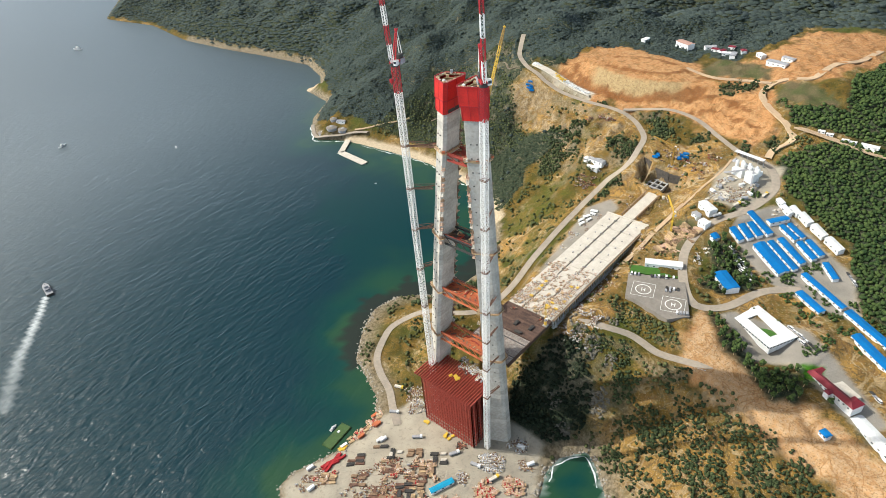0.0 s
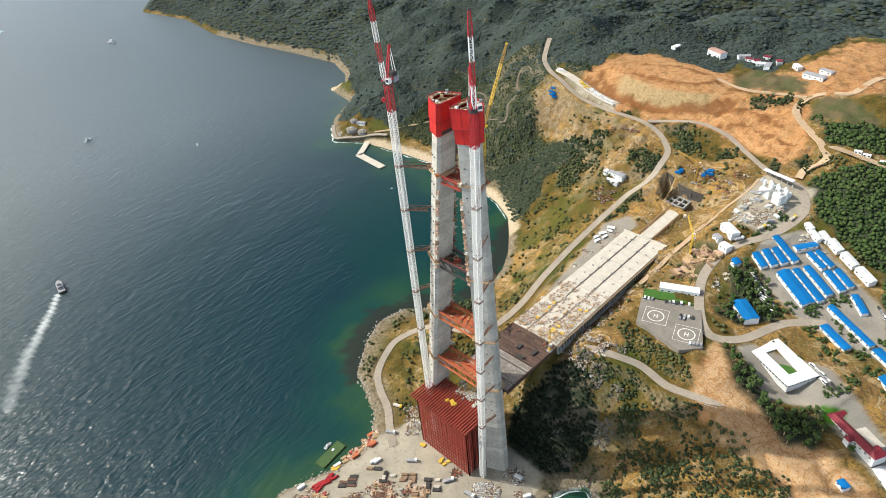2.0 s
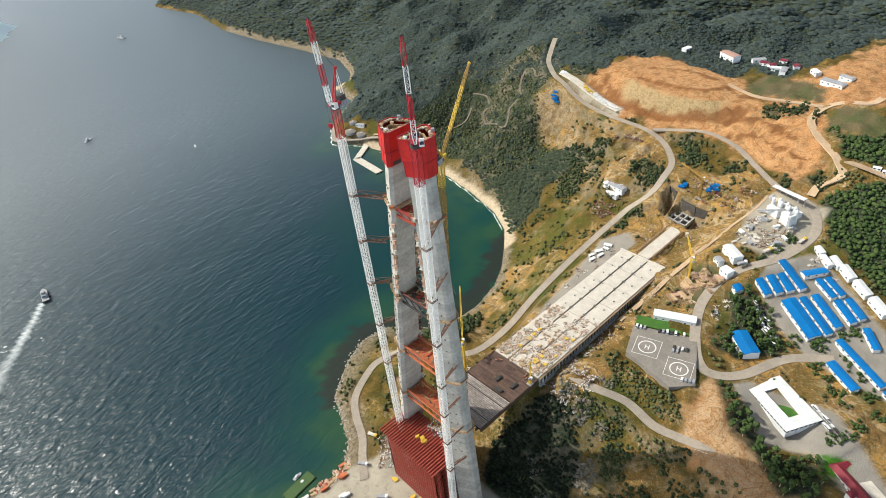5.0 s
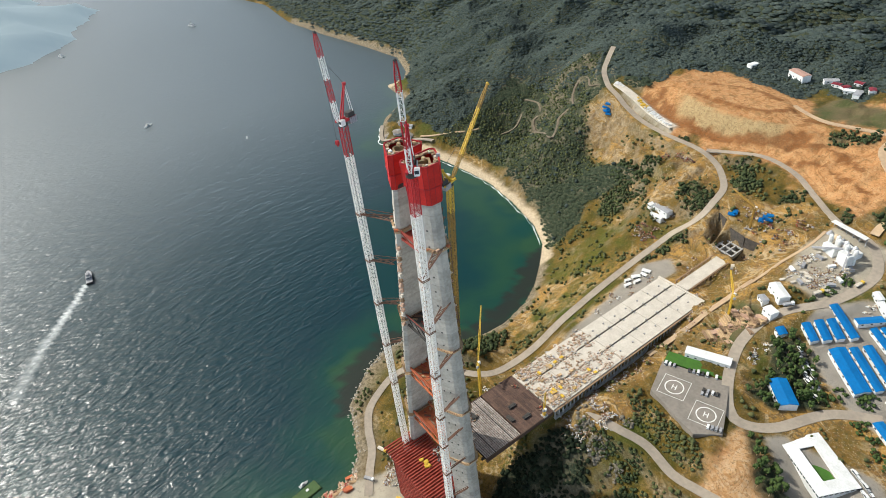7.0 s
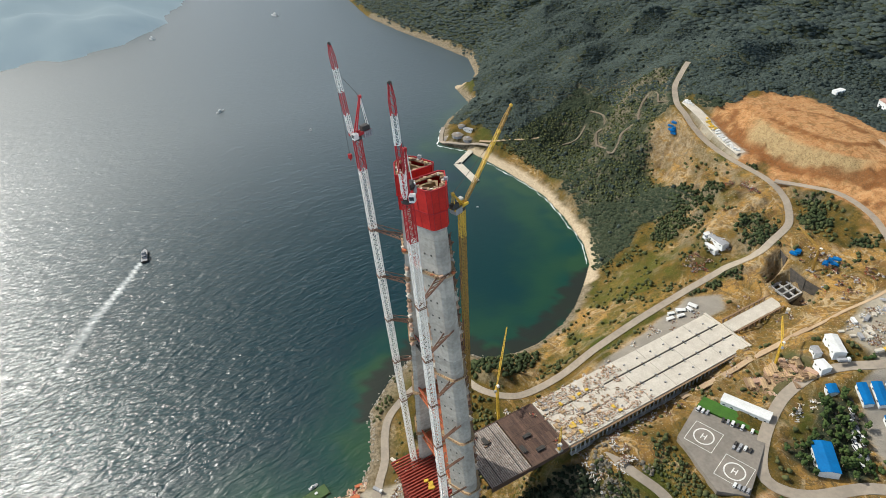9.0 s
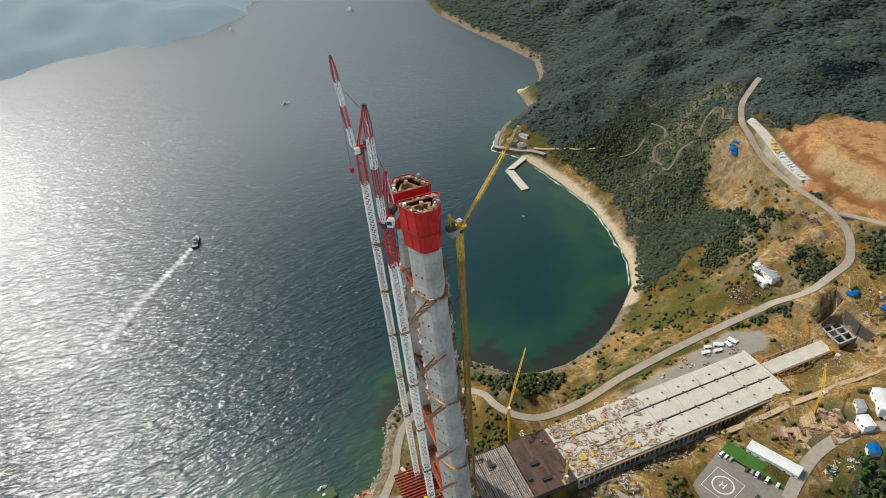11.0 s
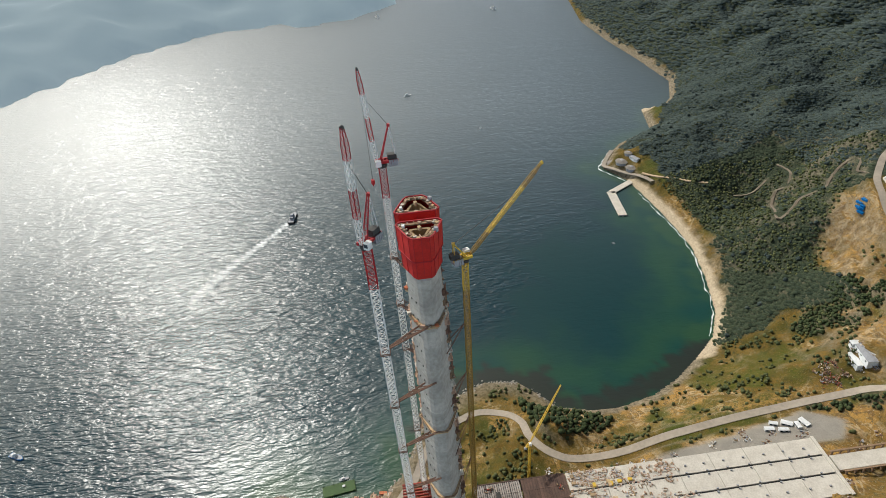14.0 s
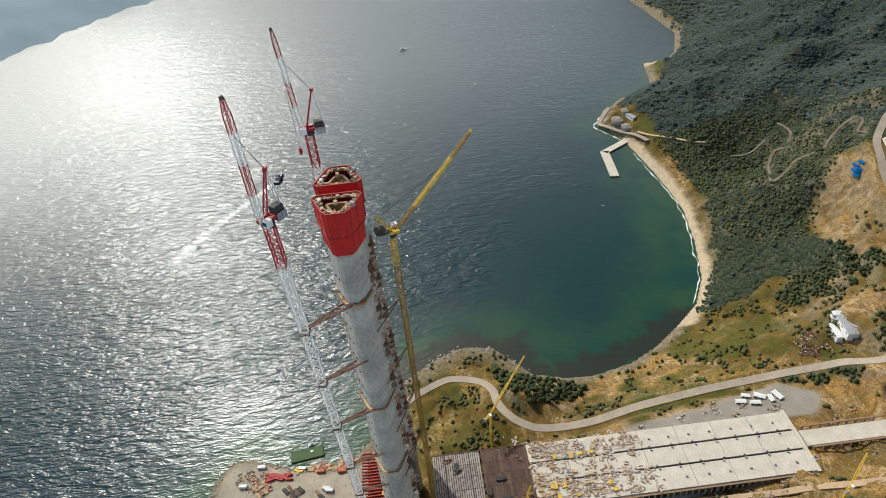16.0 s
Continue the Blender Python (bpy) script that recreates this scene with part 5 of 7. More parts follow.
for i, (x, y) in enumerate([(-47, 584), (-29, 575), (-56, 590), (-37, 581), (-142, 582), (-20, 572), (-12, 584), (12, 575), (45, 568), (-30, 595)]):
    shed("small far house on the hill", x, y, 9 + i % 3 * 3, 7, 4.0, 20 * i, (REDROOF, WHITE, GREY)[i % 3], group="far hill houses")
def round_house(x, y, r, h):
    z = gz(x, y) - 0.5
    b = thing("waterside_restaurant", "eight-sided waterside restaurant with a grey tent roof", "building", pose(x, y, z, 0, 0, 12), "waterside restaurants")
    part("wall", Shape().tube(0, 0, -2, h, r * 0.86, n=8), GREY, b)
    part("roof", Shape().tube(0, 0, h, h + r * 0.2, r, r * 0.3, 8), ASPHALT, b)
    part("roof_cap", Shape().tube(0, 0, h + r * 0.2, h + r * 0.3, r * 0.3, r * 0.05, 8), GREY, b)


for x, y, r in [(-561, 323, 8), (-545, 331, 10), (-527, 338, 8.5), (-551, 342, 6.5)]:
    round_house(x, y, r, 2.6)
shed("low grey waterside building on the quay", -538, 346, 16, 7, 3.6, 24, GREY)


def ring_building():
    x, y, a = 160.5, 199.5, -28
    z = gz(x, y) - 1
    b = thing("courtyard_building", "white square office building round a green courtyard", "building", pose(x, y, z, 0, 0, a))
    L, W, t, h = 43, 28.5, 9, 4.0
    for nm, cx, cy, sx, sy in (("wing", 0, W / 2 - t / 2, L, t), ("wing", 0, -W / 2 + t / 2, L, t), ("wing", -L / 2 + t / 2, 0, t, W - 2 * t), ("wing", L / 2 - t / 2, 0, t, W - 2 * t)):
        part(nm, Shape().box(cx, cy, -3, sx - 0.8, sy - (0.8 if sy > 9.5 or cy else 0), h + 3), WHITE, b)
        part("roof_slab", Shape().box(cx, cy, h, sx, sy - 0.02, 0.5), WHITE, b)
    pane = Shape().box(0, 0, 0, 2.2, 0.12, 1.5).data("window", GLASS)
    for k in (2.2,):
        for i in range(13):
            for s in (-1, 1):
                part("window", pane, None, b, at=pose(-L / 2 + L * (i + 0.5) / 13, s * (W / 2 - 0.38), k))
        for i in range(8):
            for s in (-1, 1):
                part("window", pane, None, b, at=pose(s * (L / 2 - 0.38), -W / 2 + W * (i + 0.5) / 8, k, 0, 0, 90))


ring_building()


def red_building():
    x, y, a = 221, 169, -28
    z = gz(x, y) - 1
    b = thing("red_roofed_building", "white building with a dark red roof and two wings", "building", pose(x, y, z, 0, 0, a))
    for cx, cy, lx, ly, turn in ((0, 0, 40, 8, 0), (-17, 4, 14, 8, 90), (17, 2, 12, 9, 90), (2, -5, 6, 5, 90)):
        part("wall", Shape().box(cx, cy, -3, lx - 0.8, ly - 0.8, 8, turn), WHITE, b)
        r = Shape()
        c, s = math.cos(radians(turn)), math.sin(radians(turn))
        h, e = 5, 7.2 + 0.02 * cx
        pts = [(-lx / 2, -ly / 2, h), (lx / 2, -ly / 2, h), (lx / 2, ly / 2, h), (-lx / 2, ly / 2, h), (-lx / 2 + ly / 3, 0, e), (lx / 2 - ly / 3, 0, e)]
        r.add([(cx + c * p[0] - s * p[1], cy + s * p[0] + c * p[1], p[2]) for p in pts], [(0, 1, 5, 4), (2, 3, 4, 5), (1, 2, 5), (3, 0, 4), (3, 2, 1, 0)])
        part("roof", r, REDROOF, b)
    pane = Shape().box(0, 0, 0, 1.4, 0.12, 1.4).data("window", GLASS)
    for i in range(10):
        for s in (-1, 1):
            part("window", pane, None, b, at=pose(-18 + 4 * i, s * 3.66, 2.4))


red_building()


def pad(name, label, poly, z, material, category="yard"):
    lo = min(gz(x, y) for x, y in poly) - 4
    return tagged(part(name, Shape().prism(poly, lo, z), material), label, category, kind="structure")


pad("helipad_apron", "worn grey asphalt apron with two helipads", [(43, 193), (55, 164), (98, 154), (111, 168), (88, 211)], 68.3, ASPHALT)
LAWN = mat("mown lawn", (0.06, 0.15, 0.02), (0.045, 0.11, 0.018), 0.3, 0.95)
pad("hall_lawn", "bright green lawn between the hall and the apron", [(40, 205), (82, 222), (87.5, 212.4), (43.2, 194.4)], 68.5, LAWN, "lawn")
pad("courtyard_lawn", "green lawn in the courtyard", [(175.7, 196.5), (153.1, 210.1), (147.3, 200.5), (169.9, 186.9)], gz(161.5, 198.5) + 0.3, LAWN, "lawn")
pad("red_building_court", "pale paved court beside the red-roofed building", [(212, 180), (220, 186), (240, 174), (232, 166)], gz(225, 177) + 0.9, PALE)


def helipad(x, y, a):
    h = thing("helipad_marking", "white painted helipad ring and letter on asphalt", "helipad", pose(x, y, 68.32, 0, 0, a), "helipads", "structure")
    s, n = Shape(), 40
    for r0, r1 in ((6.0, 6.9),):
        vs = [(r * math.cos(2 * math.pi * i / n), r * math.sin(2 * math.pi * i / n), z) for z in (0, 0.04) for r in (r0, r1) for i in range(n)]
        s.add(vs, [(2 * n + i, 3 * n + i, 3 * n + (i + 1) % n, 2 * n + (i + 1) % n) for i in range(n)])
    part("ring", s, PAINT, h)
    q = Shape()
    for k in (-1, 1):
        q.box(k * 9.5, 0, 0, 0.35, 19.3, 0.04)
        q.box(0, k * 9.5, 0, 18.6, 0.35, 0.04)
    part("square", q, PAINT, h)
    l = Shape()
    l.box(-1.3, 0, 0, 0.7, 4.6, 0.05)
    l.box(1.3, 0, 0, 0.7, 4.6, 0.05)
    l.box(0, 0, 0, 1.9, 0.7, 0.05)
    part("letter_h", l, PAINT, h)


helipad(64.5, 178.5, 18)
helipad(94, 174, 18)

# hard-edged concrete works in the cutting
works = thing("cutting_works", "concrete retaining walls and beams round two dark pits", "construction works", kind="structure")
for poly in PITS:
    mx, my = sum(p[0] for p in poly) / 4, sum(p[1] for p in poly) / 4
    for (ax, ay), (bx, by) in zip(poly, poly[1:] + poly[:1]):
        z = min(gz(mx + (px - mx) * 1.4, my + (py - my) * 1.4) for px, py in ((ax, ay), (bx, by)))
        part("retaining_wall", Shape().beam((ax, ay, z - 9.5), (bx, by, z - 9.5), 1.0, 15), SHADED_ROCK, works)
for i, x in enumerate((-15.2, -9.0, -2.6, 4.6)):
    part("bay_wall", Shape().beam((x, 340.5 - 0.25 * i, 63.5), (x + 1.2 - 0.5 * i, 361 - i, 63.5), 1.3, 15), CONCRETE, works)
for y in (341.5, 349.5, 357.5):
    part("cross_beam", Shape().beam((-15, y + 1, 70.2), (4.8, y - 2, 70.2), 1.1, 1.4), CONCRETE, works)
part("bay_floor", Shape().box(-5.8, 350, 60, 5.2, 17, 5.5, 2), PALE, works)
part("portal_block", Shape().box(13.5, 331, 64, 6.5, 4.2, 5.6, 24), PALE, works)
for x in (-8.6, 7.0):
    s = Shape()
    for i in range(9):
        s.box(x, 279 + i * 6, 64, 1.0, 1.0, 5.5)
    s.box(x, 304, 69, 1.2, 54, 0.8)
    part("side_form", s, TIMBER, works)

# pier and quay
pier = thing("jetty", "bent concrete jetty with a loading end", "jetty", kind="structure")
for (ax, ay), (bx, by), w in (((-519, 346), (-487, 296), 9), ((-489, 296.5), (-428, 291.5), 11)):
    part("jetty_deck", Shape().beam((ax, ay, 1.6), (bx, by, 1.6), w, 1.2), PALE, pier)
    for i in range(7):
        u = i / 6
        part("pile", Shape().tube(ax + (bx - ax) * u, ay + (by - ay) * u, -8, 1.2, 1.0), CONCRETE, pier)
quay = [(-606, 338), (-584, 322), (-560, 311), (-538, 322), (-505, 341), (-480, 350)]
tagged(ribbon("quay_road", road_line(quay), 6, ROADMAT, 1.2), "pale quay road along the rocky point", "road", kind="structure")
for nm, w, line in (("forest_track", 2.6, [(-278, 481), (-305, 490), (-328, 510), (-340, 508), (-336, 493), (-323, 476), (-306, 461)]),
                    ("forest_track", 2.8, [(-423, 482), (-400, 485), (-378, 470), (-381, 460), (-363, 445), (-325, 422), (-292, 404), (-292, 412), (-299, 424), (-309, 437), (-311, 455)]),
                    ("forest_track", 2.2, [(-415, 428), (-406, 444), (-408, 458), (-415, 474)]),
                    ("quay_track", 4, [(-505, 345), (-480, 362), (-455, 385), (-440, 408)]),
                    ("dirt_track", 7, [(86, 405), (87, 418), (99, 430), (92, 440), (76, 454), (56, 473), (45, 489), (49, 510), (66, 521), (86, 526), (95, 566), (114, 596), (124, 648)]),
                    ("dirt_track", 5, [(47, 509), (15, 510), (-22, 510), (-57, 522)]),
                    ("gravel_track", 6, [(95, 444), (115, 445), (135, 445), (164, 446), (182, 448), (240, 452)]),
                    ("dirt_track", 4, [(28, 196), (31, 230), (33, 262), (38, 286), (41, 312)]),
                    ("bank_path", 2.2, [(40, 296), (47, 339), (55, 369), (56, 396)])):
    ribbon(nm, road_line(line), w, TRACKMAT if nm == "forest_track" else DIRTROAD, 0.3, "narrow bare dirt track")


# ---- trees ----
rng = np.random.default_rng(7)
_g = (1 + 5 ** 0.5) / 2
ICO = np.array([(-1, _g, 0), (1, _g, 0), (-1, -_g, 0), (1, -_g, 0), (0, -1, _g), (0, 1, _g), (0, -1, -_g), (0, 1, -_g), (_g, 0, -1), (_g, 0, 1), (-_g, 0, -1), (-_g, 0, 1)]) / np.hypot(1, _g)
ICO_F = np.array([(0, 11, 5), (0, 5, 1), (0, 1, 7), (0, 7, 10), (0, 10, 11), (1, 5, 9), (5, 11, 4), (11, 10, 2), (10, 7, 6), (7, 1, 8),
                  (3, 9, 4), (3, 4, 2), (3, 2, 6), (3, 6, 8), (3, 8, 9), (4, 9, 5), (2, 4, 11), (6, 2, 10), (8, 6, 7), (9, 8, 1)])


def clumps(name, centres, radii, squash, material, rough=0.35, slope=None):
    """Many small uneven leaf clumps in one mesh; slope: the lie of the land, which soft crowns take on in part."""
    n = len(centres)
    a = rng.uniform(0, 2 * math.pi, n)
    c, s = np.cos(a)[:, None], np.sin(a)[:, None]
    v = ICO[None] * (1 + rough * rng.uniform(-1, 1, (n, 12, 1)))
    v = np.stack([v[..., 0] * c - v[..., 1] * s, v[..., 0] * s + v[..., 1] * c, v[..., 2] * squash], -1) * radii[:, None, None] + centres[:, None]
    f = (ICO_F[None] + 12 * np.arange(n)[:, None, None]).reshape(-1, 3)
    me = bpy.data.meshes.new(name)
    me.vertices.add(12 * n)
    me.vertices.foreach_set("co", v.astype(np.float32).ravel())
    me.loops.add(f.size)
    me.loops.foreach_set("vertex_index", f.astype(np.int32).ravel())
    me.polygons.add(len(f))
    me.polygons.foreach_set("loop_start", np.arange(0, f.size, 3, dtype=np.int32))
    me.polygons.foreach_set("use_smooth", np.ones(len(f), bool))
    me.update(calc_edges=True)
    me.materials.append(material)
    if slope is not None:
        w = v - centres[:, None]
        w = w / np.linalg.norm(w, axis=-1, keepdims=True) * 0.75 + slope[:, None]
        me.normals_split_custom_set_from_vertices((w / np.linalg.norm(w, axis=-1, keepdims=True)).reshape(-1, 3))
    return me


def clear_of_roads(x, y, gap=2.5):
    d = np.full(x.shape, 1e9)
    for w, line in ROAD_LINES.values():
        d = np.minimum(d, along([tuple(p) for p in line[::2]], x, y) - w / 2)
    for line in TRACKS:
        d = np.minimum(d, along(line, x, y) - 1.5)
    for poly in PAVED:
        d = np.minimum(d, -signed(poly, x, y))
    for bx, by, lx, ly, _ in BLUES:
        d = np.minimum(d, np.hypot(x - bx, y - by) - lx * 0.35)
    return d > gap


def crowded(x, y):
    """On a road or under a camp hut."""
    d = np.full(x.shape, 1e9)
    for w, line in ROAD_LINES.values():
        d = np.minimum(d, along([tuple(p) for p in line[::2]], x, y) - w / 2 - 1.2)
    for bx, by, lx, ly, turn in BLUES:
        c, s = math.cos(radians(turn)), math.sin(radians(turn))
        d = np.minimum(d, np.maximum(np.abs((x - bx) * c + (y - by) * s) - lx / 2, np.abs((y - by) * c - (x - bx) * s) - ly / 2) - 1.2)
    return d < 0


TRACKS = [[(-278, 481), (-305, 490), (-330, 509), (-340, 507), (-336, 493), (-323, 476), (-306, 461)], [(-423, 482), (-400, 485), (-378, 470), (-381, 460), (-363, 445), (-292, 404), (-299, 424), (-309, 437), (-311, 455)], [(-415, 428), (-406, 444), (-408, 458), (-415, 474)]]


def scatter(x0, x1, y0, y1, gap):
    gx, gy = np.meshgrid(np.arange(x0, x1, gap), np.arange(y0, y1, gap))
    x, y = gx.ravel() + rng.uniform(-0.45, 0.45, gx.size) * gap, gy.ravel() + rng.uniform(-0.45, 0.45, gx.size) * gap
    return x, y


def stand(name, label, x, y, size, material, blobs, tall=0.9, squash=0.95, soft=False):
    """A stand of trees or bushes as one object: each crown is a few clumps."""
    z = relief(x, y)
    k = z > 1.2
    x, y, z = x[k], y[k], z[k]
    n = len(x)
    r = size * rng.uniform(0.65, 1.3, n)
    cs, rs = [], []
    for b in range(blobs):
        o = rng.uniform(-1, 1, (n, 3)) * (r * (0.55 if b else 0.15))[:, None]
        k = 1.0 if b == 0 else rng.uniform(0.45, 0.75, n)
        cs.append(np.stack([x, y, z + r * tall], -1) + o * (1, 1, 0.5))
        rs.append(r * k)
    lie = None
    if soft:
        lie = np.stack([ground(x - 4, y) - ground(x + 4, y), ground(x, y - 4) - ground(x, y + 4), np.full(n, 8.0)], -1)
        lie = np.tile(lie / np.linalg.norm(lie, axis=-1, keepdims=True), (blobs, 1))
    me = clumps(name, np.concatenate(cs), np.concatenate(rs), squash, material, 0.35, lie)
    return tagged(new(name, me), label, "trees", kind="stuff")


def wooded(x, y, polys):
    j = 4 * wobble(x, y, 46, 1.0)
    d = np.full(x.shape, -1e9)
    for poly in polys:
        d = np.maximum(d, signed(poly, x, y) + j)
    return d


def patchy(x, y):
    """Where the woods close up and where they open."""
    return wobble(x, y, 60, 9.0) + 0.6 * wobble(x, y, 22, 4.0)


x, y = scatter(-780, 300, 290, 700, 2.6)
w = wooded(x, y, [WOOD_EDGE])
thin = signed(THIN_WOOD, x, y) > 0
gaps = patchy(x, y)
keep = (w > 0) & clear_of_roads(x, y) & (~thin | (gaps > 0.1)) & (gaps > -1.15) & (rng.uniform(0, 1, x.size) < 0.92)
near = (x > -470) & (y < 500)
for nm, label, some, leaf in (("woodland", "dense dark green mixed woodland on the hillside", keep & ~near, HAZY_LEAF), ("bay_woodland", "dense olive green woodland above the bay", keep & near, NEARLEAF)):
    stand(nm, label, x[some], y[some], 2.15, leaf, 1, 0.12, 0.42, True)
x, y = scatter(-780, 300, 290, 700, 9.0)
keep = (wooded(x, y, [WOOD_EDGE]) > 2) & clear_of_roads(x, y) & (patchy(x, y) > 0.25) & (rng.uniform(0, 1, x.size) < 0.5)
stand("tall_trees", "taller dark trees standing out of the woodland", x[keep], y[keep], 2.3, HAZY_LEAF, 5, 0.8, 0.8)
x, y = scatter(-480, -190, 330, 560, 3.6)
keep = (signed(THIN_WOOD, x, y) > 0) & clear_of_roads(x, y) & (rng.uniform(0, 1, x.size) < 0.8)
stand("hill_scrub", "open olive scrub on the thin-soiled slope", x[keep], y[keep], 1.4, SCRUB, 2, 0.6)
x, y = scatter(-2000, 560, 420, 1080, 7.2)
keep = (wooded(x, y, [WOOD_EDGE]) > 0) & ((x < -780) | (y > 700) | (x > 300))
stand("far_woodland", "far dark green wooded hills", x[keep], y[keep], 5.4, HAZY_LEAF, 1, 0.0, 0.3, True)
# dark thickets on the dug slopes
tx, ty = [], []
for ex, ey, reach in THICKETS:
    x, y = scatter(ex - reach - 4, ex + reach + 4, ey - reach - 4, ey + reach + 4, 2.9)
    keep = (np.hypot(x - ex, y - ey) + 4 * wobble(x, y, 17, ex) < reach) & clear_of_roads(x, y, 1.5)
    tx.append(x[keep])
    ty.append(y[keep])
stand("slope_thicket", "dark green thickets on the dug slopes", np.concatenate(tx), np.concatenate(ty), 1.5, OLIVE, 3, 0.7)
x, y = scatter(55, 360, 180, 620, 3.2)
keep = (wooded(x, y, PINE_WOOD[:1] + PINE_WOOD[5:6]) > 0) & clear_of_roads(x, y, 3)
stand("pine_wood", "even dense green pine plantation beside the camp", x[keep], y[keep], 2.0, PINE, 2, 0.55, 0.8)
# groves on the sunny slope: east, north, reach
GROVES = [(82, 112, 9), (92, 95, 8), (124, 117, 8), (136, 77, 12), (115, 83, 8), (146, 97, 11), (176, 101, 11), (196, 104, 9), (170, 72, 12), (155, 60, 11), (224, 96, 11), (128, 44, 8), (106, 54, 6), (180, 58, 13),
          (60, 111, 6), (46, 106, 5), (202, 84, 12), (240, 84, 12), (214, 66, 12), (262, 78, 12), (150, 34, 10), (188, 38, 12), (226, 44, 13), (270, 56, 12), (104, 74, 5), (160, 88, 6), (93, 95, 7), (128, 70, 9), (112, 48, 7)]
tx, ty = [], []
for ex, ey, reach in GROVES:
    x, y = scatter(ex - reach - 5, ex + reach + 5, ey - reach - 5, ey + reach + 5, 1.9)
    keep = (np.hypot(x - ex, y - ey) + 4.5 * wobble(x, y, 15, ex) < reach + 1.5) & clear_of_roads(x, y, 3) & (wobble(x, y, 8, 3.0) > -0.45) & (rng.uniform(0, 1, x.size) < 0.8)
    tx.append(x[keep])
    ty.append(y[keep])
stand("slope_wood", "dark green groves of small trees on the dry slope", np.concatenate(tx), np.concatenate(ty), 1.15, OLIVE, 3, 0.8, 0.85)
x, y = scatter(40, 122, 132, 160, 2.3)
keep = (signed([(45, 150), (64, 156), (108, 151), (117, 139), (104, 134), (65, 136)], x, y) > 0) & clear_of_roads(x, y, 2) & (rng.uniform(0, 1, x.size) < 0.8)
stand("bank_bushes", "low yellow-green bushes on the bank below the apron", x[keep], y[keep], 1.1, SCRUB, 3, 0.6)
# loose scrub over the grassy slopes
x, y = scatter(-200, 200, -10, 440, 3.6)
orange_, tan_, paved_, wood_ = cover(x, y)
dk = (np.abs(x) > 26) | (y < 96) | (y > 335)
dens = 0.05 + 0.85 * smooth(0.25, 0.6, wobble(x, y, 60, 2.2) + 0.5 * wobble(x, y, 19, 5.5)) + 0.45 * ((x > 30) & (x < 135) & (y > 40) & (y < 125) & (wobble(x, y, 26, 7.0) > -0.1))
keep = (wood_ < 0.4) & (paved_ < 0.2) & (orange_ < 0.3) & dk & clear_of_roads(x, y, 3) & (signed([(42, 187), (52, 160), (98, 150), (114, 166), (96, 220), (45, 205)], x, y) < 0)
keep &= (rng.uniform(0, 1, x.size) < dens * np.where(tan_ > 0.5, 0.35, 1.0)) & ~((np.abs(x) < 60) & (y < 40))
stand("slope_scrub", "loose dark green scrub on the grassy slope", x[keep], y[keep], 1.5, SCRUB, 2, 0.6)
# the steep gully beside the tower
x, y = scatter(4, 90, 20, 114, 2.7)
keep = (signed(GULLY, x, y) > 0) & clear_of_roads(x, y, 3) & (wobble(x, y, 24, 5.0) > -0.7)
stand("gully_scrub", "dense dark scrub in the steep gully beside the tower", x[keep], y[keep], 1.55, SHADED_LEAF, 4, 0.8)
# hedges and trees between the camp's rows
HEDGES = [(142, 260), (152, 268), (160, 277), (167, 286), (175, 293), (158, 266), (138, 251), (178, 266), (185, 262), (167, 252), (163, 246), (176, 242), (184, 233), (192, 229), (201, 244), (211, 232), (204, 253), (219, 235), (226, 222), (129, 242), (130, 249), (202, 201), (198, 192), (206, 213), (90, 306), (90, 313), (93, 327), (96, 348), (87, 296), (192, 261), (210, 267), (223, 257), (233, 251)]
tx, ty = [], []
for ex, ey in HEDGES:
    x, y = scatter(ex - 6, ex + 6, ey - 6, ey + 6, 2.4)
    keep = (np.hypot(x - ex, y - ey) + 2 * wobble(x, y, 9, ex) < 5.2) & ~crowded(x, y) & (rng.uniform(0, 1, x.size) < 0.8)
    tx.append(x[keep])
    ty.append(y[keep])
stand("camp_hedges", "green hedges and small trees between the camp huts", np.concatenate(tx), np.concatenate(ty), 1.25, PINE, 4, 0.9, 0.9)
# the dark grove by the bay
GROVE = [(-148, 92), (-128, 106), (-124, 140), (-112, 168), (-92, 152), (-82, 116), (-100, 96)]
x, y = scatter(-150, -80, 85, 170, 4.2)
keep = (signed(GROVE, x, y) > 0) & clear_of_roads(x, y, 2)
stand("bay_grove", "dark green grove between the coast road and the bay", x[keep], y[keep], 2.2, OLIVE, 4)


def tree_kinds():
    """Single trees: a tapered trunk with limbs under a crown of clumps."""
    out = []
    for i in range(5):
        h = 5.0 + i * 0.7
        trunk = Shape().tube(0, 0, -0.6, h * 0.55, 0.28, 0.14, 7)
        for k in range(4):
            a = 1.57 * k + i
            trunk.beam((0, 0, h * (0.3 + 0.05 * k)), (math.cos(a) * 1.3, math.sin(a) * 1.3, h * 0.62), 0.12)
        n = 16
        a, q = rng.uniform(0, 6.28, n), rng.uniform(0.2, 1, n)
        c = np.stack([np.cos(a) * q * 1.7, np.sin(a) * q * 1.7, h * rng.uniform(0.42, 0.95, n)], -1)
        out.append((trunk.data("trunk", WOOD), clumps("crown", c, rng.uniform(0.7, 1.25, n), 0.85, PINE)))
    return out


KINDS = tree_kinds()


def tree(x, y, size):
    i = int(rng.integers(5))
    m = pose(x, y, gz(x, y), 0, 0, float(rng.uniform(0, 360))) @ Matrix.Scale(size, 4)
    t = thing("tree", "small round-crowned green tree with a brown trunk", "tree", None, "camp trees")
    part("trunk", KINDS[i][0], None, t)
    part("crown", KINDS[i][1], None, t)
    t.matrix_basis = m


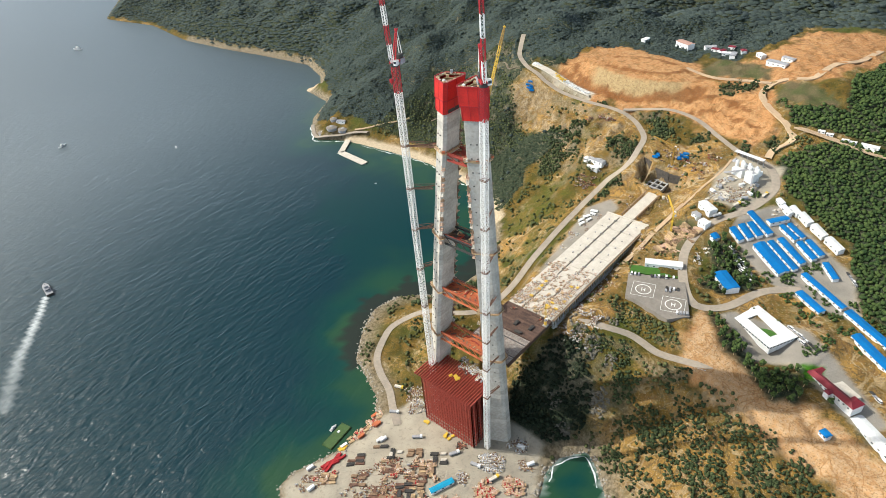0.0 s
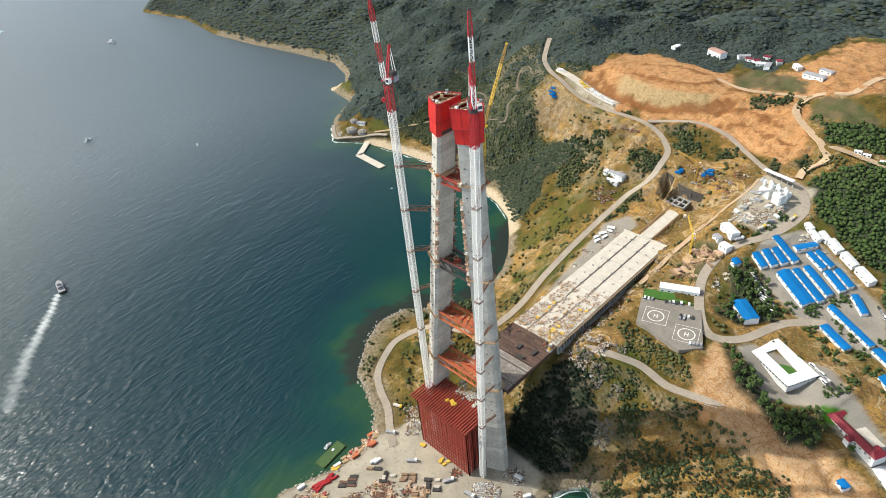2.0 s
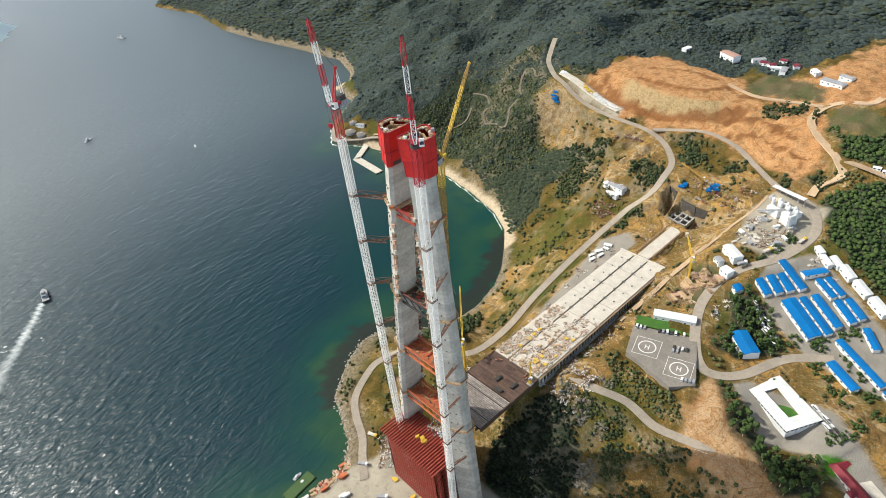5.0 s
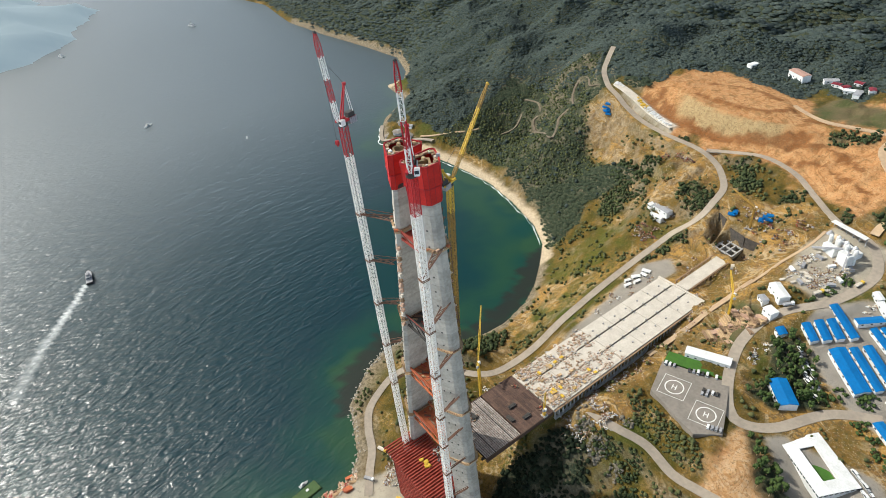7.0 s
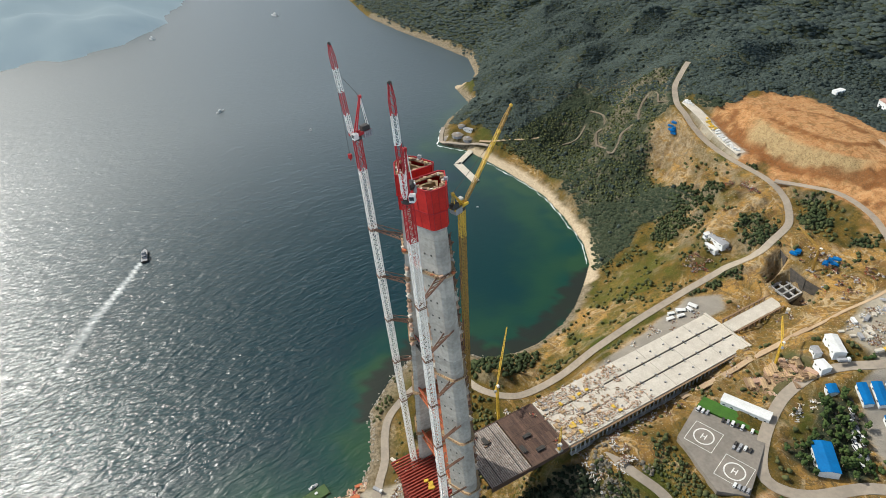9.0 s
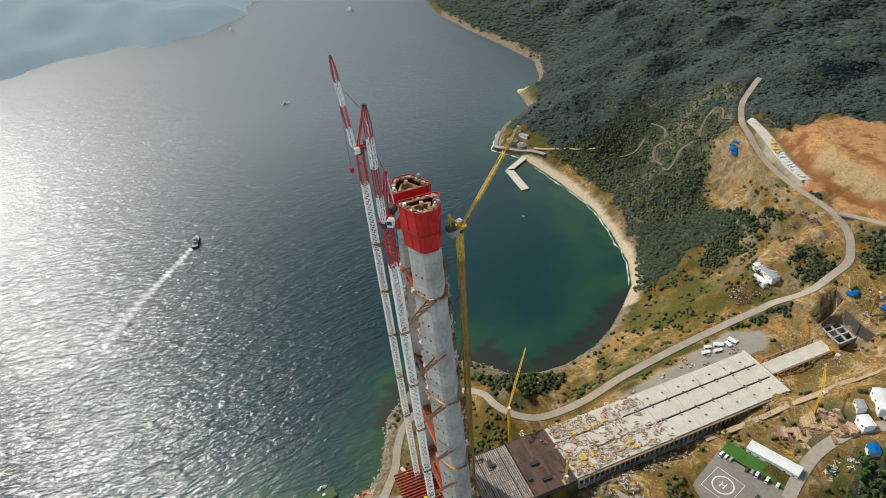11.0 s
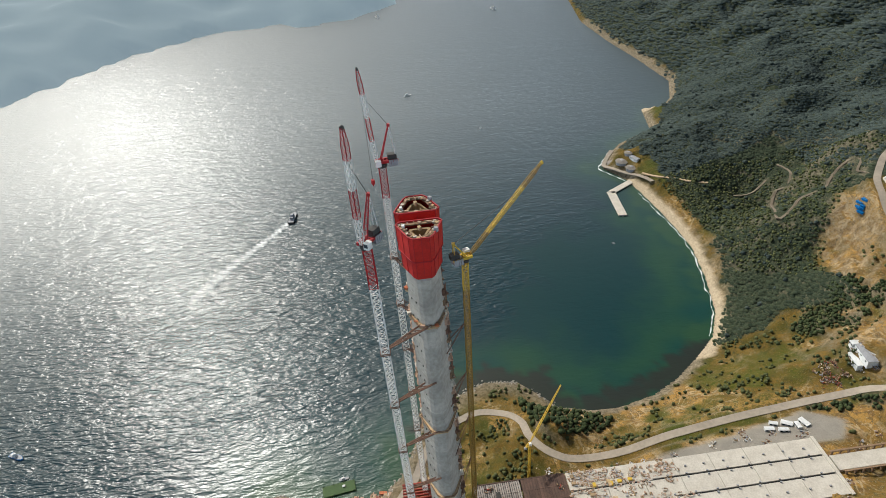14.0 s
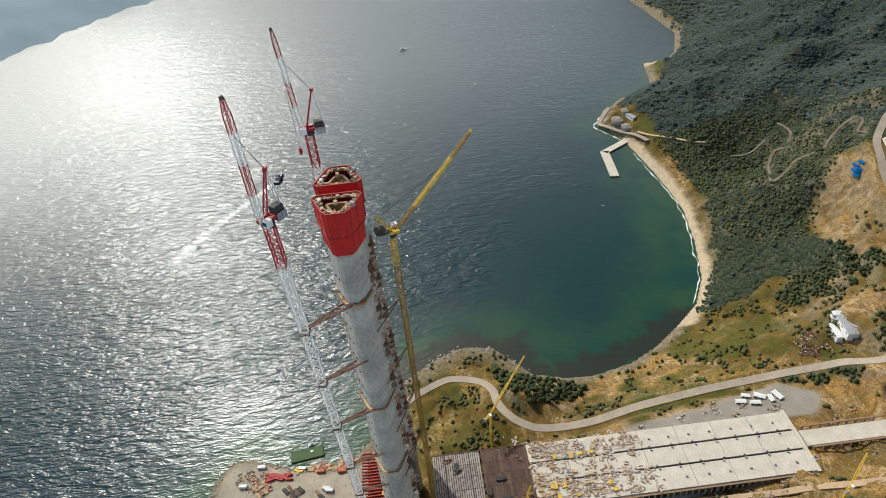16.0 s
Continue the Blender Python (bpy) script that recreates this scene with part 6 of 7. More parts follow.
x, y = scatter(80, 300, 130, 290, 5.4)
keep = np.flatnonzero((wooded(x, y, PINE_WOOD[1:3] + PINE_WOOD[4:5]) > 0) & clear_of_roads(x, y, 2))[:150]
for k in keep:
    tree(float(x[k]), float(y[k]), float(rng.uniform(0.8, 1.25)))


# rocks along the near shore
x, y = scatter(-195, 160, -145, 135, 2.0)
d = signed(COAST, x, y)
k = np.flatnonzero((d > -3) & (d < 4 + 3 * wobble(x, y, 19)) & (rng.uniform(0, 1, x.size) < 0.42))
me = clumps("shore_rocks", np.stack([x[k], y[k], np.maximum(relief(x[k], y[k]), -0.4)], -1), rng.uniform(0.4, 1.5, len(k)), 0.6, BOULDER, 0.45)
tagged(new("shore_rocks", me), "pale broken rocks along the waterline", "rocks", kind="stuff")


GULLYROCK = mat("grey-brown broken rock", (0.20, 0.175, 0.135), (0.10, 0.09, 0.07), 0.5, 0.95)
# rock outcrops over the gully
tx, ty = [], []
for ex, ey, reach in [(40, 112, 6), (58, 106, 7), (80, 80, 8), (48, 62, 6), (66, 48, 6), (76, 106, 5), (60, 130, 6), (34, 118, 5)]:
    x, y = scatter(ex - reach, ex + reach, ey - reach, ey + reach, 1.7)
    keep = (np.hypot(x - ex, y - ey) + 3 * wobble(x, y, 9, ex) < reach) & clear_of_roads(x, y, 1.5)
    tx.append(x[keep])
    ty.append(y[keep])
x, y = np.concatenate(tx), np.concatenate(ty)
me = clumps("gully_rocks", np.stack([x, y, relief(x, y) + 0.3], -1), rng.uniform(0.6, 1.8, len(x)), 0.8, GULLYROCK, 0.5)
me.polygons.foreach_set("use_smooth", np.zeros(len(me.polygons), bool))
tagged(new("gully_rocks", me), "grey-brown broken rock outcrops above the dark gully", "rocks", kind="stuff")


# ---- loose things on the site ----
pick = random.Random(5)


def timber_stack(label, material, n, lx, w, h):
    t = thing("timber_stack", label, "building material", None, "stacks of building material")
    me = Shape().box(0, 0, 0, lx, w * 0.86, h * 0.9).data("plank", material)
    for i in range(n):
        for j in range(3):
            if i + j < n + 1:
                part("plank", me, None, t, at=pose(pick.uniform(-0.4, 0.4), (i - n / 2) * w, j * h, 0, 0, pick.uniform(-4, 4)))
    return t


def container(label, material, lx=6.1):
    t = thing("container", label, "container", None, "site containers")
    s = Shape().box(0, 0, 0.15, lx, 2.4, 2.4)
    n = int(lx / 0.45)
    for i in range(n):
        for k in (-1, 1):
            s.box(-lx / 2 + (i + 0.5) * lx / n, k * 1.22, 0.3, lx / n * 0.45, 0.08, 2.1)
    part("body", s, material, t)
    d = Shape().box(lx / 2 + 0.04, -0.6, 0.3, 0.06, 1.12, 2.1).data("door", material)
    for y in (0, 1.2):
        door = part("door", d, None, t, at=pose(0, y, 0))
        part("lock_bar", Shape().box(lx / 2 + 0.09, -0.4, 0.4, 0.05, 0.06, 1.9), GREY, door)
    for x in (-lx / 2 + 0.1, lx / 2 - 0.1):
        for y in (-1.15, 1.15):
            part("corner_post", Shape().box(x, y, 0, 0.22, 0.22, 2.6), GREY, t)
    return t


PALETTE = [WOOD, PALE, GREY, BARS, WHITE, YELLOW, DARK, BROWN, TIMBER, RUST, CRATE, CRANE_RED]
PILES = {}


def rubble(label, tones, n, r, name="material_heap", big=1.0):
    """A loose heap of boards, crates and bars, all lying in each other; tones are places in PALETTE."""
    s = Shape()
    ob = thing(name, label, "building material", None, "heaps of building material")
    for i in range(n):
        a, q = pick.uniform(0, 6.28), r * pick.random() ** 0.6
        lx, ly, h = (v * big for v in (pick.uniform(0.5, 2.4), pick.uniform(0.25, 0.8), pick.uniform(0.2, 0.9)))
        s.tone = pick.choice(tones)
        turn = pick.choice((0, 90, 0, 90, pick.uniform(0, 180)))
        s.box(q * math.cos(a), q * math.sin(a), 0, lx, ly, h, turn)
        part("crate" if ly > 0.6 else "board", Shape().box(q * math.cos(a), q * math.sin(a), 0, lx, ly, h, turn), PALETTE[s.tone], ob)
    PILES[ob.name] = s
    return ob


def panel_stack(label, material):
    t = thing("panel_stack", label, "formwork panels", None, "formwork panel stacks")
    for i in range(4):
        part("panel", Shape().box(0, 0, 0, 2.8, 2.0, 0.26), material, t, at=pose(pick.uniform(-0.2, 0.2), 0, 0.34 * i, 0, 0, pick.uniform(-8, 8)))
    return t


def vehicle(label, material, lx=4.4, w=1.8, high=1.45, name="car"):
    t = thing(name, label, name, None, "parked vehicles")
    s = Shape().prism([(-lx / 2, -w / 2 + 0.15), (-lx / 2 + 0.2, -w / 2), (lx / 2 - 0.35, -w / 2), (lx / 2, -w / 2 + 0.3), (lx / 2, w / 2 - 0.3), (lx / 2 - 0.35, w / 2), (-lx / 2 + 0.2, w / 2), (-lx / 2, w / 2 - 0.15)], 0.35, 0.95)
    s.prism([(-lx * 0.42, -w * 0.44), (lx * 0.2, -w * 0.44), (lx * 0.2, w * 0.44), (-lx * 0.42, w * 0.44)], high - 0.08, high, None)
    part("body", s, material, t)
    g = Shape().prism([(-lx * 0.45, -w * 0.46), (lx * 0.28, -w * 0.46), (lx * 0.28, w * 0.46), (-lx * 0.45, w * 0.46)], 0.95, high - 0.08,
                      [(-lx * 0.41, -w * 0.42), (lx * 0.18, -w * 0.42), (lx * 0.18, w * 0.42), (-lx * 0.41, w * 0.42)])
    part("glass_house", g, GLASS, t)
    wheel = Shape()
    ring = [(0.34 * math.cos(i * 0.785), 0.34 * math.sin(i * 0.785)) for i in range(8)]
    wheel.add([(a, -0.11, b + 0.34) for a, b in ring] + [(a, 0.11, b + 0.34) for a, b in ring], [(i, (i + 1) % 8, 8 + (i + 1) % 8, 8 + i) for i in range(8)] + [tuple(range(8)), tuple(range(15, 7, -1))])
    me = wheel.data("wheel", RUBBER)
    for a in (-0.31, 0.31):
        for b in (-1, 1):
            part("wheel", me, None, t, at=pose(a * lx, b * (w / 2 - 0.1), 0))
    return t


def truck(label, cab_mat, load_mat):
    t = thing("truck", label, "truck", None, "site trucks")
    cab = part("cab", Shape().box(3.4, 0, 0.9, 2.0, 2.4, 2.2), cab_mat, t)
    part("windscreen", Shape().box(4.42, 0, 1.9, 0.08, 2.1, 0.9), GLASS, cab)
    part("load_bed", Shape().box(-0.9, 0, 1.0, 6.4, 2.4, 1.4), load_mat, t)
    part("chassis", Shape().box(0.4, 0, 0.6, 8.2, 1.2, 0.35), DARK, t)
    ring = [(0.5 * math.cos(i * 0.785), 0.5 * math.sin(i * 0.785)) for i in range(8)]
    wheel = Shape().add([(a, -0.16, b + 0.5) for a, b in ring] + [(a, 0.16, b + 0.5) for a, b in ring], [(i, (i + 1) % 8, 8 + (i + 1) % 8, 8 + i) for i in range(8)] + [tuple(range(8)), tuple(range(15, 7, -1))])
    me = wheel.data("wheel", RUBBER)
    for a in (-3.2, -1.9, 3.2):
        for b in (-1, 1):
            part("wheel", me, None, t, at=pose(a, b * 1.1, 0))
    return t


STACKS = [timber_stack("stack of pale formwork timber", WOOD, 5, 5.0, 0.55, 0.4), timber_stack("stack of rusty steel bars", BARS, 6, 7.0, 0.4, 0.35),
          timber_stack("stack of dark steel beams", DARK, 4, 6.0, 0.8, 0.5), timber_stack("stack of weathered brown timber", TIMBER, 4, 5.0, 0.7, 0.5), timber_stack("stack of pale concrete beams", PALE, 4, 4.0, 0.7, 0.5)]
BOXES = [container("white steel site container", WHITE), container("rust-red steel site container", RUST), container("grey steel site container", GREY), container("orange-brown steel site container", ORANGE)]
HEAPS = [rubble("loose heap of timber, crates and bars", (0, 1, 2, 3, 8), 14, 3.0) for _ in range(4)]
PALE_HEAPS = [rubble("loose heap of white and pale site materials", (4, 1, 0, 2, 1, 6, 8), 15, 2.8) for _ in range(6)]
PALE_HEAPS += [rubble("loose heap of pale boards and yellow frames", (1, 5, 0, 4, 8), 13, 2.4) for _ in range(2)]
BROWN_HEAPS = [rubble("loose heap of brown timber and rusty bars", (0, 3, 7, 6, 8, 8, 3, 9), 18, 3.4) for _ in range(5)]
DECK_HEAPS = [rubble("loose spread of tan formwork boards and crates", (1, 1, 8, 10, 0, 1, 8, 2), 11, 2.9) for _ in range(5)] + [rubble("loose spread of pale and brown boards", (1, 1, 8, 10, 1), 8, 2.4) for _ in range(3)]
CRATE_HEAPS = [rubble("pile of pale pink crates", (10, 10, 0, 10, 1), 12, 2.6, big=1.7), rubble("pile of pale and red crates", (10, 10, 11, 0, 10), 12, 2.6, big=1.7), rubble("pile of weathered crates", (10, 0, 8, 10, 3), 12, 2.6, big=1.6)]
PANELS = [panel_stack("stack of yellow formwork panels", YELLOW), panel_stack("stack of pale timber formwork panels", WOOD)]
CARS = [vehicle("white saloon car on the car park", WHITE), vehicle("dark grey car on the car park", DARK), vehicle("silver grey car on the car park", GREY), vehicle("white minibus on the car park", WHITE, 5.6, 2.0, 2.2, "van")]
TRUCKS = [truck("white site truck with a grey bed", WHITE, GREY), truck("yellow site truck with a pale bed", YELLOW, PALE)]
used = set()


loose = Shape()
heaped = [0, 0]


def put(ob, x, y, turn, z=None):
    """Sets a copy of a thing down. Heaps past the first few hundred go into one loose spread."""
    m = pose(x, y, gz(x, y) + 0.1 if z is None else z, 0, 0, turn)
    if ob.name in PILES and ob.name in used:
        heaped[0] += 1
        if heaped[0] % 30 or heaped[1] > 18:
            s = PILES[ob.name]
            k = len(loose.v)
            loose.v += [tuple(m @ Vector(p)) for p in s.v]
            loose.f += [tuple(i + k for i in f) for f in s.f]
            loose.m += s.m
            return None
        heaped[1] += 1
    if ob.name in used:
        return copy_thing(ob, m)
    used.add(ob.name)
    ob.matrix_basis = m
    return ob


# yard at the tower's foot: ordered rows of stacks between open lanes, crates by the inlet
RED_PILE = timber_stack("pile of bright red steel frames", CRANE_RED, 4, 5.0, 0.5, 0.6)
GOLD_PILE = timber_stack("pile of yellow steel frames", YELLOW, 5, 5.0, 0.8, 0.5)
for cx, cy, rows, kind in [(1, -45, 4, (3, 0)), (-1, -69, 5, (1, 2)), (1, -56, 4, (1, 3)), (-22, -63, 4, (1, 1)), (-29, -50, 3, (2, 4)), (2, -31, 4, (4, 2)), (-17, -39, 3, (3, 3)), (8, -65, 4, (3, 0)), (-57, -97, 4, (3, 0)), (-52, -72, 4, (2, 1)),
                           (-36, -84, 4, (1, 3)), (-14, -84, 4, (3, 1)), (-30, -104, 3, (0, 3)), (-12, -100, 3, (1, 0)), (14, -84, 3, (3, 1)), (-44, -52, 2, (2, 3))]:
    for k in range(rows):
        for e in (0, 1):
            a = radians(38)
            u, v = (e - 0.5) * 7.2 + pick.uniform(-0.6, 0.6), (k - rows / 2) * 2.7 + pick.uniform(-0.4, 0.4)
            if pick.random() < 0.85:
                put(STACKS[kind[(k + e) % 2]], cx + u * math.cos(a) - v * math.sin(a), cy + u * math.sin(a) + v * math.cos(a), 38 + pick.choice((0, 0, 0, 90)) + pick.uniform(-4, 4))
for cx, cy, n, r, kinds in [(38, -10, 40, 9, PALE_HEAPS[:3] + HEAPS), (49, -31, 24, 8, CRATE_HEAPS), (64, -14, 26, 8, CRATE_HEAPS), (27, -35, 10, 5, HEAPS + PALE_HEAPS[:1]), (60, 4, 8, 5, HEAPS), (46, 14, 16, 7, PALE_HEAPS + HEAPS), (9, -13, 6, 3, BROWN_HEAPS),
                            (-46, -4, 16, 8, PALE_HEAPS + HEAPS), (-58, 4, 20, 9, HEAPS), (0, -50, 26, 13, HEAPS + BROWN_HEAPS + CRATE_HEAPS), (-20, -66, 26, 13, HEAPS + CRATE_HEAPS + BROWN_HEAPS), (-30, -88, 22, 14, HEAPS + BROWN_HEAPS), (-2, -84, 20, 12, CRATE_HEAPS + BROWN_HEAPS), (-60, -100, 16, 9, HEAPS + CRATE_HEAPS), (34, -56, 12, 7, CRATE_HEAPS), (20, -70, 10, 8, HEAPS + BROWN_HEAPS), (-68, -112, 8, 6, HEAPS)]:
    for _ in range(n):
        a, q = pick.uniform(0, 6.28), r * pick.random() ** 0.5
        put(pick.choice(kinds), cx + q * math.cos(a), cy + q * math.sin(a), pick.choice((38, 38, -52, pick.uniform(0, 180))))
# along the yard's water edge
for i in range(17):
    put(RED_PILE, -66 + pick.uniform(-4, 4), -86 + pick.uniform(-9, 9), pick.uniform(60, 110))
for i in range(5):
    put(GOLD_PILE, -71 + pick.uniform(-2, 2), -69 + pick.uniform(-3, 3), pick.uniform(60, 110))
for i in range(26):
    u = i / 25
    put(pick.choice(CRATE_HEAPS + [BROWN_HEAPS[0], STACKS[0]]), -72 + pick.uniform(-3, 3) + 2 * u, -62 + 36 * u, 75 + pick.uniform(-14, 14))
for x, y, t in [(-76, -101, 84), (-71, -69, 82), (62, 9, 60), (48, 16, 10), (-60, -113, 84), (-49, -48, 80), (-47, -46, 80)]:
    put(BOXES[0], x, y, t)
for x, y in [(-66, -54), (-65, -38), (-63, -37), (-74, -31)]:
    put(BOXES[3], x, y, 84)
for i in range(9):
    put(PANELS[0], pick.choice((-29, -11, -6, -1)) + pick.uniform(-2, 2), -10 + pick.uniform(-4, 2), pick.uniform(0, 90))
for i in range(5):
    put(PANELS[0], -6 + pick.uniform(-4, 5), 2 + pick.uniform(-3, 3), pick.uniform(0, 90), SZ1 + 1.5)
for i in range(26):
    put(pick.choice(PALE_HEAPS + HEAPS), pick.uniform(-16, 14), pick.uniform(13, 24), pick.uniform(0, 180), SZ1 + 1.5)
shed("site shed with a bright cyan roof", 21, -50, 20, 5, 3.2, 68, mat("cyan roofing", (0.02, 0.28, 0.46), None, 0.2, 0.5))

# on the concrete deck: dense near the steel end, thinning out
for i in range(270):
    u = pick.random() ** 1.4
    x, y = pick.uniform(-20.8, 20.8), 99.5 + 76 * u
    if abs(x + 1) < 4.5 and y > 112 and pick.random() < 0.75:
        continue
    kinds = DECK_HEAPS + [PANELS[1]] if y < 140 else DECK_HEAPS[4:]
    put(pick.choice(kinds), x, y, pick.choice((0, 90, pick.uniform(0, 180))), DZ)
for i in range(12):
    put(PANELS[0], pick.choice((-19, -12, -9, 9, 12, 18)) + pick.uniform(-1.5, 1.5), pick.uniform(104, 168), pick.choice((0, 90)), DZ)
post = thing("deck_block", "small dark form block on the deck", "block", None, "dark deck blocks")
part("body", Shape().box(0, 0, 0, 0.7, 1.1, 0.8), DARK, post)
part("cap", Shape().box(0, 0, 0.8, 0.9, 1.3, 0.15), GREY, post)
for x in (-14.5, -8.9, -6.2, 5.2, 7.6, 15):
    for i in range(9):
        put(post, x, 150 + i * 14 + pick.uniform(-1, 1), 0, DZ)
for i in range(8):
    put(pick.choice((STACKS[2], BROWN_HEAPS[2])), pick.uniform(-18, 18), pick.uniform(45, 94), pick.choice((0, 90)), DZ)

# timber yard and works beyond the deck
LOGS = [timber_stack("stack of long pale formwork timber", CRATE, 6, 8.5, 0.8, 0.8), timber_stack("stack of long weathered timber", TIMBER, 6, 9.0, 0.9, 0.8), timber_stack("stack of long tan beams", WOOD, 6, 9.0, 0.8, 0.9)]
for i in range(46):
    a, q = pick.uniform(-1, 1), pick.uniform(-1, 1)
    put(pick.choice(LOGS), 60 + 10 * a + 3 * q, 259 + 17 * q, pick.choice((-30, 60, -30, 60, pick.uniform(0, 180))))
for i in range(60):
    a, q = pick.uniform(-1, 1), pick.uniform(-1, 1)
    x, y = 60 + 11 * a + 3 * q, 259 + 18 * q
    put(pick.choice(BROWN_HEAPS[:2] + HEAPS + [STACKS[0], STACKS[3], STACKS[3]]), x, y, pick.choice((-30, 60, -30)))
for kinds, n, x0, x1, y0, y1 in [(HEAPS + BROWN_HEAPS, 44, -14, 44, 352, 388), (PALE_HEAPS[:3] + HEAPS + [STACKS[4], STACKS[4], BOXES[2], BOXES[0]], 64, 58, 92, 318, 362), (HEAPS + PALE_HEAPS[:2], 46, 24, 52, 98, 132), (HEAPS, 40, 23, 34, 130, 270),
                                 (HEAPS + BROWN_HEAPS, 26, -92, -66, 318, 338), (BROWN_HEAPS + HEAPS, 26, -130, -92, 414, 432), (PALE_HEAPS + HEAPS, 30, -46, -26, 120, 280), (PALE_HEAPS, 12, 78, 89, 238, 262),
                                 (HEAPS, 22, -22, 22, 276, 330), (PALE_HEAPS + HEAPS, 20, -60, -36, 84, 110), (PALE_HEAPS, 16, 118, 140, 326, 348), (HEAPS + PALE_HEAPS, 14, -96, -66, 340, 358)]:
    for _ in range(n):
        x, y = pick.uniform(x0, x1), pick.uniform(y0, y1)
        if abs(x) < 9 and 270 < y < 364 or abs(along([tuple(p) for p in ROAD_LINES["coast_road"][1]], np.array([x]), np.array([y]))[0]) < 6:
            continue
        put(pick.choice(kinds), x, y, pick.choice((-30, 60, pick.uniform(0, 180))))

# parked cars
for ox, oy, dx, dy, n, turn in [(46, 193, 2.8, 1.3, 4, 22), (62, 199.5, 2.8, 1.45, 9, 24), (80, 191, 2.9, 1.2, 5, 20), (81, 188, 2.9, 1.2, 3, 20), (101, 166, 2.4, 1.2, 4, 25),
                                (100, 276, 2.4, -2.5, 12, 60), (107, 272, 2.2, -2.3, 12, 60), (120, 262, 2.3, -1.9, 7, 60), (178, 210, 2.8, -1.5, 9, 60), (182, 204, 2.8, -1.6, 5, 60),
                                (196, 300, 2.2, -2.4, 5, 30), (100, 262, 1.6, -1.8, 4, 60), (245, 186, 2.6, -2.0, 4, 60)]:
    for i in range(n):
        if pick.random() < 0.88:
            x, y = ox + dx * i, oy + dy * i
            if crowded(np.array([x]), np.array([y]))[0]:
                continue
            on = 68.32 if 44 < x < 112 and 152 < y < 212 else None
            put(pick.choice((CARS[0], CARS[1], CARS[1], CARS[2], CARS[3])), x, y, turn + 90 + pick.uniform(-4, 4), on)
for x, y, t in [(-60, -20, 30), (-75, 2, 20), (10, -22, 60), (30, -20, 10), (-25, -28, 40), (80, 292, 60), (66, 250, 90), (88, 320, 70), (104, 350, 80), (48, -20, 70)]:
    put(pick.choice(TRUCKS), x, y, t)


# concrete plant
plant = thing("concrete_plant", "white concrete mixing plant with silos and conveyors", "concrete plant", pose(78, 371, gz(78, 371), 0, 0, -20))
for i in range(7):
    part("silo", Shape().tube(-13 + 4.2 * i, (i % 2) * 3, -2, 11, 1.7, n=12), WHITE, plant)
    part("silo_cone", Shape().tube(-13 + 4.2 * i, (i % 2) * 3, 11, 12.6, 1.7, 0.4, 12), WHITE, plant)
for x, y, sx, sy, h in ((-6, -6, 12, 5, 7), (9, -6, 10, 6, 9), (0, 8, 20, 5, 5)):
    part("plant_house", Shape().box(x, y, -2, sx, sy, h + 2), WHITE, plant)
part("conveyor", Shape().beam((-16, -14, 1), (4, -5, 10), 1.4), GREY, plant)
part("conveyor", Shape().beam((18, -16, 1), (10, -5, 11), 1.4), GREY, plant)

canopy = thing("canopy", "long white canopy roof over the gravel bays", "canopy", pose(72, 391, gz(72, 388), 0, 0, -13))
part("roof", Shape().box(0, 0, 8, 32, 5, 0.5), WHITE, canopy)
for i in range(6):
    part("post", Shape().box(-15 + 6 * i, 1.8, -3, 0.7, 0.7, 11), CONCRETE, canopy)
for i in range(5):
    bay = thing("gravel_heap", "heap of loose gravel in an open bay", "gravel", pose(60 + 6 * i, 387 - 1.4 * i, gz(60 + 6 * i, 387) - 0.4), "gravel heaps")
    part("heap", Shape().tube(0, 0, 0, 3.2, 3.4, 0.5, 11), (GREY, SAND, GREY, ASPHALT, GREY)[i], bay)

# laydown strip on the hill
STRIP = ROAD_LINES["laydown_strip"][1]
SHEETS = panel_stack("low stack of white sheets", WHITE)
for i in range(110):
    u = (i + 0.5) / 110
    k = min(int(u * len(STRIP)), len(STRIP) - 1)
    x, y = STRIP[k].x + pick.uniform(-1, 1), STRIP[k].y + pick.uniform(-3.2, 3.2)
    if 0.12 < u < 0.4 or 0.93 < u:
        continue
    put(PANELS[0] if 0.4 < u < 0.55 else SHEETS, x, y, -20 + 90 * (i % 2), float(ROAD_HEIGHTS["laydown_strip"][k]) + 0.46)
bundle = timber_stack("stack of bright blue formwork frames", BLUE, 5, 6.0, 0.9, 0.6)
for x, y in [(-246, 452), (-243, 450), (-240, 452), (-238, 449), (-244, 455), (-241, 450), (-239, 451), (-20, 371), (-18, 374), (7, 380), (9, 384), (11, 379), (6, 376)]:
    put(bundle, x, y, pick.choice((20, -70)))


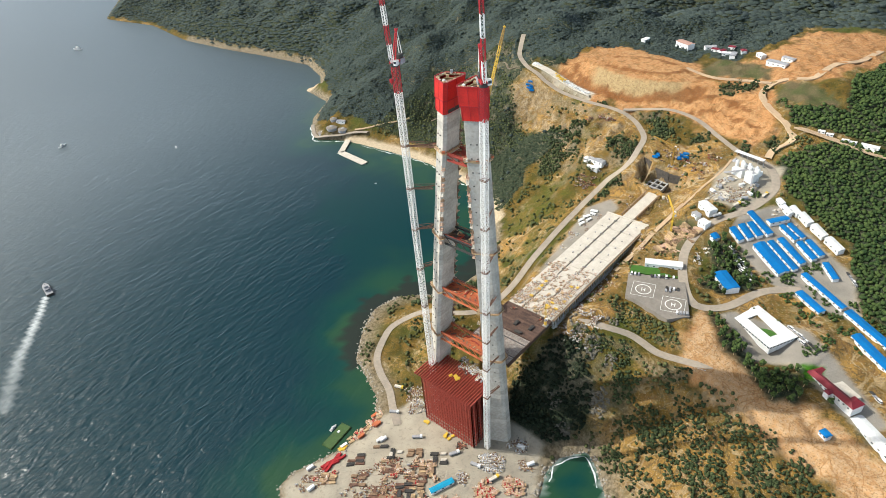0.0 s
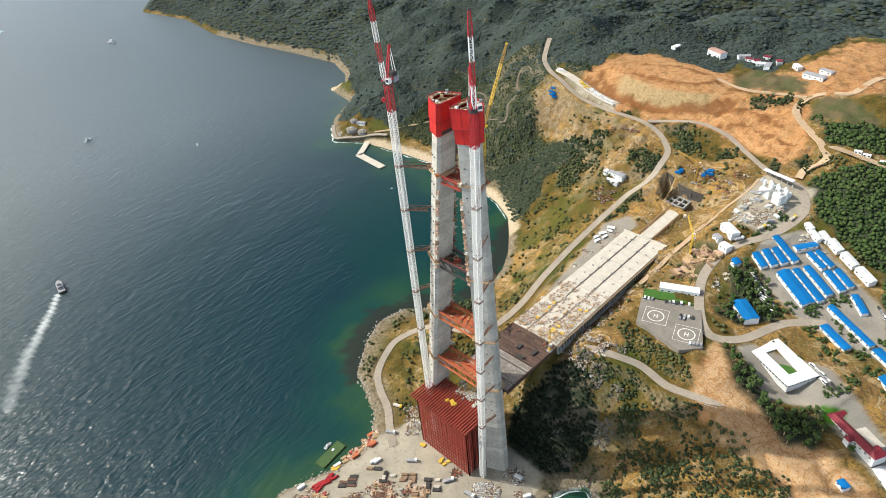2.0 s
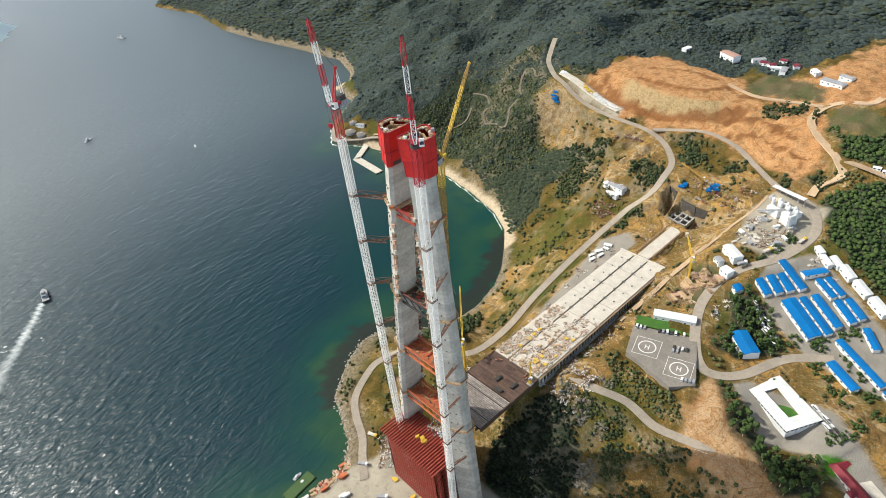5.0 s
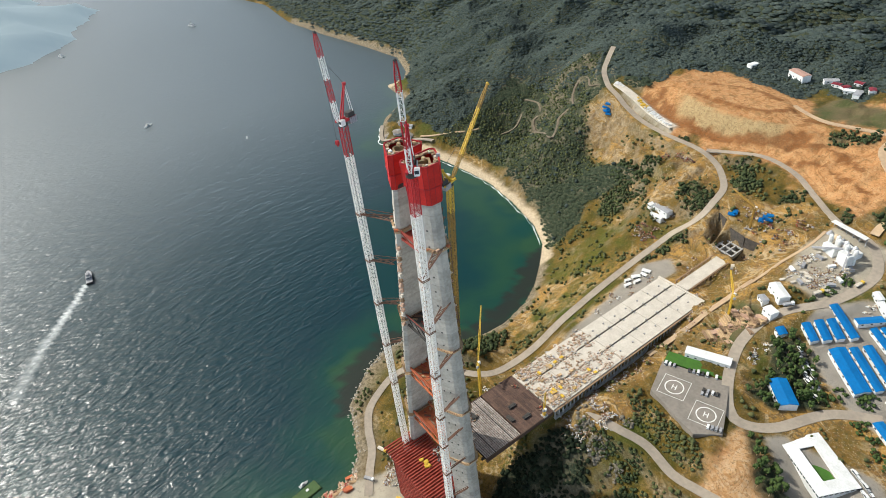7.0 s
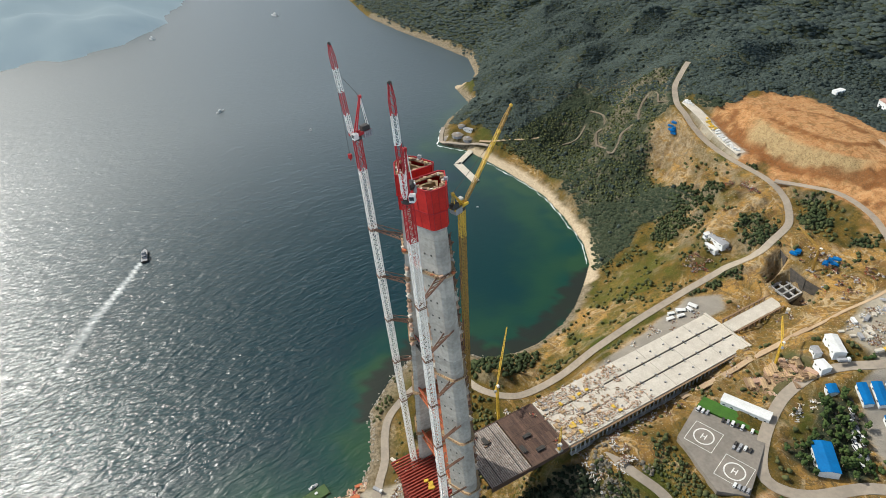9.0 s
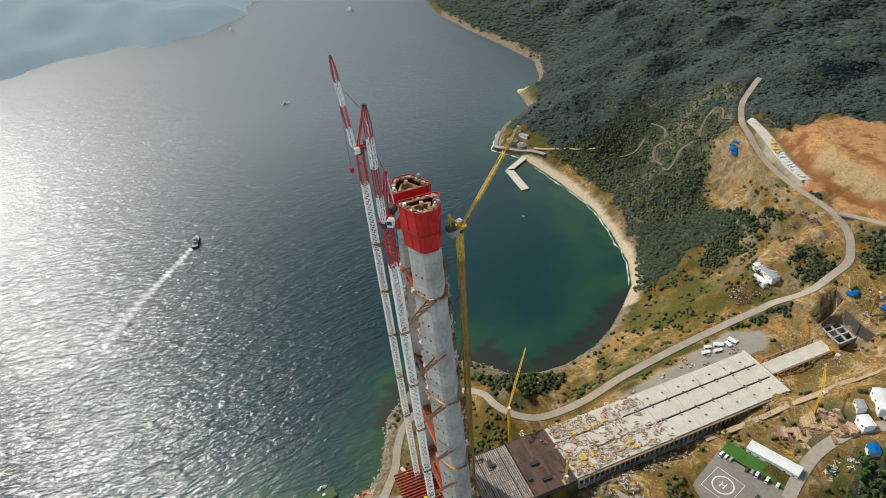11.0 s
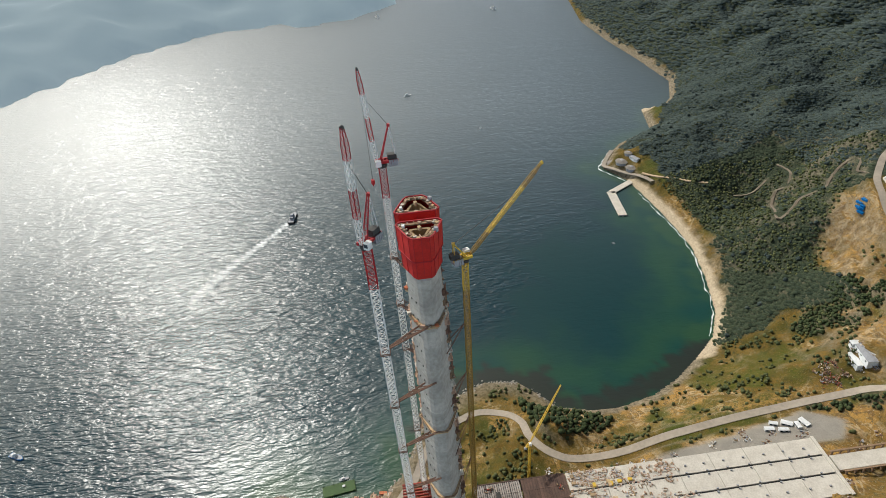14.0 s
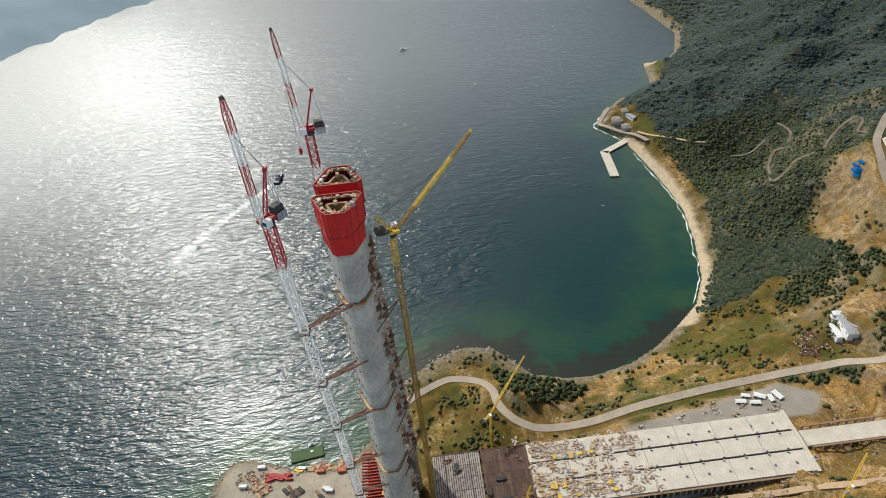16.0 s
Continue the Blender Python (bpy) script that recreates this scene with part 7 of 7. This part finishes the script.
# small cranes
def small_crane(label, x, y, z, h, tip, w=1.5, tone=YELLOW):
    c = thing("small_crane", label, "crane", None, "small yellow cranes")
    me = mast_section(tone, w, h / max(1, round(h / 5)), 0.3, 0.16)
    n = max(1, round(h / 5))
    for i in range(n):
        part("mast_section", me, None, c, at=pose(x, y, z + h * i / n))
    cab = part("cab", Shape().box(x + 1.2, y, z + h, 1.8, 1.8, 2.0), CRANE_WHITE, c)
    part("cab_window", Shape().box(x + 1.2, y - 0.94, z + h + 0.7, 1.4, 0.1, 1.0), GLASS, cab)
    t = Vector(tip)
    f = Vector((x, y, z + h + 1))
    part("jib", lattice(f, t, 1.2, max(4, int((t - f).length / 2)), 0.26, 0.14, 0.5, 0.4), tone, c)
    back = f - (t - f).normalized() * 6
    back.z = f.z + 0.4
    part("counter_jib", lattice(f, back, 1.1, 3, 0.24, 0.14), tone, c)
    part("counterweight", Shape().box(back.x, back.y, back.z - 1.4, 1.4, 1.8, 1.8), GREY, c)
    part("base", Shape().box(x, y, z - 0.6, 4, 4, 0.9), CONCRETE, c)


small_crane("small yellow luffing crane beside the steel deck", -36, 77, gz(-36, 77), 86 - gz(-36, 77), (-66, 106, 84 + 22))
small_crane("yellow crane at the deck edge", 21, 90, DZ, 6, (19, 93, DZ + 20))
small_crane("yellow crane over the timber yard", 48, 268, gz(48, 268), 22, (34, 284, 102), 1.2)
small_crane("yellow crane in the cutting", 2, 366, gz(2, 366), 22, (-30, 384, 108), 1.2, OCHRE)

# boats
def boat(label, x, y, lx, w, turn, hull, house, name="boat"):
    b = thing(name, label, name, pose(x, y, 0, 0, 0, turn))
    o = [(-lx / 2, -w / 2), (lx * 0.25, -w / 2), (lx * 0.42, -w * 0.28), (lx / 2, 0), (lx * 0.42, w * 0.28), (lx * 0.25, w / 2), (-lx / 2, w / 2)]
    part("hull", Shape().prism([(p * 0.96, q * 0.85) for p, q in o], -0.8, w * 0.32, o), hull, b)
    part("deck", Shape().prism([(p * 0.94, q * 0.9) for p, q in o], w * 0.32, w * 0.34), GREY, b)
    wh = part("wheelhouse", Shape().box(-lx * 0.12, 0, w * 0.34, lx * 0.3, w * 0.62, w * 0.42), house, b)
    part("window_band", Shape().box(-lx * 0.12, 0, w * 0.54, lx * 0.302, w * 0.625, w * 0.1), GLASS, wh)
    part("bridge", Shape().box(-lx * 0.08, 0, w * 0.76, lx * 0.16, w * 0.5, w * 0.28), house, b)
    part("mast", Shape().tube(-lx * 0.1, 0, w * 1.04, w * 1.7, 0.14, n=6), DARK, b)
    return b


boat("dark grey work ship with a white wake", -520, -136, 30, 8, 172, DARK, GREY, "ship")
boat("small white boat moored at the barge", -93, -62, 8, 2.6, 100, WHITE, WHITE)
for x, y, lx, t in [(-745, 160, 9, 160), (-1500, 320, 26, 200), (-930, 50, 16, 120), (-1530, 10, 22, 200), (-372, 260, 4, 60)]:
    boat("small far boat on the water", x, y, lx, lx * 0.3, t, WHITE, WHITE)
boat("small blue and white launch under way", -163, -350, 15, 4.6, 62, BLUE, WHITE)
barge = thing("barge", "flat olive green barge at the yard's edge", "barge", pose(-84, -66, 0, 0, 0, 98))
part("hull", Shape().prism([(-13, -5), (13, -5), (13, 5), (-13, 5)], -1, 1.2), GREEN, barge)
part("deck", Shape().box(0, 0, 1.2, 25.4, 9.4, 0.12), GREEN, barge)
part("hatch", Shape().box(4, 1, 1.3, 2.4, 1.8, 0.7), WHITE, barge)
for x in (-12, -4, 4, 12):
    for y in (-4.7, 4.7):
        part("bollard", Shape().tube(x, y, 1.3, 2.1, 0.25, n=8), DARK, barge)

tagged(new("loose_materials", loose.data("loose_materials", PALETTE)), "loose boards, crates and bars strewn over the site", "building material", kind="stuff")

# barrier blocks along the lower road
block = thing("road_barrier", "short white concrete barrier block beside the road", "barrier", None, "road barrier blocks")
part("body", Shape().prism([(-0.8, -0.4), (0.8, -0.4), (0.8, 0.4), (-0.8, 0.4)], 0, 1.1, [(-0.8, -0.15), (0.8, -0.15), (0.8, 0.15), (-0.8, 0.15)]), WHITE, block)
part("foot", Shape().box(0, 0, 0, 1.7, 1.0, 0.25), GREY, block)
edge = ROAD_LINES["lower_road"][1]
for i in range(2, len(edge) - 2):
    for u in (0.0, 0.5):
        p, q = edge[i], edge[i + 1]
        d = (q - p).normalized()
        m = p.lerp(q, u) + Vector((d.y, -d.x)) * 4.0
        put(block, m.x, m.y, math.degrees(math.atan2(d.y, d.x)))
